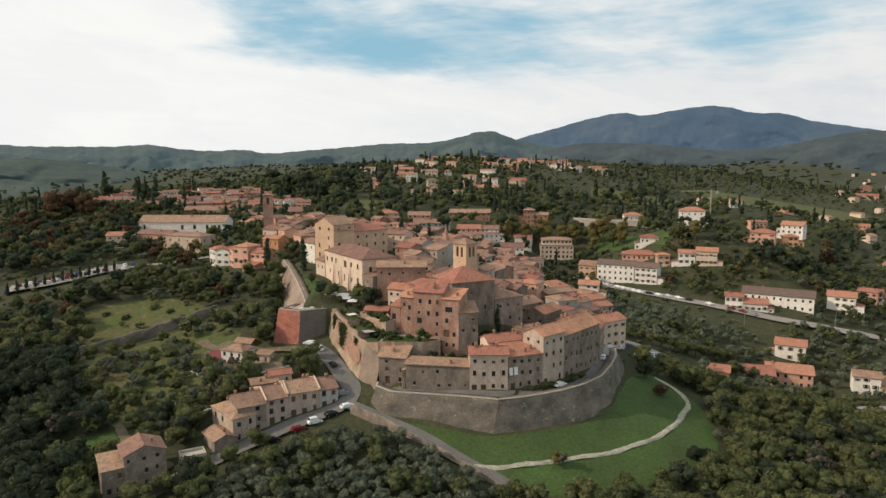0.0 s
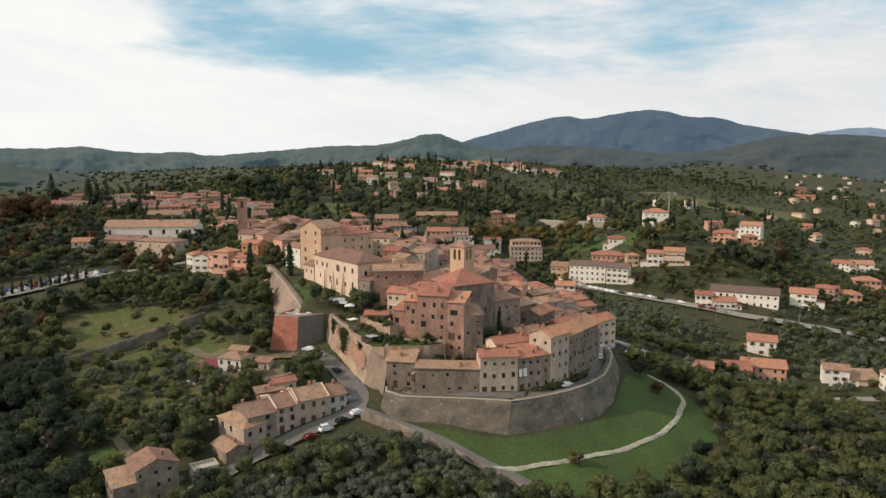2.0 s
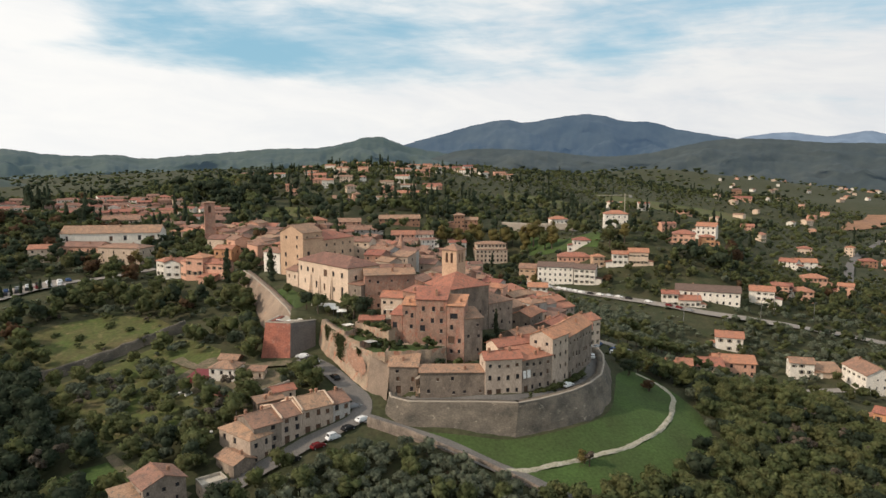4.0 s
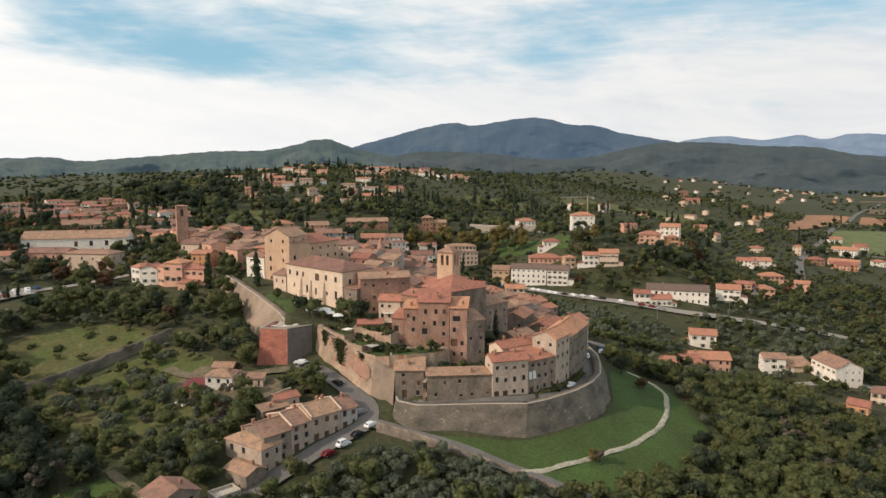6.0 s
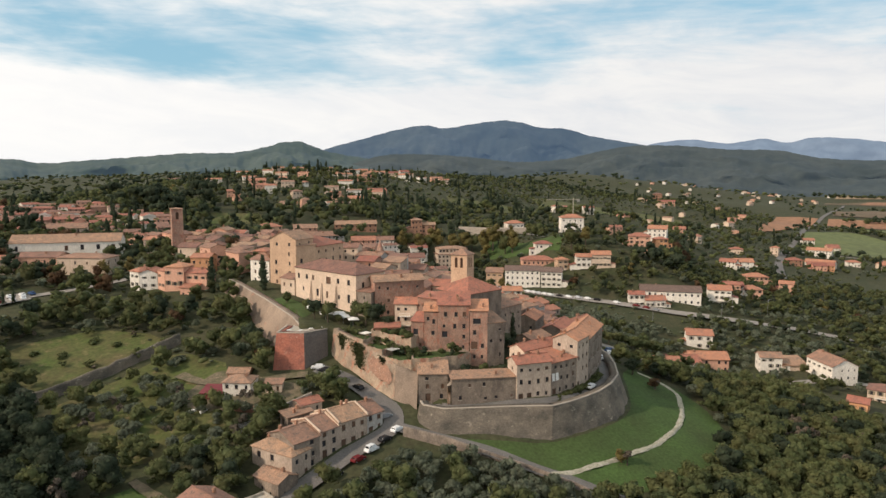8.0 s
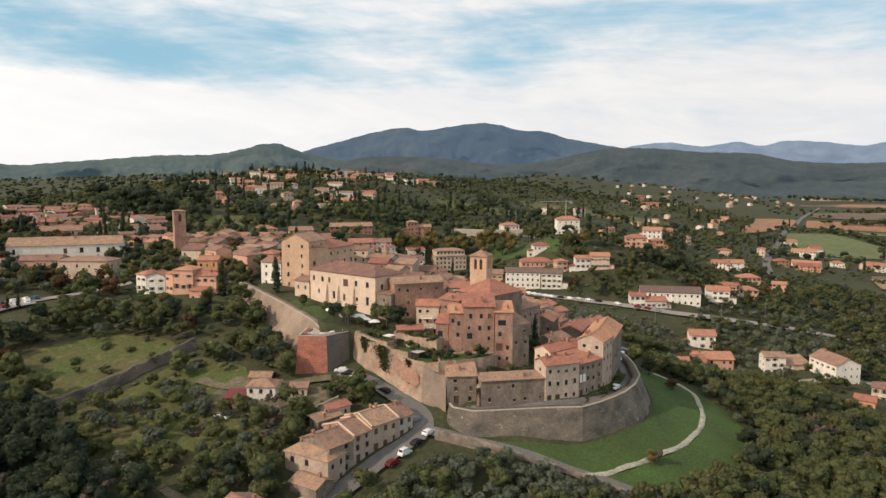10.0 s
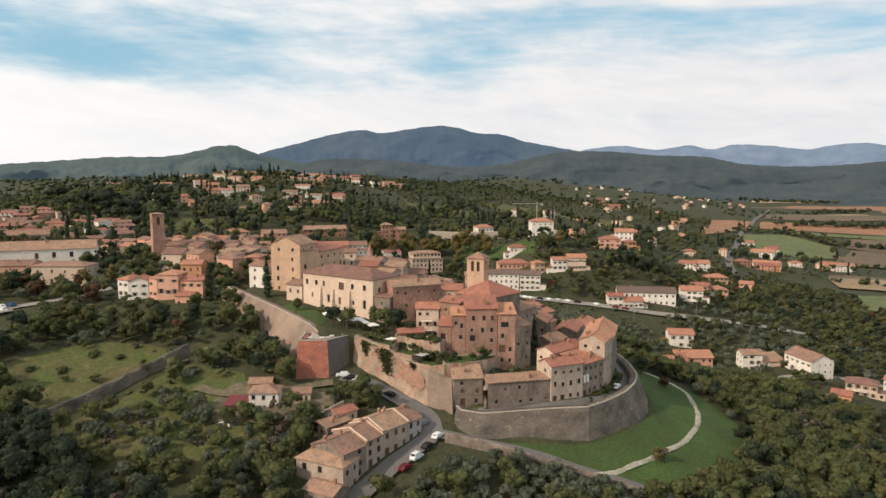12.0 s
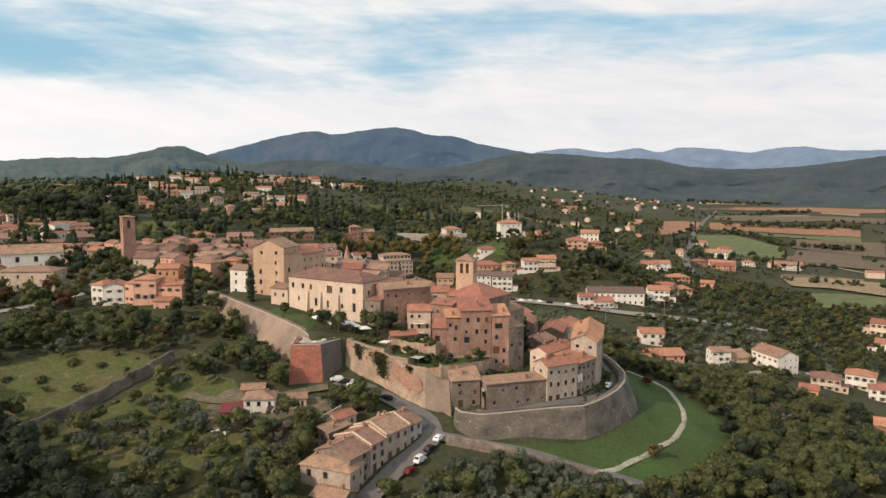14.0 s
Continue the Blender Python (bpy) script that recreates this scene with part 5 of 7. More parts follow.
house((-52, 274.5), (-47.4, 268.5), 8, 19.5, 10.5, "cream", "gable", "brown", 1.2, 2, 2, 1, "small cream chapel wing", chimneys=0)
house((-28.7, 240.0), (-24.8, 235.6), 11, 19.0, 9.5, "stone", "shed", "brown", 1.0, 2, 1, 2, "shaded annex of the convent", chimneys=0)
house((-23.4, 236.2), (-6, 236.6), 9, 22.4, 10, "old", "gable", "brown", 1.6, 3, 5, 2, "long stone house behind the gardens", chimneys=2)
house((-55.0, 290.0), (-45.6, 281.0), 11, 33.0, 14, "yellow", "gabley", "brown", 3.0, 5, 2, 2, "tall ochre palace with a pitched front", chimneys=0, name="palace", category="palace", win=(1.1, 1.7))
house((-45.4, 281.1), (-37.4, 284.8), 13, 30.6, 14, "yellow", "shed", "brown", 1.4, 4, 2, 2, "ochre side wing of the palace", chimneys=0, win=(1.1, 1.7))
house((-37.6, 285.0), (-24.5, 298.2), 16, 29.6, 14, "yellow", "hip", "orange", 3.2, 4, 4, 2, "ochre palace wing with a bright terracotta roof", chimneys=0, win=(1.1, 1.5))
house((-62.5, 297.5), (-55.4, 290.6), 9, 24, 14, "white", "gable", "brown", 1.4, 3, 2, 2, "white plastered house beside the palace", chimneys=1)
# ---- pink and white villas, long building ----
house((-110.6, 318.5), (-106.6, 314.2), 8, 18.2, 7.5, "white", "hip", "orange", 1.4, 3, 2, 2, "white villa with a terracotta roof", style="open", chimneys=1)
house((-106.4, 314.0), (-99.4, 312.4), 9, 17.8, 7.5, "white", "gabley", "orange", 1.4, 3, 2, 2, "white house with dark shutters", style="open", chimneys=1)
house((-99.2, 312.4), (-96.2, 308.2), 9, 18.8, 7.5, "pink", "hip", "orange", 1.3, 3, 2, 2, "salmon-pink house with a terracotta roof", style="open", chimneys=0)
house((-96.0, 308.0), (-88.6, 304.6), 9, 20.6, 7.5, "pink", "hip", "bright", 1.5, 3, 3, 2, "tall salmon-pink house with a terracotta roof", style="open", chimneys=1, win=(1.2, 1.8))
house((-88.0, 305.6), (-79.8, 301.8), 8, 18.4, 7.5, "pink", "gable", "bright", 1.4, 3, 3, 2, "salmon-pink house wing with a terracotta roof", style="open", chimneys=1, win=(1.2, 1.8))
house((-90, 300.5), (-84, 298), 5, 13.2, 8.5, "pink", "shed", "orange", 0.8, 1, 2, 1, "low pink annex with white doors", chimneys=0)
house((-87, 325), (-79, 322.5), 9, 22.2, 14, "orange", "gable", "orange", 1.3, 2, 3, 2, "orange house with a bright tiled roof", chimneys=1)
house((-172, 382), (-123, 381), 14, 25.0, 13, "white", "gable", "brown", 3.4, 2, 7, 2, "very long white barn-like building with a tiled roof", chimneys=1, win=(1.6, 2.4), gaps=0.4)
house((-145.5, 354), (-124.2, 345), 11, 20.6, 12.5, "cream", "hip", "brown", 1.7, 2, 4, 2, "cream house with a hipped roof", chimneys=1)
house((-165, 362), (-146, 358), 12, 20.5, 12.5, "pink", "gable", "brown", 1.7, 2, 5, 2, "pink farm building below the long barn", chimneys=1)
house((-176, 352), (-163.5, 354), 10, 20.5, 12.5, "cream", "gable", "orange", 1.6, 3, 3, 2, "cream house with a reddish roof", chimneys=1)

# ---- houses of the suburbs, hills and valley ----
def villa(wall, tiles, ax, ay, bx, by, base, h, label="", depth=None, roof=None, rows=0, cols=0, style="open", turn=None, fine=False, win=(1.15, 1.6), **kw):
    w = math.hypot(bx - ax, by - ay)
    rng = np.random.default_rng(int(abs(ax * 13 + ay * 7)) + 1)
    t = radians(rng.uniform(-16, 16) if turn is None else turn)
    mx, my, hx, hy = (ax + bx) / 2, (ay + by) / 2, (bx - ax) / 2, (by - ay) / 2
    hx, hy = hx * math.cos(t) - hy * math.sin(t), hx * math.sin(t) + hy * math.cos(t)
    colour = {"white": "white", "cream": "cream", "pink": "salmon-pink", "orange": "orange", "yellow": "ochre", "grey": "grey", "brick": "brown brick", "stone": "stone"}[wall]
    fine = "shutters" if my < 430 and w < 16 and style == "open" else fine
    if "wing" not in kw and w < 18 and my < 560:
        kw["wing"] = (int(rng.choice([-1, 1])), float(rng.uniform(2.8, 4.6)), float(rng.uniform(4.0, 6.0)), h * float(rng.uniform(0.45, 0.62)))
    if "balcony" not in kw and w < 18 and my < 430 and h > 5.5:
        kw["balcony"] = int(rng.integers(0, 2))
    return house((mx - hx, my - hy), (mx + hx, my + hy), depth or max(6.5, min(w * 0.75, 11)), base + h, base - 0.4, wall, roof or str(rng.choice(["hip", "gable", "gable"])), tiles, 0.22 * (depth or max(6.5, min(w * 0.75, 11))), rows, cols, -1,
                 label or f"{colour} house with a {'terracotta' if tiles == 'orange' else 'dark' if tiles == 'dark' else 'brown tiled'} roof", style=style, chimneys=int(rng.integers(0, 2)), fine=fine, over=0.6, win=win, **kw)


villa("white", "brown", -163, 1100, -133, 1102, 40, 6)
villa("pink", "orange", -55, 797, -35, 798, 43.0, 6)
villa("cream", "brown", -15, 682, -5, 682, 32, 7.8)
villa("white", "orange", 2, 774, 10, 774, 42, 5)
villa("pink", "orange", -69, 686, -57, 687, 29.5, 5)
villa("cream", "orange", 31, 668, 54, 667, 27, 6)
villa("white", "orange", 48, 868, 62, 867, 51, 4.8)
villa("pink", "orange", 72, 749, 92, 747, 33.4, 4.5)
villa("cream", "orange", 154, 1020, 168, 1018, 49, 7)
villa("cream", "orange", 116, 1060, 130, 1058, 54, 6)
villa("white", "orange", 176, 1040, 190, 1037, 52, 6)
villa("yellow", "orange", -52, 527, -35, 529, 13, 5.4)
villa("pink", "brown", -27, 523, -10, 523, 12.4, 5)
villa("grey", "brown", -21, 490, 5, 490, 6, 8.5, "long grey-white terrace with tall windows", turn=0, cols=9)
villa("brick", "brown", 5, 535, 37, 533, 12, 6.6, "long brown brick building", turn=0, cols=9)
villa("pink", "orange", 10, 488, 27, 488, 4.6, 6)
villa("white", "brown", 27, 488, 40, 487, 2, 8.6)
villa("white", "brown", 37, 459, 55, 457, -6.5, 7.4, turn=0)
villa("grey", "brown", -29, 637, -14, 638, 26, 4)
villa("cream", "brown", -172, 450, -152, 456, 20, 6.5)
villa("white", "orange", 136, 506, 149, 504, 11, 7.6, turn=5)
villa("white", "orange", 164, 470, 180, 465, 13.5, 11.4, "tall white villa on the slope", turn=0, roof="hip", rows=3, cols=4)
villa("pink", "orange", 193, 424, 206, 418, 6.5, 8, "salmon-pink villa with a bright roof", roof="hip", rows=3)
villa("orange", "orange", 214, 424, 222, 420, 6, 6)
villa("white", "orange", 225, 450, 237, 444, 11, 6)
villa("white", "orange", 128, 437, 139, 434, 2.5, 7.4, "white villa with a small tower", roof="hip")
villa("yellow", "brown", 84, 415, 94, 412, -15.5, 11.0, turn=-8, rows=3, roof="gable", depth=10)
villa("white", "dark", 93.6, 406.5, 113.4, 397.5, -15.5, 13.2, "long white apartment block with a dark roof", turn=0, rows=4, cols=7, roof="gable", depth=10, gaps=0.02)
villa("white", "dark", 113.6, 396.5, 124.6, 390, -15.5, 12.8, "white apartment block with a dark roof", turn=0, rows=4, cols=4, roof="gable", depth=10, gaps=0.02)
villa("yellow", "orange", 130, 407, 137, 405, -6.5, 9.2)
villa("white", "orange", 141, 402, 150, 399, -5.5, 10.4, roof="gable", turn=0)
villa("cream", "orange", 150.2, 398.5, 161, 394, -6, 12.4, "cream apartment house with a terracotta roof", roof="gable", turn=0, rows=3, cols=5)
villa("pink", "orange", 113, 424, 133, 418, -6.5, 7.4, turn=0)
villa("white", "orange", 73, 359, 83, 356, -14.5, 8.2, "small white house with balconies", turn=0, rows=3)
villa("white", "dark", 162, 361, 192, 344, -19, 8.0, "long white building with a dark roof", turn=0, depth=12, cols=10, roof="gable", rows=2)
villa("white", "orange", 150, 354, 158, 350.5, -19, 7.4, turn=0)
villa("white", "orange", 158.2, 349.5, 169, 345.5, -19, 4.4, turn=0)
villa("white", "orange", 203, 352, 214, 345, -20.5, 9.4)
villa("pink", "orange", 232, 374, 240, 368, -19.5, 6.5)
villa("brick", "brown", 726, 1186, 741, 1176, 1.6, 12)
villa("pink", "orange", 590, 973, 614, 958, 2.6, 7)
villa("white", "orange", 153.5, 305, 164, 298, -31.5, 7.4, "small white house with an orange roof", turn=4, roof="gable", rows=2, cols=3)
villa("cream", "orange", 124, 279, 139, 274.5, -36, 6.4, roof="gable", turn=0)
villa("pink", "orange", 139.2, 282.5, 156, 276, -36.5, 6.6, roof="gable", turn=0)
villa("orange", "orange", 100, 254, 109, 250, -24.5, 4.2, roof="gable", turn=0)
villa("white", "brown", 169, 270, 178, 266, -36.5, 8.4, turn=0)
villa("cream", "brown", 178.2, 266, 190, 263, -36.5, 4.6, "low cream annex with an open porch", turn=0, roof="shed")
house((189.5, 263.2), (186.2, 245.5), 12.5, -27.6, -38.5, "white", "gable", "brown", 3.0, 3, 5, 4, "large white house with a brown tiled roof", style="open", chimneys=1)
villa("cream", "brown", 188, 229, 195, 219, -38.5, 5.8, turn=0, roof="hip")
villa("white", "orange", 212, 228, 218, 217, -41.4, 7.4, turn=0)
villa("orange", "orange", 166, 219, 170, 213, -36.5, 4.3, turn=0)
villa("white", "orange", 205, 212, 211, 203, -41.4, 5.4, turn=0)
villa("white", "orange", 292, 262, 298, 251, -40.6, 5.6)
villa("cream", "orange", 321, 283, 328, 272, -37.8, 7.8)
villa("brick", "orange", 132, 166, 138, 158, -33.5, 8, turn=0)
villa("white", "orange", 459, 536, 476, 517, -34, 6)
villa("white", "orange", 551, 531, 569, 507, -39, 5.6)
villa("pink", "orange", 299, 398, 305, 391, -27.5, 8.2)
villa("brick", "brown", 62, 521, 70, 519.5, 8, 13.5, "brown brick tower house among trees", roof="hip", turn=0, depth=8)
villa("brick", "brown", 70.5, 520.5, 80, 518, 8, 10, turn=0)
house((68.5, 471.5), (91.2, 469.8), 14, 0.4, -12.5, "cream", "hip", "brown", 0.8, 4, 8, 4, "four-storey cream hotel with regular windows", chimneys=0, gaps=0.0, win=(1.3, 1.9))
house((69.5, 472.5), (90.2, 470.9), 12, 4.2, 1.2, "cream", "hip", "brown", 1.6, 1, 8, 3, "set-back attic storey of the hotel", chimneys=0, gaps=0.0, win=(1.5, 1.5))
villa("white", "orange", 315, 481, 325, 473, -20, 5)
villa("cream", "orange", 459, 581, 465, 576, -28, 9)
villa("white", "orange", 522, 597, 539, 580, -33.3, 8)
villa("orange", "orange", 449, 522, 465, 506, -34, 5.5)


for k, (vx, vy, wl_, tl) in enumerate(((516, 531, "white", "orange"), (540, 515, "cream", "orange"), (552, 504, "white", "brown"), (453, 511, "pink", "orange"), (440, 528, "brick", "orange"), (630, 701, "white", "orange"), (615, 646, "white", "orange"), (622, 655, "pink", "orange"), (300, 420, "pink", "orange"), (240, 374, "white", "orange"), (250, 369, "pink", "orange"), (340, 480, "white", "orange"), (400, 560, "cream", "orange"), (426, 686, "pink", "orange"))):
    villa(wl_, tl, vx - 5 - k % 3, vy + 3, vx + 5 + k % 3, vy - 3, ground(vx, vy), 4.6 + 0.7 * (k % 3), turn=0, roof="gable" if k % 2 else "hip")


def free(x, y, r):
    if any(math.hypot(x - cx, y - cy) < r + cr for cx, cy, cr in FOOTPRINTS):
        return False
    return not any(np.min(np.hypot(c[:, 0] - x, c[:, 1] - y)) < hw + r * 0.7 for c, hw in ROADS)


def plain_house(acc, a, b, depth, eave, base, wall, tiles, rise):
    """Adds a simple gabled house with recessed-looking dark windows to a joined mesh."""
    V, F, S = acc
    ax, ay, bx, by = *a, *b
    w = math.hypot(bx - ax, by - ay)
    m = pose((ax + bx) / 2, (ay + by) / 2, base, 0, 0, math.degrees(math.atan2(by - ay, bx - ax)))
    h, x, o = eave - base, w / 2, 0.4
    v, f, s = [], [], []
    box(v, f, -x, x, 0, depth, -3, h, s, wall)
    n = len(v)
    v += [(-x - o, -o, h - 0.1), (x + o, -o, h - 0.1), (x + o, depth + o, h - 0.1), (-x - o, depth + o, h - 0.1), (-x - o, depth / 2, h + rise), (x + o, depth / 2, h + rise)]
    f += [(n, n + 1, n + 5, n + 4), (n + 2, n + 3, n + 4, n + 5), (n, n + 4, n + 3), (n + 1, n + 2, n + 5), (n, n + 3, n + 2, n + 1)]
    s += [tiles, tiles, wall, wall, wall]
    for r in range(max(1, round(h / 3.2))):
        for c in range(max(2, round(w / 3.6))):
            u, z = -x + w * (c + 0.5) / max(2, round(w / 3.6)), r * 3.1 + 1.0
            if z + 1.3 < h:
                box(v, f, u - 0.5, u + 0.5, -0.05, 0.05, z, z + 1.3, s, 6)
    k = len(V)
    V += [tuple(m @ Vector(p)) for p in v]
    F += [tuple(i + k for i in q) for q in f]
    S += s


def quarter(poly, spacing, turn, walls, tiles, hts, sizes, label, seed, group, keep=1.0, single=None):
    """Houses packed in a part of the town."""
    rng = np.random.default_rng(seed)
    p = np.array(poly)
    (x0, y0), (x1, y1) = p.min(0), p.max(0)
    acc, names = ([], [], []), ["cream", "white", "pink", "old", "orange", "brown"]
    for gy in np.arange(y0, y1, spacing):
        for gx in np.arange(x0, x1, spacing):
            x, y = gx + rng.uniform(-0.3, 0.3) * spacing, gy + rng.uniform(-0.3, 0.3) * spacing
            w, d, h = rng.uniform(*sizes), rng.uniform(7, 10), rng.uniform(*hts)
            a = radians(turn + rng.choice([0, 0, 90, -20, 15]) + rng.uniform(-8, 8))
            wl_, tl = str(rng.choice(walls)), str(rng.choice(tiles))
            rf = str(rng.choice(["gable", "gable", "shed", "hip"]))
            if rng.random() > keep or not inside(poly, x, y) or not free(x, y, min(w, d) * 0.42):
                continue
            hx, hy = w / 2 * math.cos(a), w / 2 * math.sin(a)
            fx, fy = x + math.sin(a) * d / 2, y - math.cos(a) * d / 2
            z = ground(x, y)
            if single is None or not single(x, y):
                plain_house(acc, (fx - hx, fy - hy), (fx + hx, fy + hy), d, z + h, z - 0.8, names.index(wl_ if wl_ in names[:4] else "old"), names.index(tl), 0.17 * d)
                FOOTPRINTS.append((x, y, min(w, d) * 0.48))
                continue
            house((fx - hx, fy - hy), (fx + hx, fy + hy), d, z + h, z - 0.8, wl_, rf, tl, None, 0, 0, 1, label, chimneys=1 if rng.random() < 0.6 else 0, gaps=0.42, group=group, fine=False)
            FOOTPRINTS[-1] = (x, y, min(w, d) * 0.48)
    if acc[0]:
        tagged(new("distant_houses", mesh_of("distant_houses", acc[0], acc[1], [WALL["cream"], WALL["white"], WALL["pink"], WALL["old"], ROOF["orange"], ROOF["brown"], GLASS], slots=acc[2])), "cluster of " + label.replace("house", "houses", 1), "houses", kind="stuff")


quarter([(-82, 340), (-60, 312), (-28, 306), (-18, 262), (12, 250), (34, 262), (44, 300), (50, 350), (62, 400), (45, 455), (-40, 505), (-110, 480), (-128, 425), (-112, 392)], 10.5, -32,
        ["stone", "old", "tan", "cream", "pink", "tan", "grey", "cream"], ["brown", "brown", "brown", "orange"], (5.5, 8.5), (7.5, 12), "old town house with weathered roof tiles", 11, "old town houses", 0.92, lambda x, y: y < 392)
quarter([(38, 258), (58, 266), (74, 298), (72, 330), (54, 345), (46, 310)], 9.5, 30, ["stone", "old", "tan", "cream", "grey"], ["brown", "orange", "brown"], (5.5, 8), (8, 12), "town house behind the ring wall with reddish tiles", 21, "lower town houses", 0.95, lambda x, y: True)
quarter([(26, 430), (20, 505), (64, 500), (66, 474), (66, 438), (52, 420)], 12.5, -10, ["white", "cream", "cream", "pink"], ["orange", "brown"], (6, 9), (9, 14), "plastered house at the upper edge of the town", 22, "upper edge houses", 0.95)
quarter([(-310, 560), (-170, 470), (-120, 500), (-110, 600), (-190, 700), (-330, 700)], 15, 10, ["cream", "pink", "white", "old"], ["orange", "brown"], (6, 9), (10, 15), "plastered house with tiled roof in the upper town", 12, "upper town houses", 0.75)
quarter([(-130, 600), (40, 620), (90, 720), (60, 800), (-120, 820)], 30, 0, ["cream", "white", "pink"], ["orange", "brown"], (5.5, 8), (10, 16), "hillside house with a tiled roof", 13, "hillside houses", 0.34)
quarter([(-120, 830), (60, 800), (230, 960), (210, 1120), (60, 1130), (-100, 960)], 34, 0, ["cream", "white", "pink"], ["orange"], (6, 8), (11, 18), "hilltop village house with a terracotta roof", 14, "hilltop houses", 0.7)
quarter([(330, 520), (440, 600), (640, 800), (900, 1150), (760, 1250), (500, 950), (320, 640)], 44, 40, ["cream", "cream", "pink", "white"], ["orange", "brown"], (4.5, 6.5), (8, 13), "house beside the valley road", 15, "valley houses", 0.26)
quarter([(900, 1150), (1500, 1500), (2200, 2100), (1700, 2500), (1000, 1700)], 70, 40, ["cream", "pink", "cream", "white"], ["orange", "brown"], (4.5, 6.5), (9, 15), "far house in the valley village", 16, "valley houses", 0.4)
quarter([(500, 450), (800, 520), (1300, 900), (1200, 700), (700, 350)], 120, 40, ["white", "cream"], ["orange"], (5, 7), (12, 20), "farmhouse among valley fields", 17, "valley houses", 0.45)
quarter([(230, 500), (320, 480), (420, 700), (330, 850), (200, 700)], 55, 10, ["white", "cream", "pink"], ["orange"], (5.5, 8), (10, 15), "country house among trees", 18, "country houses", 0.2)

# ---- trees ----
def ico(sub):
    bm = bmesh.new()
    bmesh.ops.create_icosphere(bm, subdivisions=sub, radius=1.0)
    v, f = np.array([p.co[:] for p in bm.verts]), np.array([[q.index for q in p.verts] for p in bm.faces])
    bm.free()
    return v, f


ICO = {k: ico(k) for k in (1, 2)}


def crown(seed, n, R, H, zc, r, sub, sprays, spray, jag=0.2, shape="round"):
    """Lobes of foliage with ragged surfaces, and loose sprays of leaves round them."""
    rng = np.random.default_rng(seed)
    iv, fi = ICO[sub]
    V, F, base = [], [], 0
    cs, rs = [], []
    for k in range(n):
        if shape == "column":
            s = (k + 0.5) / n
            wdt = R * math.sin(math.pi * min(0.94, 0.16 + 0.8 * s)) ** 0.7
            c = np.array([rng.normal(0, 0.2) * wdt, rng.normal(0, 0.2) * wdt, zc - H + 2 * H * s])
            rr = wdt * rng.uniform(0.75, 1.0)
            sc = np.array([rr, rr, H * 1.7 / n])
        else:
            d = rng.normal(size=3)
            d *= rng.random() ** 0.4 / np.linalg.norm(d)
            if shape == "umbrella":
                d[2] = abs(d[2]) * 0.6
            c = np.array([d[0] * R, d[1] * R, zc + d[2] * H])
            rr = r * rng.uniform(0.7, 1.25)
            sc = np.array([rr, rr, rr * 0.85])
        cs.append(c), rs.append(sc)
        V.append(c + iv * sc * (1 + jag * rng.normal(size=(len(iv), 1)).clip(-1.6, 1.6)))
        F.append(fi + base)
        base += len(iv)
    if sprays:
        # leaf sprays lie like shingles on the lobes, tilted at random
        k = rng.integers(0, n, sprays)
        d = rng.normal(size=(sprays, 3))
        d[:, 2] += 0.25
        d /= np.linalg.norm(d, axis=1)[:, None]
        p = np.array(cs)[k] + d * np.array(rs)[k] * (0.96 + 0.5 * rng.random((sprays, 1)) ** 1.5)
        nrm = d + rng.normal(size=(sprays, 3)) * 0.38
        nrm /= np.linalg.norm(nrm, axis=1)[:, None]
        u = np.cross(nrm, rng.normal(size=(sprays, 3)))
        u /= np.linalg.norm(u, axis=1)[:, None] + 1e-9
        w = np.cross(nrm, u)
        sz = spray * rng.uniform(0.6, 1.5, (sprays, 1))
        V.append(np.stack([p + u * sz * 1.3, p + w * sz, p - u * sz * 0.9 - w * sz * 0.8], 1).reshape(-1, 3))
        F.append(np.arange(sprays * 3).reshape(-1, 3) + base)
    return np.concatenate(V), np.concatenate(F)


def trunk(h, r, seed, limbs=3, spread=1.2):
    rng = np.random.default_rng(seed)
    V, F = [], []

    def limb(p0, p1, r0, r1):
        b = len(V)
        ax = (p1 - p0) / np.linalg.norm(p1 - p0)
        u = np.cross(ax, [0.3, 0.9, 0.2])
        u /= np.linalg.norm(u)
        w = np.cross(ax, u)
        for p, q in ((p0, r0), (p1, r1)):
            V.extend([tuple(p + q * (math.cos(k * math.pi / 3) * u + math.sin(k * math.pi / 3) * w)) for k in range(6)])
        F.extend([(b + k, b + (k + 1) % 6, b + 6 + (k + 1) % 6, b + 6 + k) for k in range(6)])

    top = np.array([rng.normal(0, 0.1), rng.normal(0, 0.1), h])
    limb(np.array([0, 0, -0.6]), top, r * 1.3, r * 0.7)
    for k in range(limbs):
        a = k * 2 * math.pi / max(limbs, 1) + rng.uniform(0, 1)
        limb(top, top + np.array([math.cos(a) * spread, math.sin(a) * spread, h * 0.7]), r * 0.6, r * 0.2)
    return mesh_of("trunk", V, F, BARK)


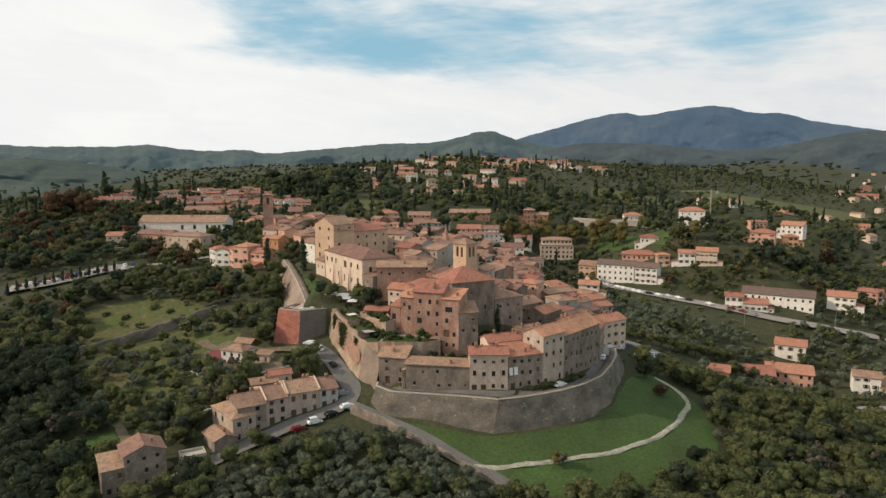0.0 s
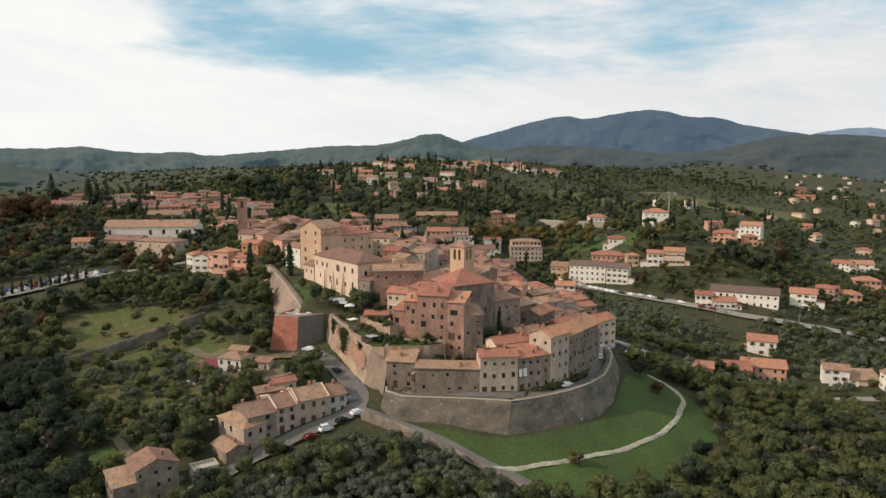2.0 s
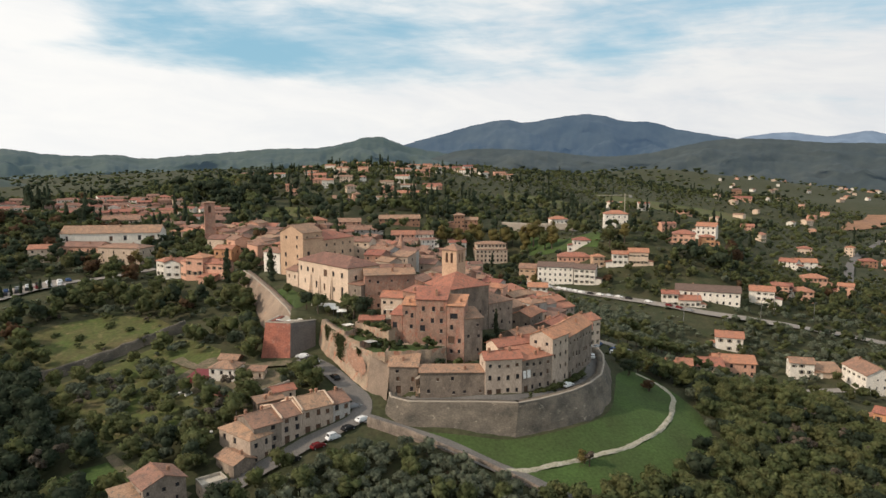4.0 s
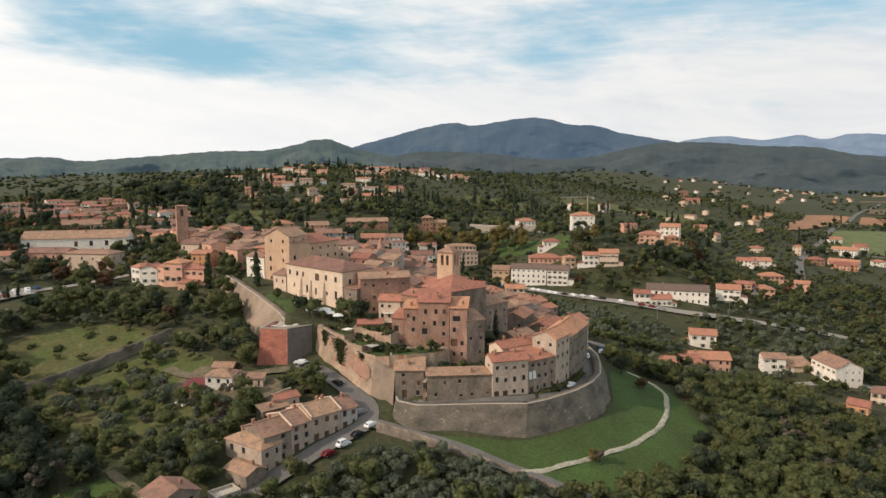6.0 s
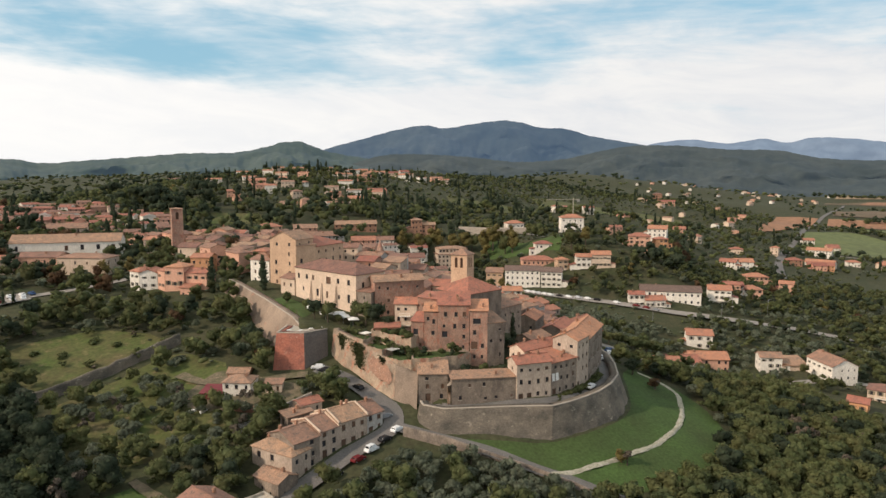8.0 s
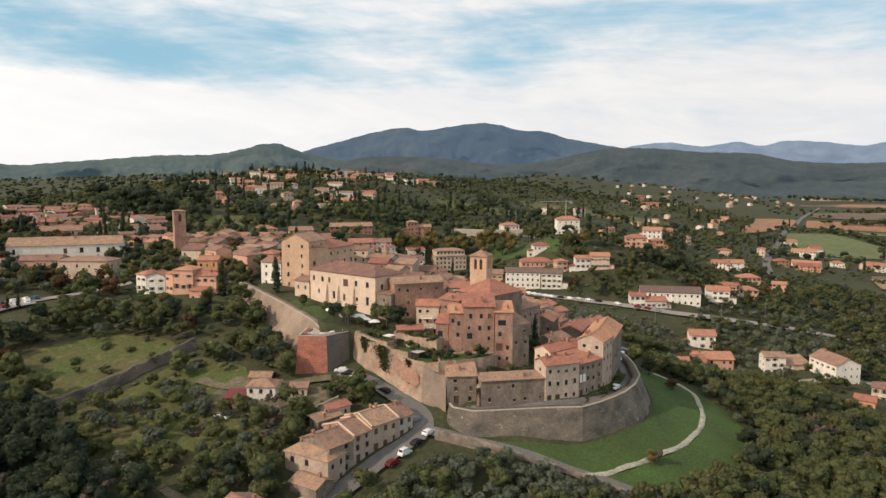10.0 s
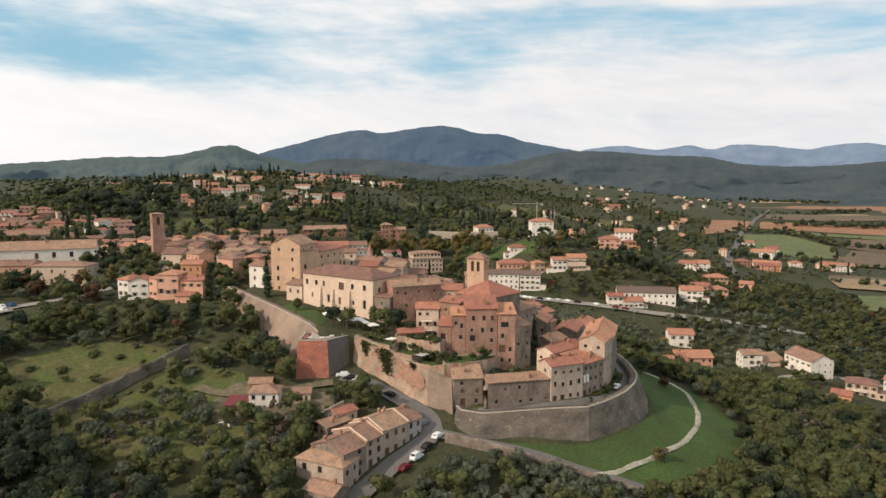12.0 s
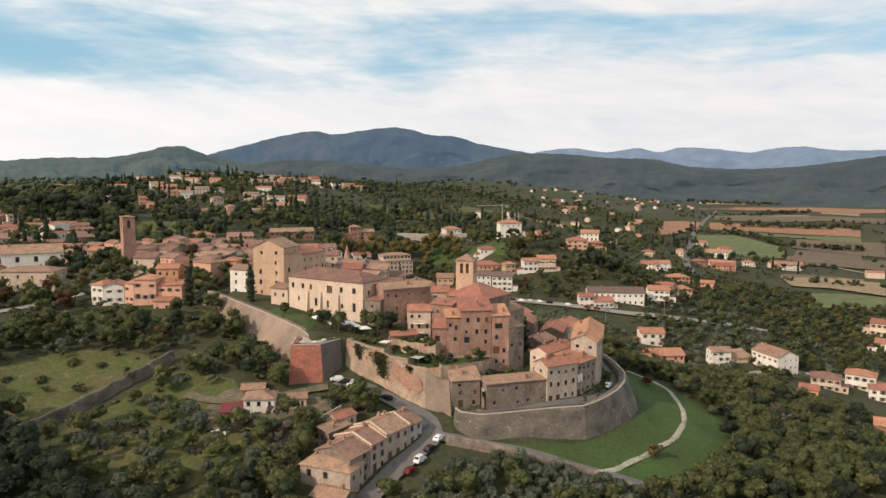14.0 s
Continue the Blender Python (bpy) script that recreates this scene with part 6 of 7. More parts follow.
KINDS = {
    "olive": (OLIVE, dict(R=1.5, H=0.9, zc=2.6, r=1.0)),
    "broad": (GREEN, dict(R=2.1, H=1.9, zc=4.2, r=1.45)),
    "mixed": (MIXED, dict(R=2.0, H=1.8, zc=4.0, r=1.4)),
    "gold": (GOLD, dict(R=1.5, H=2.4, zc=4.4, r=1.3)),
    "rust": (RUST, dict(R=2.2, H=1.8, zc=4.2, r=1.5)),
    "dark": (DARK, dict(R=2.0, H=2.0, zc=4.6, r=1.5)),
    "pine": (DARK, dict(R=2.8, H=1.0, zc=7.2, r=1.5, shape="umbrella")),
    "cypress": (DARK, dict(R=1.15, H=5.6, zc=5.8, r=1.0, shape="column")),
    "shrub": (GREEN, dict(R=1.1, H=0.6, zc=0.9, r=0.85)),
    "bare": (BARE, dict(R=1.9, H=1.9, zc=4.0, r=0.5)),
    "pale": (PALE, dict(R=2.0, H=1.9, zc=4.0, r=1.4)),
}
LEVEL = {"near": (8, 1, 350, 0.32), "mid": (6, 1, 60, 0.5), "far": (3, 1, 16, 0.75), "low": (2, 1, 0, 0.75)}
TEMPLATES = {}
for k_i, (kind, (mat, kw)) in enumerate(KINDS.items()):
    for lv, (n, sub, sp, sz) in LEVEL.items():
        kk = dict(kw)
        if lv != "near":
            kk["r"] *= 0.84 if lv == "mid" else 1.1
        else:
            kk["r"] *= 0.86
        if kind == "cypress":
            n = {"near": 9, "mid": 6, "far": 4, "low": 4}[lv]
        if kind == "bare":
            sp *= 2
        TEMPLATES[kind, lv] = [crown(k_i * 100 + s, n, kk["R"], kk["H"], kk["zc"], kk["r"], sub, sp, sz, shape=kk.get("shape", "round")) for s in range(5)]

LABELS = {"olive": "grey-green olive tree on the slope", "broad": "leafy green tree on the slope", "mixed": "green tree turning yellow in autumn", "gold": "tree with golden autumn leaves", "rust": "tree with rust-coloured autumn leaves",
          "dark": "dark evergreen tree on the slope", "pine": "dark umbrella pine tree", "cypress": "tall dark narrow cypress tree", "shrub": "rounded green shrub on grass", "bare": "bare grey-brown leafless tree", "pale": "light green leafy tree on the slope"}
TREES = {}


def tree(kind, x, y, s=1.0, z=None, turn=None, tall=1.0):
    """One tree with its trunk, at x, y on the ground."""
    v = int(abs(x * 7 + y * 3)) % 3
    z = top(x, y) if z is None else z
    turn = (x * 53 + y * 31) % 360 if turn is None else turn
    m = pose(x, y, z, 0, 0, turn)
    if (kind, v) not in TREES:
        ob = thing("tree" if kind != "shrub" else "shrub", m, LABELS[kind], "shrub" if kind == "shrub" else "tree", kind + " trees")
        vv, ff = TEMPLATES[kind, "near"][v]
        part("crown", mesh_of("crown", vv, ff, KINDS[kind][0], True), ob)
        part("trunk", trunk(*((2.2, 0.16, v) if kind == "olive" else (0.5, 0.1, v) if kind == "shrub" else (1.5, 0.2, v, 0) if kind == "cypress" else (6.4, 0.22, v, 4, 1.8) if kind == "pine" else (3.0, 0.2, v))), ob)
        TREES[kind, v] = ob
    else:
        ob = copy_thing(TREES[kind, v], m)
    ob.scale = (s, s, s * tall)
    return ob


def wood(name, places, level, label):
    """Many trees of one kind of foliage in one object."""
    by = {}
    for k, (kind, x, y, z, s, tall) in enumerate(places):
        by.setdefault(kind, {}).setdefault(k % 5, []).append((x, y, z, s, (x * 37 + y * 91) % 6.283, tall))
    for kind, groups in by.items():
        VV, FF, base = [], [], 0
        for v, rows in groups.items():
            tv, tf = TEMPLATES[kind, level][v]
            r = np.array(rows)
            c, s = np.cos(r[:, 4])[:, None], np.sin(r[:, 4])[:, None]
            sc = r[:, 3:4]
            p = np.stack([(tv[None, :, 0] * c - tv[None, :, 1] * s) * sc + r[:, 0:1], (tv[None, :, 0] * s + tv[None, :, 1] * c) * sc + r[:, 1:2], tv[None, :, 2] * sc * r[:, 5:6] + r[:, 2:3]], -1)
            VV.append(p.reshape(-1, 3))
            FF.append((tf[None] + (np.arange(len(r)) * len(tv))[:, None, None]).reshape(-1, 3) + base)
            base += len(r) * len(tv)
        tagged(new(name, mesh_of(name, np.concatenate(VV), np.concatenate(FF), KINDS[kind][0], True)), label.format(LABELS[kind].split(" on ")[0].replace("tree", "trees", 1)), "trees", kind="stuff")


GROVE = [(-55, 160), (-45, 165.5), (-36.5, 171.5), (-27.5, 178), (-20, 176.4), (-10, 170.6), (2, 162.6), (13, 154), (24, 144.6), (30, 130), (-60, 130)]
RIGHT_OLIVES = [(64, 236), (82, 258), (100, 246), (115, 243), (150, 256), (200, 262), (250, 300), (255, 335), (200, 335), (162, 345), (120, 366), (100, 380), (75, 350), (56, 300)]
LEFT_OLIVES = [(-60, 200), (-66, 213), (-80, 222), (-90, 246), (-112, 232), (-124, 222), (-120, 208), (-102, 186), (-90, 186), (-72, 188)]
RIGHT_WOOD = [(27, 150), (30, 163), (46, 171), (62, 182), (76, 194), (84, 206), (85, 220), (96, 236), (125, 240), (170, 246), (190, 215), (260, 180), (200, 120), (40, 115)]
OPEN = [[(148, 448), (190, 436), (192, 464), (160, 474)], [(-215, 262), (-182, 268), (-146, 286), (-130, 306), (-136, 322), (-150, 324), (-205, 304)], [(86, 374), (120, 338), (160, 310), (178, 334), (140, 368), (104, 402)], [(16, 166), (20, 160), (40, 159), (60, 167), (77, 182), (86, 204), (86, 222), (76, 230), (60, 236)], [(-250, 385), (-205, 385), (-205, 412), (-250, 415)], [(58, 236), (75, 241), (100, 230), (114, 228), (114, 240), (86, 254), (68, 258)], [(60, 250), (66, 272), (90, 268), (106, 276), (128, 296), (134, 286), (112, 262), (92, 250), (76, 252)],
        [(-133, 220), (-112, 228), (-96, 239), (-83, 250), (-85, 258), (-104, 247), (-131, 231)], [(-29, 186), (-20, 184), (-19, 196), (-26, 198)],
        [(-84, 243), (-70, 236), (-64, 222), (-78, 215), (-88, 228)], [(-60, 200), (-47, 203), (-40, 215), (-52, 222), (-62, 214)], [(-44, 186), (-36, 190), (-40, 200), (-52, 198), (-62, 190)],
        [(90, 385), (125, 380), (130, 362), (116, 372)], [(-118, 298), (-118, 318), (-84, 300), (-74, 288), (-90, 288)], [(-24, 192), (-12, 170), (4, 168), (16, 165), (40, 172), (66, 195), (72, 230), (60, 236), (40, 200)], [(-73, 297), (-64, 262), (-58.5, 238), (-60, 221), (-50, 216), (-42, 216), (-28, 194), (-16, 200), (-40, 240), (-64, 300)], [(-58, 172), (-54, 166.5), (-44, 172.5), (-32, 180.5), (-25, 184.5), (-27, 190), (-44, 182)], [(54, 236), (60, 260), (74, 262), (80, 244), (66, 232)], [(-60, 162), (-45, 171), (-36, 177.5), (-27.5, 184), (-17, 178), (-8, 171.5), (4, 163.5), (16, 154.5), (14, 147), (2, 157.5), (-10, 165.5), (-20, 172), (-27.5, 177), (-36.5, 171.5), (-45, 165.5), (-55, 158)], [(-84, 168), (-62, 172), (-60, 160), (-82, 150)], [(-68, 170), (-60, 182), (-56, 176), (-62, 166)]]


def scatter(x0, x1, y0, y1, step, seed, keep, clearings=True):
    rng = np.random.default_rng(seed)
    gx, gy = np.meshgrid(np.arange(x0, x1, step), np.arange(y0, y1, step))
    x, y = gx.ravel() + rng.uniform(-0.5, 0.5, gx.size) * step, gy.ravel() + rng.uniform(-0.5, 0.5, gx.size) * step
    ok = keep(x, y, rng) & ~inside(WALLED, x, y)
    for poly in CLEAR + (OPEN if clearings else []):
        ok &= ~inside(poly, x, y)
    x, y = x[ok], y[ok]
    ok = np.ones(len(x), bool)
    for cx, cy, cr in FOOTPRINTS:
        ok &= np.hypot(x - cx, y - cy) > cr + min(1.2, step * 0.2)
    x, y = x[ok], y[ok]
    ok = np.ones(len(x), bool)
    for c, hw in ROADS:
        lo, hi = c.min(0) - 20, c.max(0) + 20
        near = np.where((x > lo[0]) & (x < hi[0]) & (y > lo[1]) & (y < hi[1]))[0]
        if len(near):
            ok[near] &= np.min(np.hypot(x[near, None] - c[None, :, 0], y[near, None] - c[None, :, 1]), 1) > hw + 1.0
    return x[ok], y[ok], rng


def patchy(x, y, s, seed=0.0):
    return np.sin(x / s + 1.7 * np.sin(y / (s * 1.3) + seed)) * np.sin(y / (s * 0.9) + 1.3 * np.sin(x / (s * 1.2) + seed * 2))


def choose(x, y, rng):
    u, q = rng.random(), float(patchy(x, y, 26.0, 1.0))
    if inside(GROVE, x, y):
        return ("olive" if u < 0.72 else "broad"), rng.uniform(0.95, 1.3) * (1.0 if u < 0.72 else 0.65), 1.0
    if inside(RIGHT_OLIVES, x, y):
        return ("olive" if u < 0.86 else "broad"), rng.uniform(0.95, 1.35), 1.0
    if inside(LEFT_OLIVES, x, y):
        return ("olive" if u < 0.62 else "shrub" if u < 0.75 else "pale" if u < 0.85 else "broad" if u < 0.95 else "bare"), rng.uniform(0.65, 1.15), 1.0
    if inside(RIGHT_WOOD, x, y):
        patch = float(patchy(x, y, 6.5, 2.0))
        if patch > 0.42 and u < 0.75:
            return ("pale" if u < 0.5 else "mixed"), rng.uniform(0.8, 1.3), 1.0
        if patch < -0.45 and u < 0.7:
            return ("dark" if u < 0.4 else "broad" if u < 0.6 else "bare"), rng.uniform(0.8, 1.3), 1.0
        u = rng.random()
        return ("broad" if u < 0.42 else "mixed" if u < 0.82 else "dark" if u < 0.86 else "olive" if u < 0.93 else "bare" if u < 0.97 else "mixed"), rng.uniform(0.7, 1.3), 1.0
    # mostly dark trees, their colour also standing in for the hollow's shade
    if x < -95 and y < 225:
        return ("dark" if u < 0.8 else "bare" if u < 0.87 else "broad" if u < 0.96 else "mixed"), rng.uniform(1.0, 1.5), 1.0
    if x < -110 and 300 < y < 440 and u < 0.3:
        return ("rust" if u < 0.12 else "dark"), rng.uniform(0.9, 1.3), 1.0
    if 60 < x < 330 and 505 < y < 690:
        return ("dark" if u < 0.38 else "broad" if u < 0.68 else "cypress" if u < 0.8 else "mixed" if u < 0.9 else "pale"), rng.uniform(0.8, 1.3), 1.0
    if x > 110 and y > 420 and q < 0.5:
        return ("olive" if u < 0.5 else "broad" if u < 0.84 else "mixed" if u < 0.93 else "dark"), rng.uniform(0.6, 1.0), 1.0
    if -170 < x < 60 and 500 < y < 640:
        return ("dark" if u < 0.42 else "cypress" if u < 0.54 else "broad" if u < 0.84 else "mixed"), rng.uniform(1.1, 1.7), 1.0
    if y > 430 and q > 0.15:
        return ("dark" if u < 0.34 else "cypress" if u < 0.44 else "pine" if u < 0.5 else "broad" if u < 0.78 else "olive" if u < 0.92 else "mixed"), rng.uniform(0.9, 1.4), 1.0
    return ("broad" if u < 0.36 else "pale" if u < 0.46 else "olive" if u < 0.62 else "mixed" if u < 0.86 else "dark" if u < 0.98 else "rust" if u < 0.99 else "gold"), rng.uniform(0.8, 1.35), 1.0


def dense(x, y, rng):
    """How likely a place carries a tree."""
    p = np.full(x.shape, 0.9)
    p = np.where(inside(GROVE, x, y), 0.95, p)
    p = np.where(inside(RIGHT_WOOD, x, y), 0.97, p)
    p = np.where(inside(LEFT_OLIVES, x, y), 0.9, p)
    p = np.where((x < -95) & (y < 225), 0.9, p)
    p = np.where((x < -60) & (x > -100) & (y > 255) & (y < 300), 0.9, p)
    return rng.random(x.shape) < p


x, y, rng = scatter(-175, 150, 138, 236, 4.2, 21, dense)
near_list = []
for a, b in zip(x, y):
    kind, s, tall = choose(a, b, rng)
    if not inside(GROVE, a, b):
        near_list.append((kind, a, b, ground(a, b) - 0.1, s, tall))
# olive grove planted in rows below the street
for i in range(-14, 15):
    for j in range(-12, 13):
        a, b = -18 + i * 4.1 * 0.86 - j * 3.9 * 0.51 + rng.normal(0, 0.35), 158 + i * 4.1 * 0.51 + j * 3.9 * 0.86 + rng.normal(0, 0.35)
        if inside(GROVE, a, b) and rng.random() < 0.96:
            near_list.insert(0, ("olive" if rng.random() < 0.8 else "broad", a, b, ground(a, b) - 0.1, rng.uniform(0.9, 1.2), rng.uniform(0.85, 1.05)))
# the stretch beside the street and the lane: single trees
singles = [p for p in near_list if (-62 < p[1] < 34 and p[2] < 184) or (-90 < p[1] < -55 and p[2] > 188)][:45]
chosen = {id(p) for p in singles}
for kind, a, b, z, s, tall in singles:
    tree(kind, a, b, s, z)
# low brush over the slopes round the town and on the far hills
bx_, by_, brng = scatter(-330, 420, 236, 480, 6.4, 28, lambda x, y, r: r.random(x.shape) < 0.8, False)
brush = [(("shrub", "olive", "broad")[int(brng.integers(3))], a, b, ground(a, b) - 0.4, brng.uniform(0.5, 1.0), brng.uniform(0.4, 0.7)) for a, b in zip(bx_, by_)]
bx_, by_, brng = scatter(-600, 900, 480, 1300, 14.5, 29, lambda x, y, r: (np.abs(x) < 150 + y * 0.8) & (x < 420 + (y - 530) * 1.11) & (r.random(x.shape) < 0.75))
brush += [(("shrub", "olive", "broad")[int(brng.integers(3))], a, b, ground(a, b) - 0.4, brng.uniform(0.9, 1.6), brng.uniform(0.35, 0.6)) for a, b in zip(bx_, by_)]
wood("brush", brush, "low", "{} in low brush on the slopes")
# low scrub between the trees
ux, uy, urng = scatter(-160, 140, 140, 290, 5.6, 27, lambda x, y, r: r.random(x.shape) < 0.7)
scrub = [(("shrub", "shrub", "olive", "broad")[int(urng.integers(4))], a, b, ground(a, b) - 0.2, urng.uniform(0.5, 1.0), urng.uniform(0.5, 0.8)) for a, b in zip(ux, uy)]
scrub += [("shrub", a, b, ground(a, b) - 0.1, 0.7 + 0.5 * math.sin(a * 7) ** 2, 0.7) for a, b in ((-133, 262), (-124, 258), (-116, 266), (-108, 262), (-138, 256), (-101, 257))]
for k in range(60):
    a, b = urng.uniform(-150, -90), urng.uniform(236, 280)
    if patchy(a, b, 7.0, 3.0) > 0.1:
        scrub.append((("shrub", "olive", "broad", "mixed", "bare")[int(urng.integers(5))], a, b, ground(a, b) - 0.3, urng.uniform(0.2, 0.75), urng.uniform(0.6, 1.0)))
wood("scrub", scrub, "mid", "{} in low scrub below the walls")
wood("near_trees", [p for p in near_list if id(p) not in chosen], "near", "{} on the hillside below the town")

x, y, rng = scatter(-330, 420, 236, 470, 5.6, 22, lambda x, y, r: r.random(x.shape) < np.where(inside(RIGHT_OLIVES, x, y), 0.92, 0.62 + 0.3 * (patchy(x, y, 31.0) > -0.2)))
places = []
for a, b in zip(x, y):
    kind, s, tall = choose(a, b, rng)
    places.append((kind, a, b, ground(a, b) - 0.1, s * (0.9 if a > 50 else 1.1), tall))
wood("mid_trees", places, "mid", "{} round the town")

x, y, rng = scatter(-620, 900, 470, 1350, 10.4, 23, lambda x, y, r: (np.abs(x) < 150 + y * 0.9) & (r.random(x.shape) < np.where(x > 405 + (y - 530) * 1.11, np.where(x > 560 + (y - 530) * 1.11, 0.24, 0.6), 0.50 + 0.34 * (patchy(x, y, 55.0) > -0.05))))
places = []
for a, b in zip(x, y):
    kind, s, tall = choose(a, b, rng)
    places.append((kind, a, b, ground(a, b) - 0.2, s * 1.15, tall))
wood("far_trees", places, "far", "{} on the far hillsides")

x, y, rng = scatter(-2000, 3400, 1350, 3600, 44.0, 24, lambda x, y, r: (np.abs(x) < y * 0.95) & (r.random(x.shape) < np.where(x > 700 + (y - 1350) * 0.5, 0.34, 0.7)))
places = []
for a, b in zip(x, y):
    places.append(("broad" if rng.random() < 0.6 else "dark", a, b, ground(a, b) - 1.0, rng.uniform(2.4, 4.0), 0.55))
wood("distant_trees", places, "low", "{} in the far distance")
x, y, rng = scatter(330, 1500, 200, 1350, 26.0, 25, lambda x, y, r: (x > 405 + (y - 530) * 1.0) & (patchy(x + y * 0.6, y * 0.3, 70.0, 2.0) > 0.4))
wood("hedge_trees", [("dark" if rng.random() < 0.5 else "broad", a, b, ground(a, b) - 0.3, rng.uniform(0.9, 1.6), 0.8) for a, b in zip(x, y)], "far", "{} in hedgerows between the valley fields")

# hedgerows and copses between the valley fields
hrow, hrng = [], np.random.default_rng(41)
for line, n, sz in (([(994, 973), (1062, 907), (1112, 841)], 60, 1.9), ([(1143, 849), (1153, 808)], 14, 1.9), ([(847, 845), (869, 812), (833, 731)], 45, 1.5), ([(837, 730), (864, 690), (886, 639)], 40, 1.6),
                    ([(1468, 1282), (1590, 1292), (1636, 1259)], 46, 2.2), ([(1761, 1820), (1922, 1766), (2131, 1723)], 60, 2.6), ([(2540, 2398), (2948, 2255)], 50, 3.4), ([(560, 560), (600, 540), (625, 500)], 26, 1.1), ([(480, 455), (510, 425), (540, 395)], 26, 1.0)):
    c = smooth_line(line, 2.0)
    for k in hrng.integers(0, len(c), n):
        a, b = c[k, 0] + hrng.normal(0, 4 * sz), c[k, 1] + hrng.normal(0, 4 * sz)
        hrow.append(("dark" if hrng.random() < 0.6 else "broad", a, b, ground(a, b) - 0.3, sz * hrng.uniform(0.7, 1.2), 0.8))
wood("field_hedges", hrow, "far", "{} in dark hedges between the fields")

# tall dark woods on the hill behind the town, and groups by the villas
tall, trng = [], np.random.default_rng(43)
for (ax, ay), (bx, by), deep, n, lo, hi, kinds in (((-178, 668), (-86, 612), 62, 64, 1.9, 2.6, ("dark", "dark", "pine", "dark", "broad")), ((-340, 655), (-222, 604), 26, 34, 1.7, 2.5, ("dark", "pine", "cypress", "dark")),
                                                   ((-66, 650), (-36, 574), 14, 12, 1.5, 2.2, ("dark", "dark", "broad")), ((-10, 634), (70, 574), 16, 20, 1.4, 2.1, ("dark", "cypress", "dark", "broad")), ((76, 566), (120, 655), 18, 16, 1.5, 2.2, ("dark", "cypress", "broad")),
                                                   ((120, 655), (236, 705), 22, 26, 1.4, 2.0, ("dark", "cypress", "dark", "broad")), ((178, 390), (212, 388), 12, 12, 1.4, 1.9, ("dark", "broad", "dark")), ((262, 440), (292, 505), 16, 16, 1.3, 1.9, ("dark", "rust", "broad", "bare"))):
    for k in range(n):
        u, v = trng.random(), trng.random()
        a, b = ax + (bx - ax) * u + trng.normal(0, 3), ay + (by - ay) * u + deep * v + trng.normal(0, 2)
        if free(a, b, 2.0):
            tall.append((kinds[int(trng.integers(len(kinds)))], a, b, ground(a, b) - 0.3, trng.uniform(lo, hi), trng.uniform(0.9, 1.2)))
wood("tall_trees", tall, "mid", "tall {} on the hill behind the town")

# ---- single trees with a place of their own ----
for kind, x, y, s, tall in (("cypress", -77.5, 297, 1.45, 0.85), ("cypress", -58.2, 279.5, 1.35, 0.85), ("cypress", 17.5, 213.5, 0.75, 1.25), ("cypress", -134.6, 420, 1.1, 1.2), ("cypress", -140.2, 335, 0.7, 0.8),
                            ("cypress", -33.0, 226.5, 0.45, 0.8), ("broad", 69.2, 223.2, 1.0, 0.9), ("dark", 67.8, 221.6, 0.95, 0.9), ("gold", 30, 166.6, 0.8, 0.75), ("bare", 31, 165.6, 0.9, 0.8), ("rust", 70.6, 211.5, 0.85, 0.75), ("bare", 71.5, 212.4, 0.9, 0.7), ("mixed", 75, 229, 0.8, 0.8), ("rust", 84, 229, 0.8, 0.8)):
    tree(kind, x, y, s, None, None, tall)
for x, y, s in ((-60.5, 236.5, 0.95), (-62.5, 243, 1.05), (-65, 251, 0.9)):
    tree("dark" if s > 0.9 else "broad", x, y, s)
for k in range(13):                                    # row of cypresses along the car park
    tree("cypress", -186 + k * 3.0, 285 + k * 1.75, 0.62, None, None, 0.75)
for k in range(4):
    tree("cypress", -189 + k * 5.2, 470 + (k % 2) * 4, 1.15, None, None, 1.0)
for x, y, s in ((46, 492, 1.3), (52, 494, 1.2), (59, 490, 1.25), (66, 493, 1.2), (87, 492, 1.25), (96, 489, 1.35), (101, 491, 1.2), (121, 488, 1.3), (130, 489, 1.0), (140, 470, 1.2), (70, 500, 1.4), (77, 499, 1.3), (109, 486, 1.35), (114, 481, 1.5), (118, 467, 1.2), (122, 463, 1.3), (147, 421, 1.2), (156, 418, 1.1)):
    tree("gold" if s != 1.2 else "mixed", x, y, s * 1.6, None, None, 1.1)
for x, y, s in ((-246, 424, 2.1), (-238, 420, 2.6), (-230, 424, 2.4), (-222, 418, 2.3), (-214, 414, 1.6), (-258, 420, 1.7)):
    tree("rust", x, y, s)
# gardens behind the curtain wall
for kind, x, y, s in (("broad", -27.6, 231, 0.95), ("broad", -29.5, 235.5, 0.8), ("dark", -24.5, 229, 0.9), ("broad", -39.5, 234.6, 0.85), ("dark", -43.5, 238.5, 0.8), ("mixed", -36, 233, 0.45), ("broad", -45.5, 247, 0.5),
                      ("broad", -51, 259, 0.55), ("dark", -22, 224.5, 0.5), ("broad", 24, 209, 0.6), ("dark", 20, 207.5, 0.55), ("dark", 14, 209, 0.6), ("broad", 32, 208, 0.5), ("dark", 36, 214, 0.5), ("broad", 2, 199, 0.55),
                      ("dark", -3, 200, 0.5), ("broad", -7, 203, 0.5), ("dark", 7, 197.5, 0.4), ("broad", 45, 240, 0.7), ("dark", 38, 256, 0.9)):
    tree(kind, x, y, s * 1.25)
grng = np.random.default_rng(31)
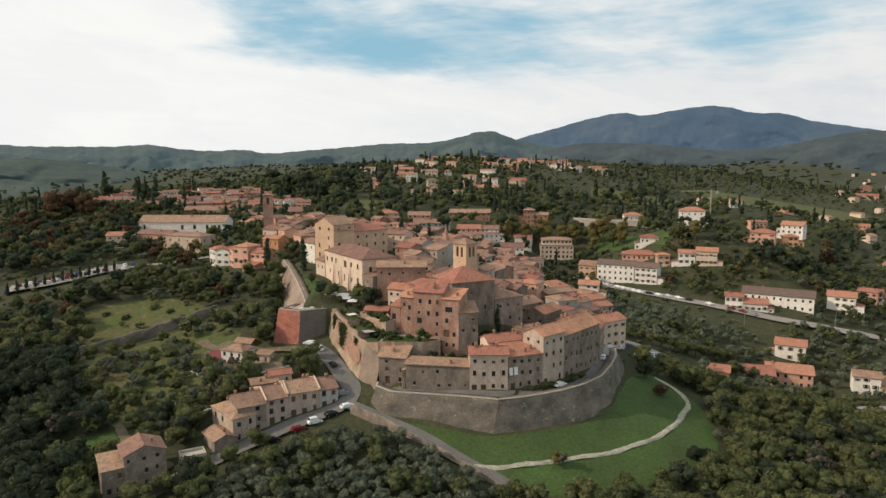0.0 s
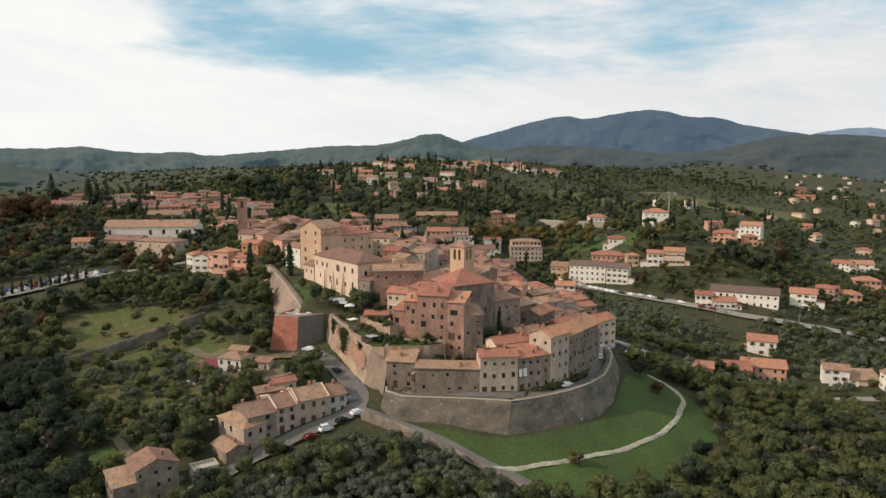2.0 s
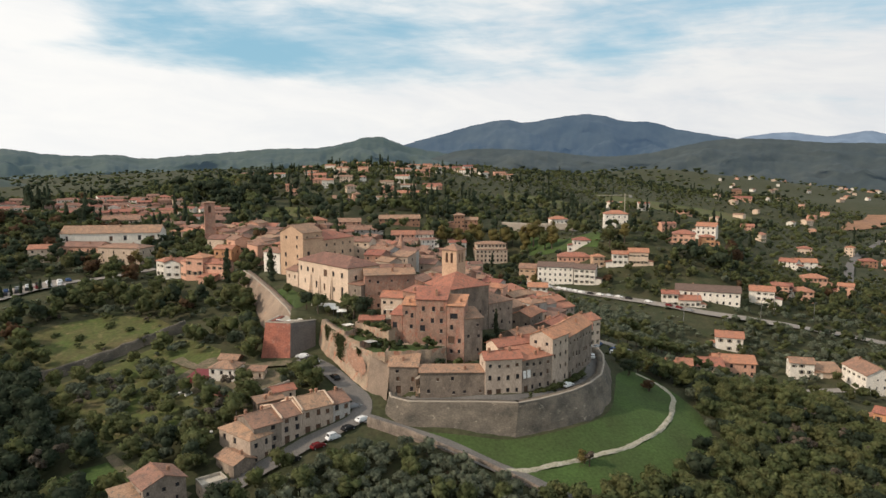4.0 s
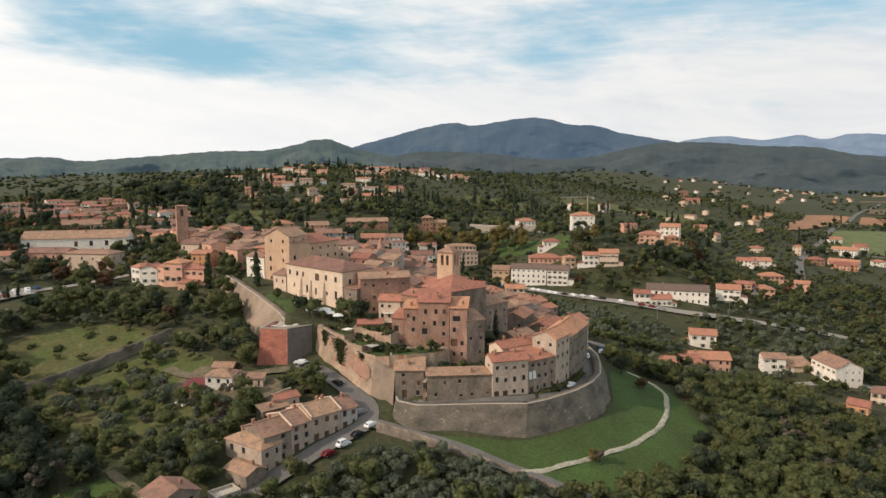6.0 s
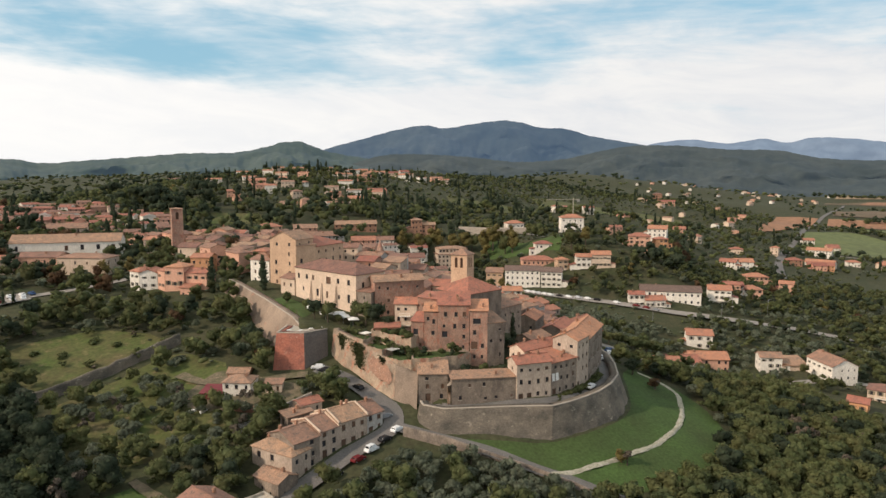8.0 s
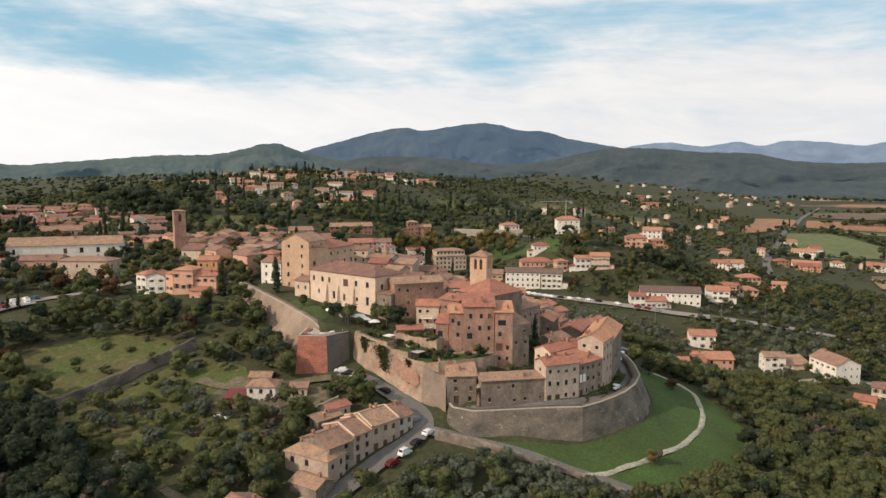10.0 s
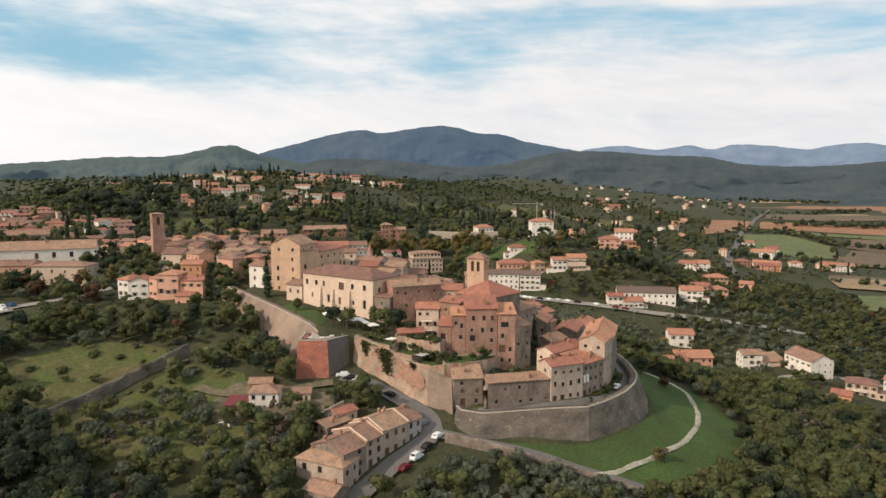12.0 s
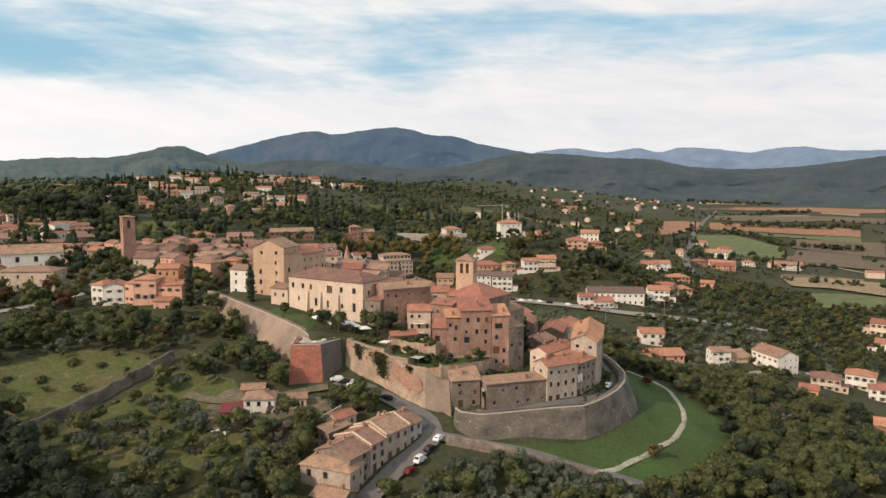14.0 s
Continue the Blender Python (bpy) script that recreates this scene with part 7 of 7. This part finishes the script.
for k in range(30):
    x, y = grng.uniform(-36, -8), grng.uniform(199, 224)
    if inside([(-36, 222), (-30, 213), (-22.5, 204), (-17, 201.5), (-6, 201), (-10, 208), (-17, 212), (-18, 220), (-30, 224)], x, y) and free(x, y, 0.5):
        tree("shrub", x, y, grng.uniform(0.5, 1.1))
for k in range(24):                                    # shrubs along the ring houses
    x = grng.uniform(19.5, 44)
    y = 186.0 + (x - 19) * 0.42 + max(0, x - 34) * 0.62
    tree("shrub", x, y, grng.uniform(0.45, 0.9), -5.9)
# hedges along the crest of the curtain wall, beds under the tenements, climbers at the foot of the walls
bed = []
for k in range(34):
    u = grng.random()
    bed.append(("shrub" if k % 3 else "broad", -34.6 + 16.0 * u + grng.normal(0, 0.6), 229.4 - 22.5 * u + grng.normal(0, 0.6), 8.2 - 4.4 * u, grng.uniform(0.3, 0.55), 1.0))
for k in range(150):
    x, y = grng.uniform(-34, 14), grng.uniform(193, 236)
    if inside([(-33, 232), (-34, 226), (-21, 208), (-17, 202), (-9, 196.6), (6, 194.6), (12, 201), (0, 203), (-10, 207), (-18, 213), (-20, 220), (-30, 234)], x, y) and free(x, y, 0.3):
        bed.append((("shrub", "broad", "dark")[int(grng.integers(3))], x, y, top(x, y) - 0.2, grng.uniform(0.3, 0.55), grng.uniform(0.7, 1.1)))
for k in range(30):
    u = grng.random()
    bed.append(("shrub", -57.5 - 15 * u + grng.normal(0, 0.8), 236 + 52 * u, ground(-58.5 - 15 * u, 236 + 52 * u) - 0.2, grng.uniform(0.6, 1.2), 1.2))
for k in range(36):
    x, y = grng.uniform(-60, -42), grng.uniform(203, 216)
    if free(x, y, 0.6):
        bed.append((("shrub", "olive", "broad")[int(grng.integers(3))], x, y, ground(x, y) - 0.2, grng.uniform(0.4, 0.75), 0.9))
wood("garden_shrubs", bed, "mid", "{} in the gardens behind the walls")
# row of clipped trees along the gate road
for k in range(15):
    u = k / 14
    tree("broad" if k % 3 else "mixed" if k % 2 else "pale", 71 + 55 * u, 267 - 7 * math.sin(u * 3.6) + 20 * u * u, 1.12 + 0.1 * math.sin(k * 2.3), None, None, 0.8)
# rubble terraces, a white canopy and an open shelter in the gardens
for x, y, w, d, turn, cloth in ((-30.0, 218.2, 2.6, 2.2, 35, True), (-23.4, 208.8, 3.0, 2.4, 30, False)):
    shelter = thing("garden_shelter", pose(x, y, top(x, y), 0, 0, turn), "small open garden shelter with a pale flat roof" if cloth else "small open garden shelter with a grey flat roof", "shelter")
    for sx in (-1, 1):
        for sy in (-1, 1):
            V, F = [], []
            box(V, F, sx * w / 2 - 0.06, sx * w / 2 + 0.06, sy * d / 2 - 0.06, sy * d / 2 + 0.06, -0.5, 2.1)
            part("post", mesh_of("post", V, F, FRAME), shelter)
    V, F = [], []
    box(V, F, -w / 2 - 0.2, w / 2 + 0.2, -d / 2 - 0.2, d / 2 + 0.2, 2.104, 2.2)
    part("roof", mesh_of("roof", V, F, WALL["white"] if cloth else WALL["grey"]), shelter)
# ivy hanging on the curtain wall
for s0, spread, drop, n in ((0.17, 0.045, 0.36, 700), (0.43, 0.075, 0.55, 1700), (0.80, 0.03, 0.16, 220)):
    V, F = [], []
    for j in range(n):
        dz = grng.random() ** 0.8
        q = Vector(curtain_at(min(max(s0 + grng.normal(0, spread) * (1 - 0.65 * dz), 0.01), 0.99), 1.0 - dz * drop * (0.75 + 0.25 * math.sin(j * 1.7)), 0.22))
        b = len(V)
        V += [tuple(q + Vector(grng.normal(0, 0.2, 3))) for _ in range(3)]
        F.append((b, b + 1, b + 2))
    tagged(new("ivy", mesh_of("ivy", V, F, IVY)), "green ivy hanging over the scarp wall", "ivy", kind="stuff")


# ---- cars ----
PAINT = {"white": plain("white_car_paint", (0.75, 0.75, 0.74), 0.25), "black": plain("black_car_paint", (0.02, 0.02, 0.022), 0.25), "grey": plain("grey_car_paint", (0.22, 0.23, 0.24), 0.25),
         "red": plain("red_car_paint", (0.15, 0.02, 0.022), 0.25), "silver": plain("silver_car_paint", (0.52, 0.53, 0.54), 0.25), "blue": plain("blue_car_paint", (0.05, 0.09, 0.19), 0.25)}
CAR_GLASS, TYRE = plain("car_glass", (0.015, 0.017, 0.02), 0.1), plain("tyre_rubber", (0.02, 0.02, 0.02), 0.9)
RIM, LAMP = plain("wheel_rim", (0.45, 0.45, 0.46), 0.35, 0.8), plain("headlight", (0.7, 0.7, 0.68), 0.2)
CARS = {}


def car(colour, x, y, turn, z=None, van=False, far=False):
    z = ground(x, y) + 0.22 if z is None else z
    m = pose(x, y, z, 0, 0, turn)
    if (colour, van, far) in CARS:
        return copy_thing(CARS[colour, van, far], m)
    root = thing("car", m, f"parked {colour} {'van' if van else 'hatchback car'} on the roadside", "car", "parked cars")
    hh = 1.95 if van else 1.45
    prof = [(-2.05, 0.35), (-2.1, 0.75), (-1.9, 0.95), (-1.75, 1.0), (-1.5, hh - 0.06), (-1.2, hh), (0.35, hh), (0.65, hh - 0.05), (1.2, 0.98), (1.95, 0.82), (2.1, 0.6), (2.05, 0.32), (1.6, 0.28), (-1.6, 0.28)]
    V, F = [], []
    n = len(prof)
    rows = ((-0.84, 0.9), (-0.72, 1.0), (0.72, 1.0), (0.84, 0.9))
    for yy, s in rows:
        V += [(px * (0.985 if s < 1 else 1), yy * (0.86 if pz > 1.05 else 1), pz * (1 if pz < 1.05 or s == 1 else 0.985)) for px, pz in prof]
    for r in range(3):
        F += [(r * n + k, r * n + (k + 1) % n, (r + 1) * n + (k + 1) % n, (r + 1) * n + k) for k in range(n)]
    F += [tuple(range(n - 1, -1, -1)), tuple(range(3 * n, 4 * n))]
    part("body", mesh_of("body", V, F, PAINT[colour]), root)
    V = [(-1.66, -0.62, 1.08), (-1.66, 0.62, 1.08), (-1.53, 0.58, hh - 0.12), (-1.53, -0.58, hh - 0.12)]
    part("rear_window", mesh_of("rear_window", [(a - 0.05, b, c) for a, b, c in V], [(0, 3, 2, 1)], CAR_GLASS), root)
    V = [(1.17, -0.62, 1.04), (1.17, 0.62, 1.04), (0.76, 0.58, hh - 0.12), (0.76, -0.58, hh - 0.12)]
    part("windscreen", mesh_of("windscreen", [(a + 0.04, b, c + 0.03) for a, b, c in V], [(0, 1, 2, 3)], CAR_GLASS), root)
    for s in (-1, 1):
        V = [(-1.5, s * 0.80, 1.02), (1.0, s * 0.80, 1.02), (0.55, s * 0.745, hh - 0.16), (-1.35, s * 0.745, hh - 0.16)]
        part("side_window", mesh_of("side_window", V, [(0, 1, 2, 3) if s < 0 else (3, 2, 1, 0)], CAR_GLASS), root)
        if not far:
            V, F = [], []
            box(V, F, 1.98, 2.1, s * 0.55 - 0.16, s * 0.55 + 0.16, 0.62, 0.76)
            part("headlight", mesh_of("headlight", V, F, LAMP), root)
        for wx in (-1.3, 1.3):
            ring = [(0.31 * math.cos(k * math.pi / 6), 0.31 * math.sin(k * math.pi / 6)) for k in range(12)]
            V = [(wx + a, s * 0.70, 0.31 + b) for a, b in ring] + [(wx + a, s * 0.88, 0.31 + b) for a, b in ring]
            F = [(k, (k + 1) % 12, 12 + (k + 1) % 12, 12 + k) for k in range(12)] + [tuple(range(12)), tuple(range(23, 11, -1))]
            tyre = part("wheel", mesh_of("tyre", V, F, TYRE), root)
            if far:
                continue
            V = [(wx + a * 0.6, s * 0.885, 0.31 + b * 0.6) for a, b in ring] + [(wx + a * 0.6, s * 0.80, 0.31 + b * 0.6) for a, b in ring]
            part("rim", mesh_of("rim", V, [tuple(range(12)), tuple(range(23, 11, -1))] + [(k, (k + 1) % 12, 12 + (k + 1) % 12, 12 + k) for k in range(12)], RIM), tyre)
    CARS[colour, van, far] = root
    return root


for colour, x, y, turn, van in (("white", -35.6, 180.6, 33, True), ("black", -31.4, 183.6, 33, False), ("white", -27.4, 186.4, 36, False), ("red", -39.6, 177.9, 33, False), ("black", -46.0, 174.0, 33, False),
                                ("grey", -29.6, 192.2, 20, False), ("white", -44.6, 220.6, 165, False), ("black", -43.0, 218.2, 150, False), ("white", -41.0, 216.0, 150, True), ("black", -34.6, 206.4, 118, False)):
    car(colour, x, y, turn, None, van)
car("white", 34.3, 191.6, 38, -5.78)
car("white", 53.4, 219.6, 70, -5.8)
crng = np.random.default_rng(5)
shades = ["white", "silver", "grey", "white", "black", "blue", "red", "white"]
for k in range(26):                                    # car park on the left
    x, y = -188 + k * 1.65, 289.5 + k * 0.98
    car(str(crng.choice(shades)), x + crng.normal(0, 0.2), y + (3.2 if k % 2 else -2.2), 118 + crng.normal(0, 4), None, False, True)
for k in range(24):                                    # along the town road
    t = k / 24
    p = Vector((84, 414)).lerp(Vector((112, 379.5)), t * 2) if t < 0.5 else Vector((112, 379.5)).lerp(Vector((164, 337.5)), t * 2 - 1)
    if crng.random() < 0.85:
        car(str(crng.choice(shades)), p.x, p.y, -45, ground(p.x, p.y) + 0.45, False, True)
for k in range(8):
    car(str(crng.choice(shades)), 62 + k * 2.6, 246.5 + crng.normal(0, 1.2) + (k % 2) * 4, 40 + crng.normal(0, 20), None, False, True)

# ---- small things ----
CANVAS = plain("white_canvas", (0.80, 0.78, 0.74), 0.8)
POLE = plain("grey_metal", (0.30, 0.30, 0.30), 0.5, 0.6)


def cyl(V, F, x, y, z0, z1, r0, r1=None, n=8):
    r1 = r0 if r1 is None else r1
    b = len(V)
    V += [(x + r0 * math.cos(k * 2 * math.pi / n), y + r0 * math.sin(k * 2 * math.pi / n), z0) for k in range(n)] + [(x + r1 * math.cos(k * 2 * math.pi / n), y + r1 * math.sin(k * 2 * math.pi / n), z1) for k in range(n)]
    F += [(b + k, b + (k + 1) % n, b + n + (k + 1) % n, b + n + k) for k in range(n)] + [tuple(range(b + n, b + 2 * n))]


for x, y, s in ((-39.9, 237.4, 1.0), (-35.6, 236.6, 1.1), (-34.4, 234.2, 1.0), (-31.6, 232.0, 0.9), (-43.6, 243.2, 0.9)):
    z = ground(x, y)
    root = thing("parasol", pose(x, y, z), "large open white canvas parasol on the terrace", "parasol", "terrace parasols")
    V, F = [], []
    cyl(V, F, 0, 0, -0.3, 2.7, 0.05)
    part("pole", mesh_of("pole", V, F, POLE), root)
    V, F = [], []
    r = 1.9 * s
    for sx, sy in ((-1, -1), (1, -1), (1, 1), (-1, 1)):
        V.append((sx * r, sy * r, 2.3))
    V.append((0, 0, 2.95))
    V += [(sx * r, sy * r, 2.1) for sx, sy in ((-1, -1), (1, -1), (1, 1), (-1, 1))]
    F = [(k, (k + 1) % 4, 4) for k in range(4)] + [(5 + k, 5 + (k + 1) % 4, (k + 1) % 4, k) for k in range(4)]
    part("canopy", mesh_of("canopy", V, F, CANVAS), root)
# washing on a facade
for k, (u, w) in enumerate(((0.06, 1.1), (0.2, 1.2))):
    p = Vector((18.7, 187.4, 0)).lerp(Vector((29.1, 191.4, 0)), u)
    V = [(-w / 2 + w * i / 6, 0.03 * math.sin(i * 2.1) - 0.06 * j, -j * 0.75) for j in range(4) for i in range(7)]
    F = [(j * 7 + i, j * 7 + i + 1, (j + 1) * 7 + i + 1, (j + 1) * 7 + i) for j in range(3) for i in range(6)]
    ob = new("laundry", mesh_of("laundry", V, [q[::-1] for q in F], CANVAS))
    ob.matrix_basis = pose(p.x + 0.1, p.y - 0.28, 1.2, 0, 0, 21)
    tagged(ob, "white bed sheet drying on a facade", "laundry", "laundry")
# skylight on the corner house
V, F = [], []
box(V, F, -1.0, 1.0, -0.6, 0.6, 0, 0.16)
ob = new("skylight", mesh_of("skylight", V, F, plain("pale_skylight", (0.75, 0.75, 0.75), 0.3)))
ob.matrix_basis = pose(-59.6, 180.4, -8.35, 20, 0, -48)
tagged(ob, "pale flat skylight on a tiled roof", "skylight")
# tower crane by the far villa
crane = thing("tower_crane", pose(221, 560, ground(221, 560)), "slim pale tower crane beyond a villa", "crane")
YELLOW = plain("pale_crane_paint", (0.42, 0.38, 0.28), 0.5)
V, F = [], []
box(V, F, -0.35, 0.35, -0.35, 0.35, -1, 27)
part("mast", mesh_of("mast", V, F, YELLOW), crane)
V, F = [], []
box(V, F, -26, 6, -0.3, 0.3, 25.2, 25.8)
part("jib", mesh_of("jib", V, F, YELLOW), crane)
V, F = [], []
box(V, F, 4, 6.2, -0.8, 0.8, 23.4, 25.196)
part("counterweight", mesh_of("counterweight", V, F, WALL["grey"]), crane)
# light poles in the lower quarter
for x, y in ((196, 331), (231, 334), (164, 341), (209, 338), (150, 330)):
    root = thing("street_lamp", pose(x, y, ground(x, y)), "tall grey metal street lamp pole", "street lamp", "street lamps")
    V, F = [], []
    cyl(V, F, 0, 0, -0.5, 10, 0.14, 0.09)
    part("pole", mesh_of("pole", V, F, POLE), root)
    V, F = [], []
    box(V, F, -0.2, 1.2, -0.15, 0.15, 10.0, 10.2)
    part("lamp_head", mesh_of("lamp_head", V, F, POLE), root)
# arch between the gate house and the ring row
gate = thing("gate_arch", pose(-10.9, 191.6, -6, 0, 0, 62), "pale stone arch between two houses", "arch")
V, F = [], []
panel(V, F, (-1.6, -0.35), (1, 0), 3.2, 0, 5.6, [(0.7, 2.5, 0, 2.6), (0.85, 2.35, 2.6, 3.1), (1.15, 2.05, 3.1, 3.4)], 0.7)
panel(V, F, (1.6, 0.35), (-1, 0), 3.2, 0, 5.6, [(0.7, 2.5, 0, 2.6), (0.85, 2.35, 2.6, 3.1), (1.15, 2.05, 3.1, 3.4)], 0.0)
part("wall", mesh_of("wall", V, F, WALL["cream"]), gate)
V, F = [], []
box(V, F, -1.65, 1.65, -0.45, 0.45, 5.604, 5.75)
part("coping", mesh_of("coping", V, F, COPING), gate)
# pergola and terrace walls behind the street row
pergola = thing("pergola", pose(-66, 197, ground(-66, 197), 0, 0, 28), "grey metal pergola beside a terrace", "pergola")
V, F = [], []
for px in (-3, 0, 3):
    for py in (-1.8, 1.8):
        V, F = [], []
        box(V, F, px - 0.08, px + 0.08, py - 0.08, py + 0.08, -0.5, 2.5)
        part("post", mesh_of("post", V, F, POLE), pergola)
for k in range(7):
    V, F = [], []
    box(V, F, -3.2, 3.2, -1.95 + k * 0.62, -1.83 + k * 0.62, 2.504, 2.6)
    part("slat", mesh_of("slat", V, F, POLE), pergola)

# terraces, sheds and clutter behind the street row and below the bastion
PAVING = material("reddish_paving", (0.34, 0.17, 0.12), (0.27, 0.14, 0.10), 0.5, 4.0)
for x, y, w, d, turn in ((-58.5, 203.5, 9, 4.5, -28), (-66.5, 208.5, 7, 4, -28)):
    V, F = [], []
    box(V, F, -w / 2, w / 2, -d / 2, d / 2, -2.5, 0.35)
    ob = new("terrace", mesh_of("terrace", V, F, PAVING))
    ob.matrix_basis = pose(x, y, ground(x, y), 0, 0, turn)
    tagged(ob, "small terrace paved with reddish tiles", "terrace", kind="structure")
rampart("wall_lower_garden", [(-60, 199.4, -5.6), (-54, 202.6, -4.6), (-48, 206, -3.8)], [(-60, 199.1, -8), (-54, 202.3, -7), (-48, 205.7, -6)], COPING, None, 0.4, "low pale garden wall behind the row", False, rough=0.04, down=0.5)
for x, y, s, turn, lab in ((-80.5, 212.5, 1.0, 20, "white plastic sheet"), (-78.0, 211.0, 0.8, 35, "white plastic sheet"), (-69, 190, 1.0, 60, "white plastic sheet")):
    V, F = [], []
    box(V, F, -1.4 * s, 1.4 * s, -0.5 * s, 0.5 * s, -0.4, 0.5)
    ob = new("covered_pile", mesh_of("covered_pile", V, F, CANVAS))
    ob.matrix_basis = pose(x, y, ground(x, y), 0, 0, turn)
    tagged(ob, lab + " over a pile in the garden", "pile", "garden piles")
# tables and parapet boxes on the bastion
for x, y, turn in ((-52.5, 230.5, 10), (-49.0, 229.0, 40), (-45.5, 230.5, 15), (-42.0, 231.8, 60), (-47.5, 233.0, 5)):
    table = thing("table", pose(x, y, 8.62, 0, 0, turn), "pale round-cornered cafe table on the bastion", "table", "bastion tables")
    V, F = [], []
    box(V, F, -0.7, 0.7, -0.45, 0.45, 0.70, 0.76)
    part("tabletop", mesh_of("tabletop", V, F, CANVAS), table)
    V, F = [], []
    cyl(V, F, 0, 0, 0, 0.696, 0.06)
    part("pedestal", mesh_of("pedestal", V, F, POLE), table)
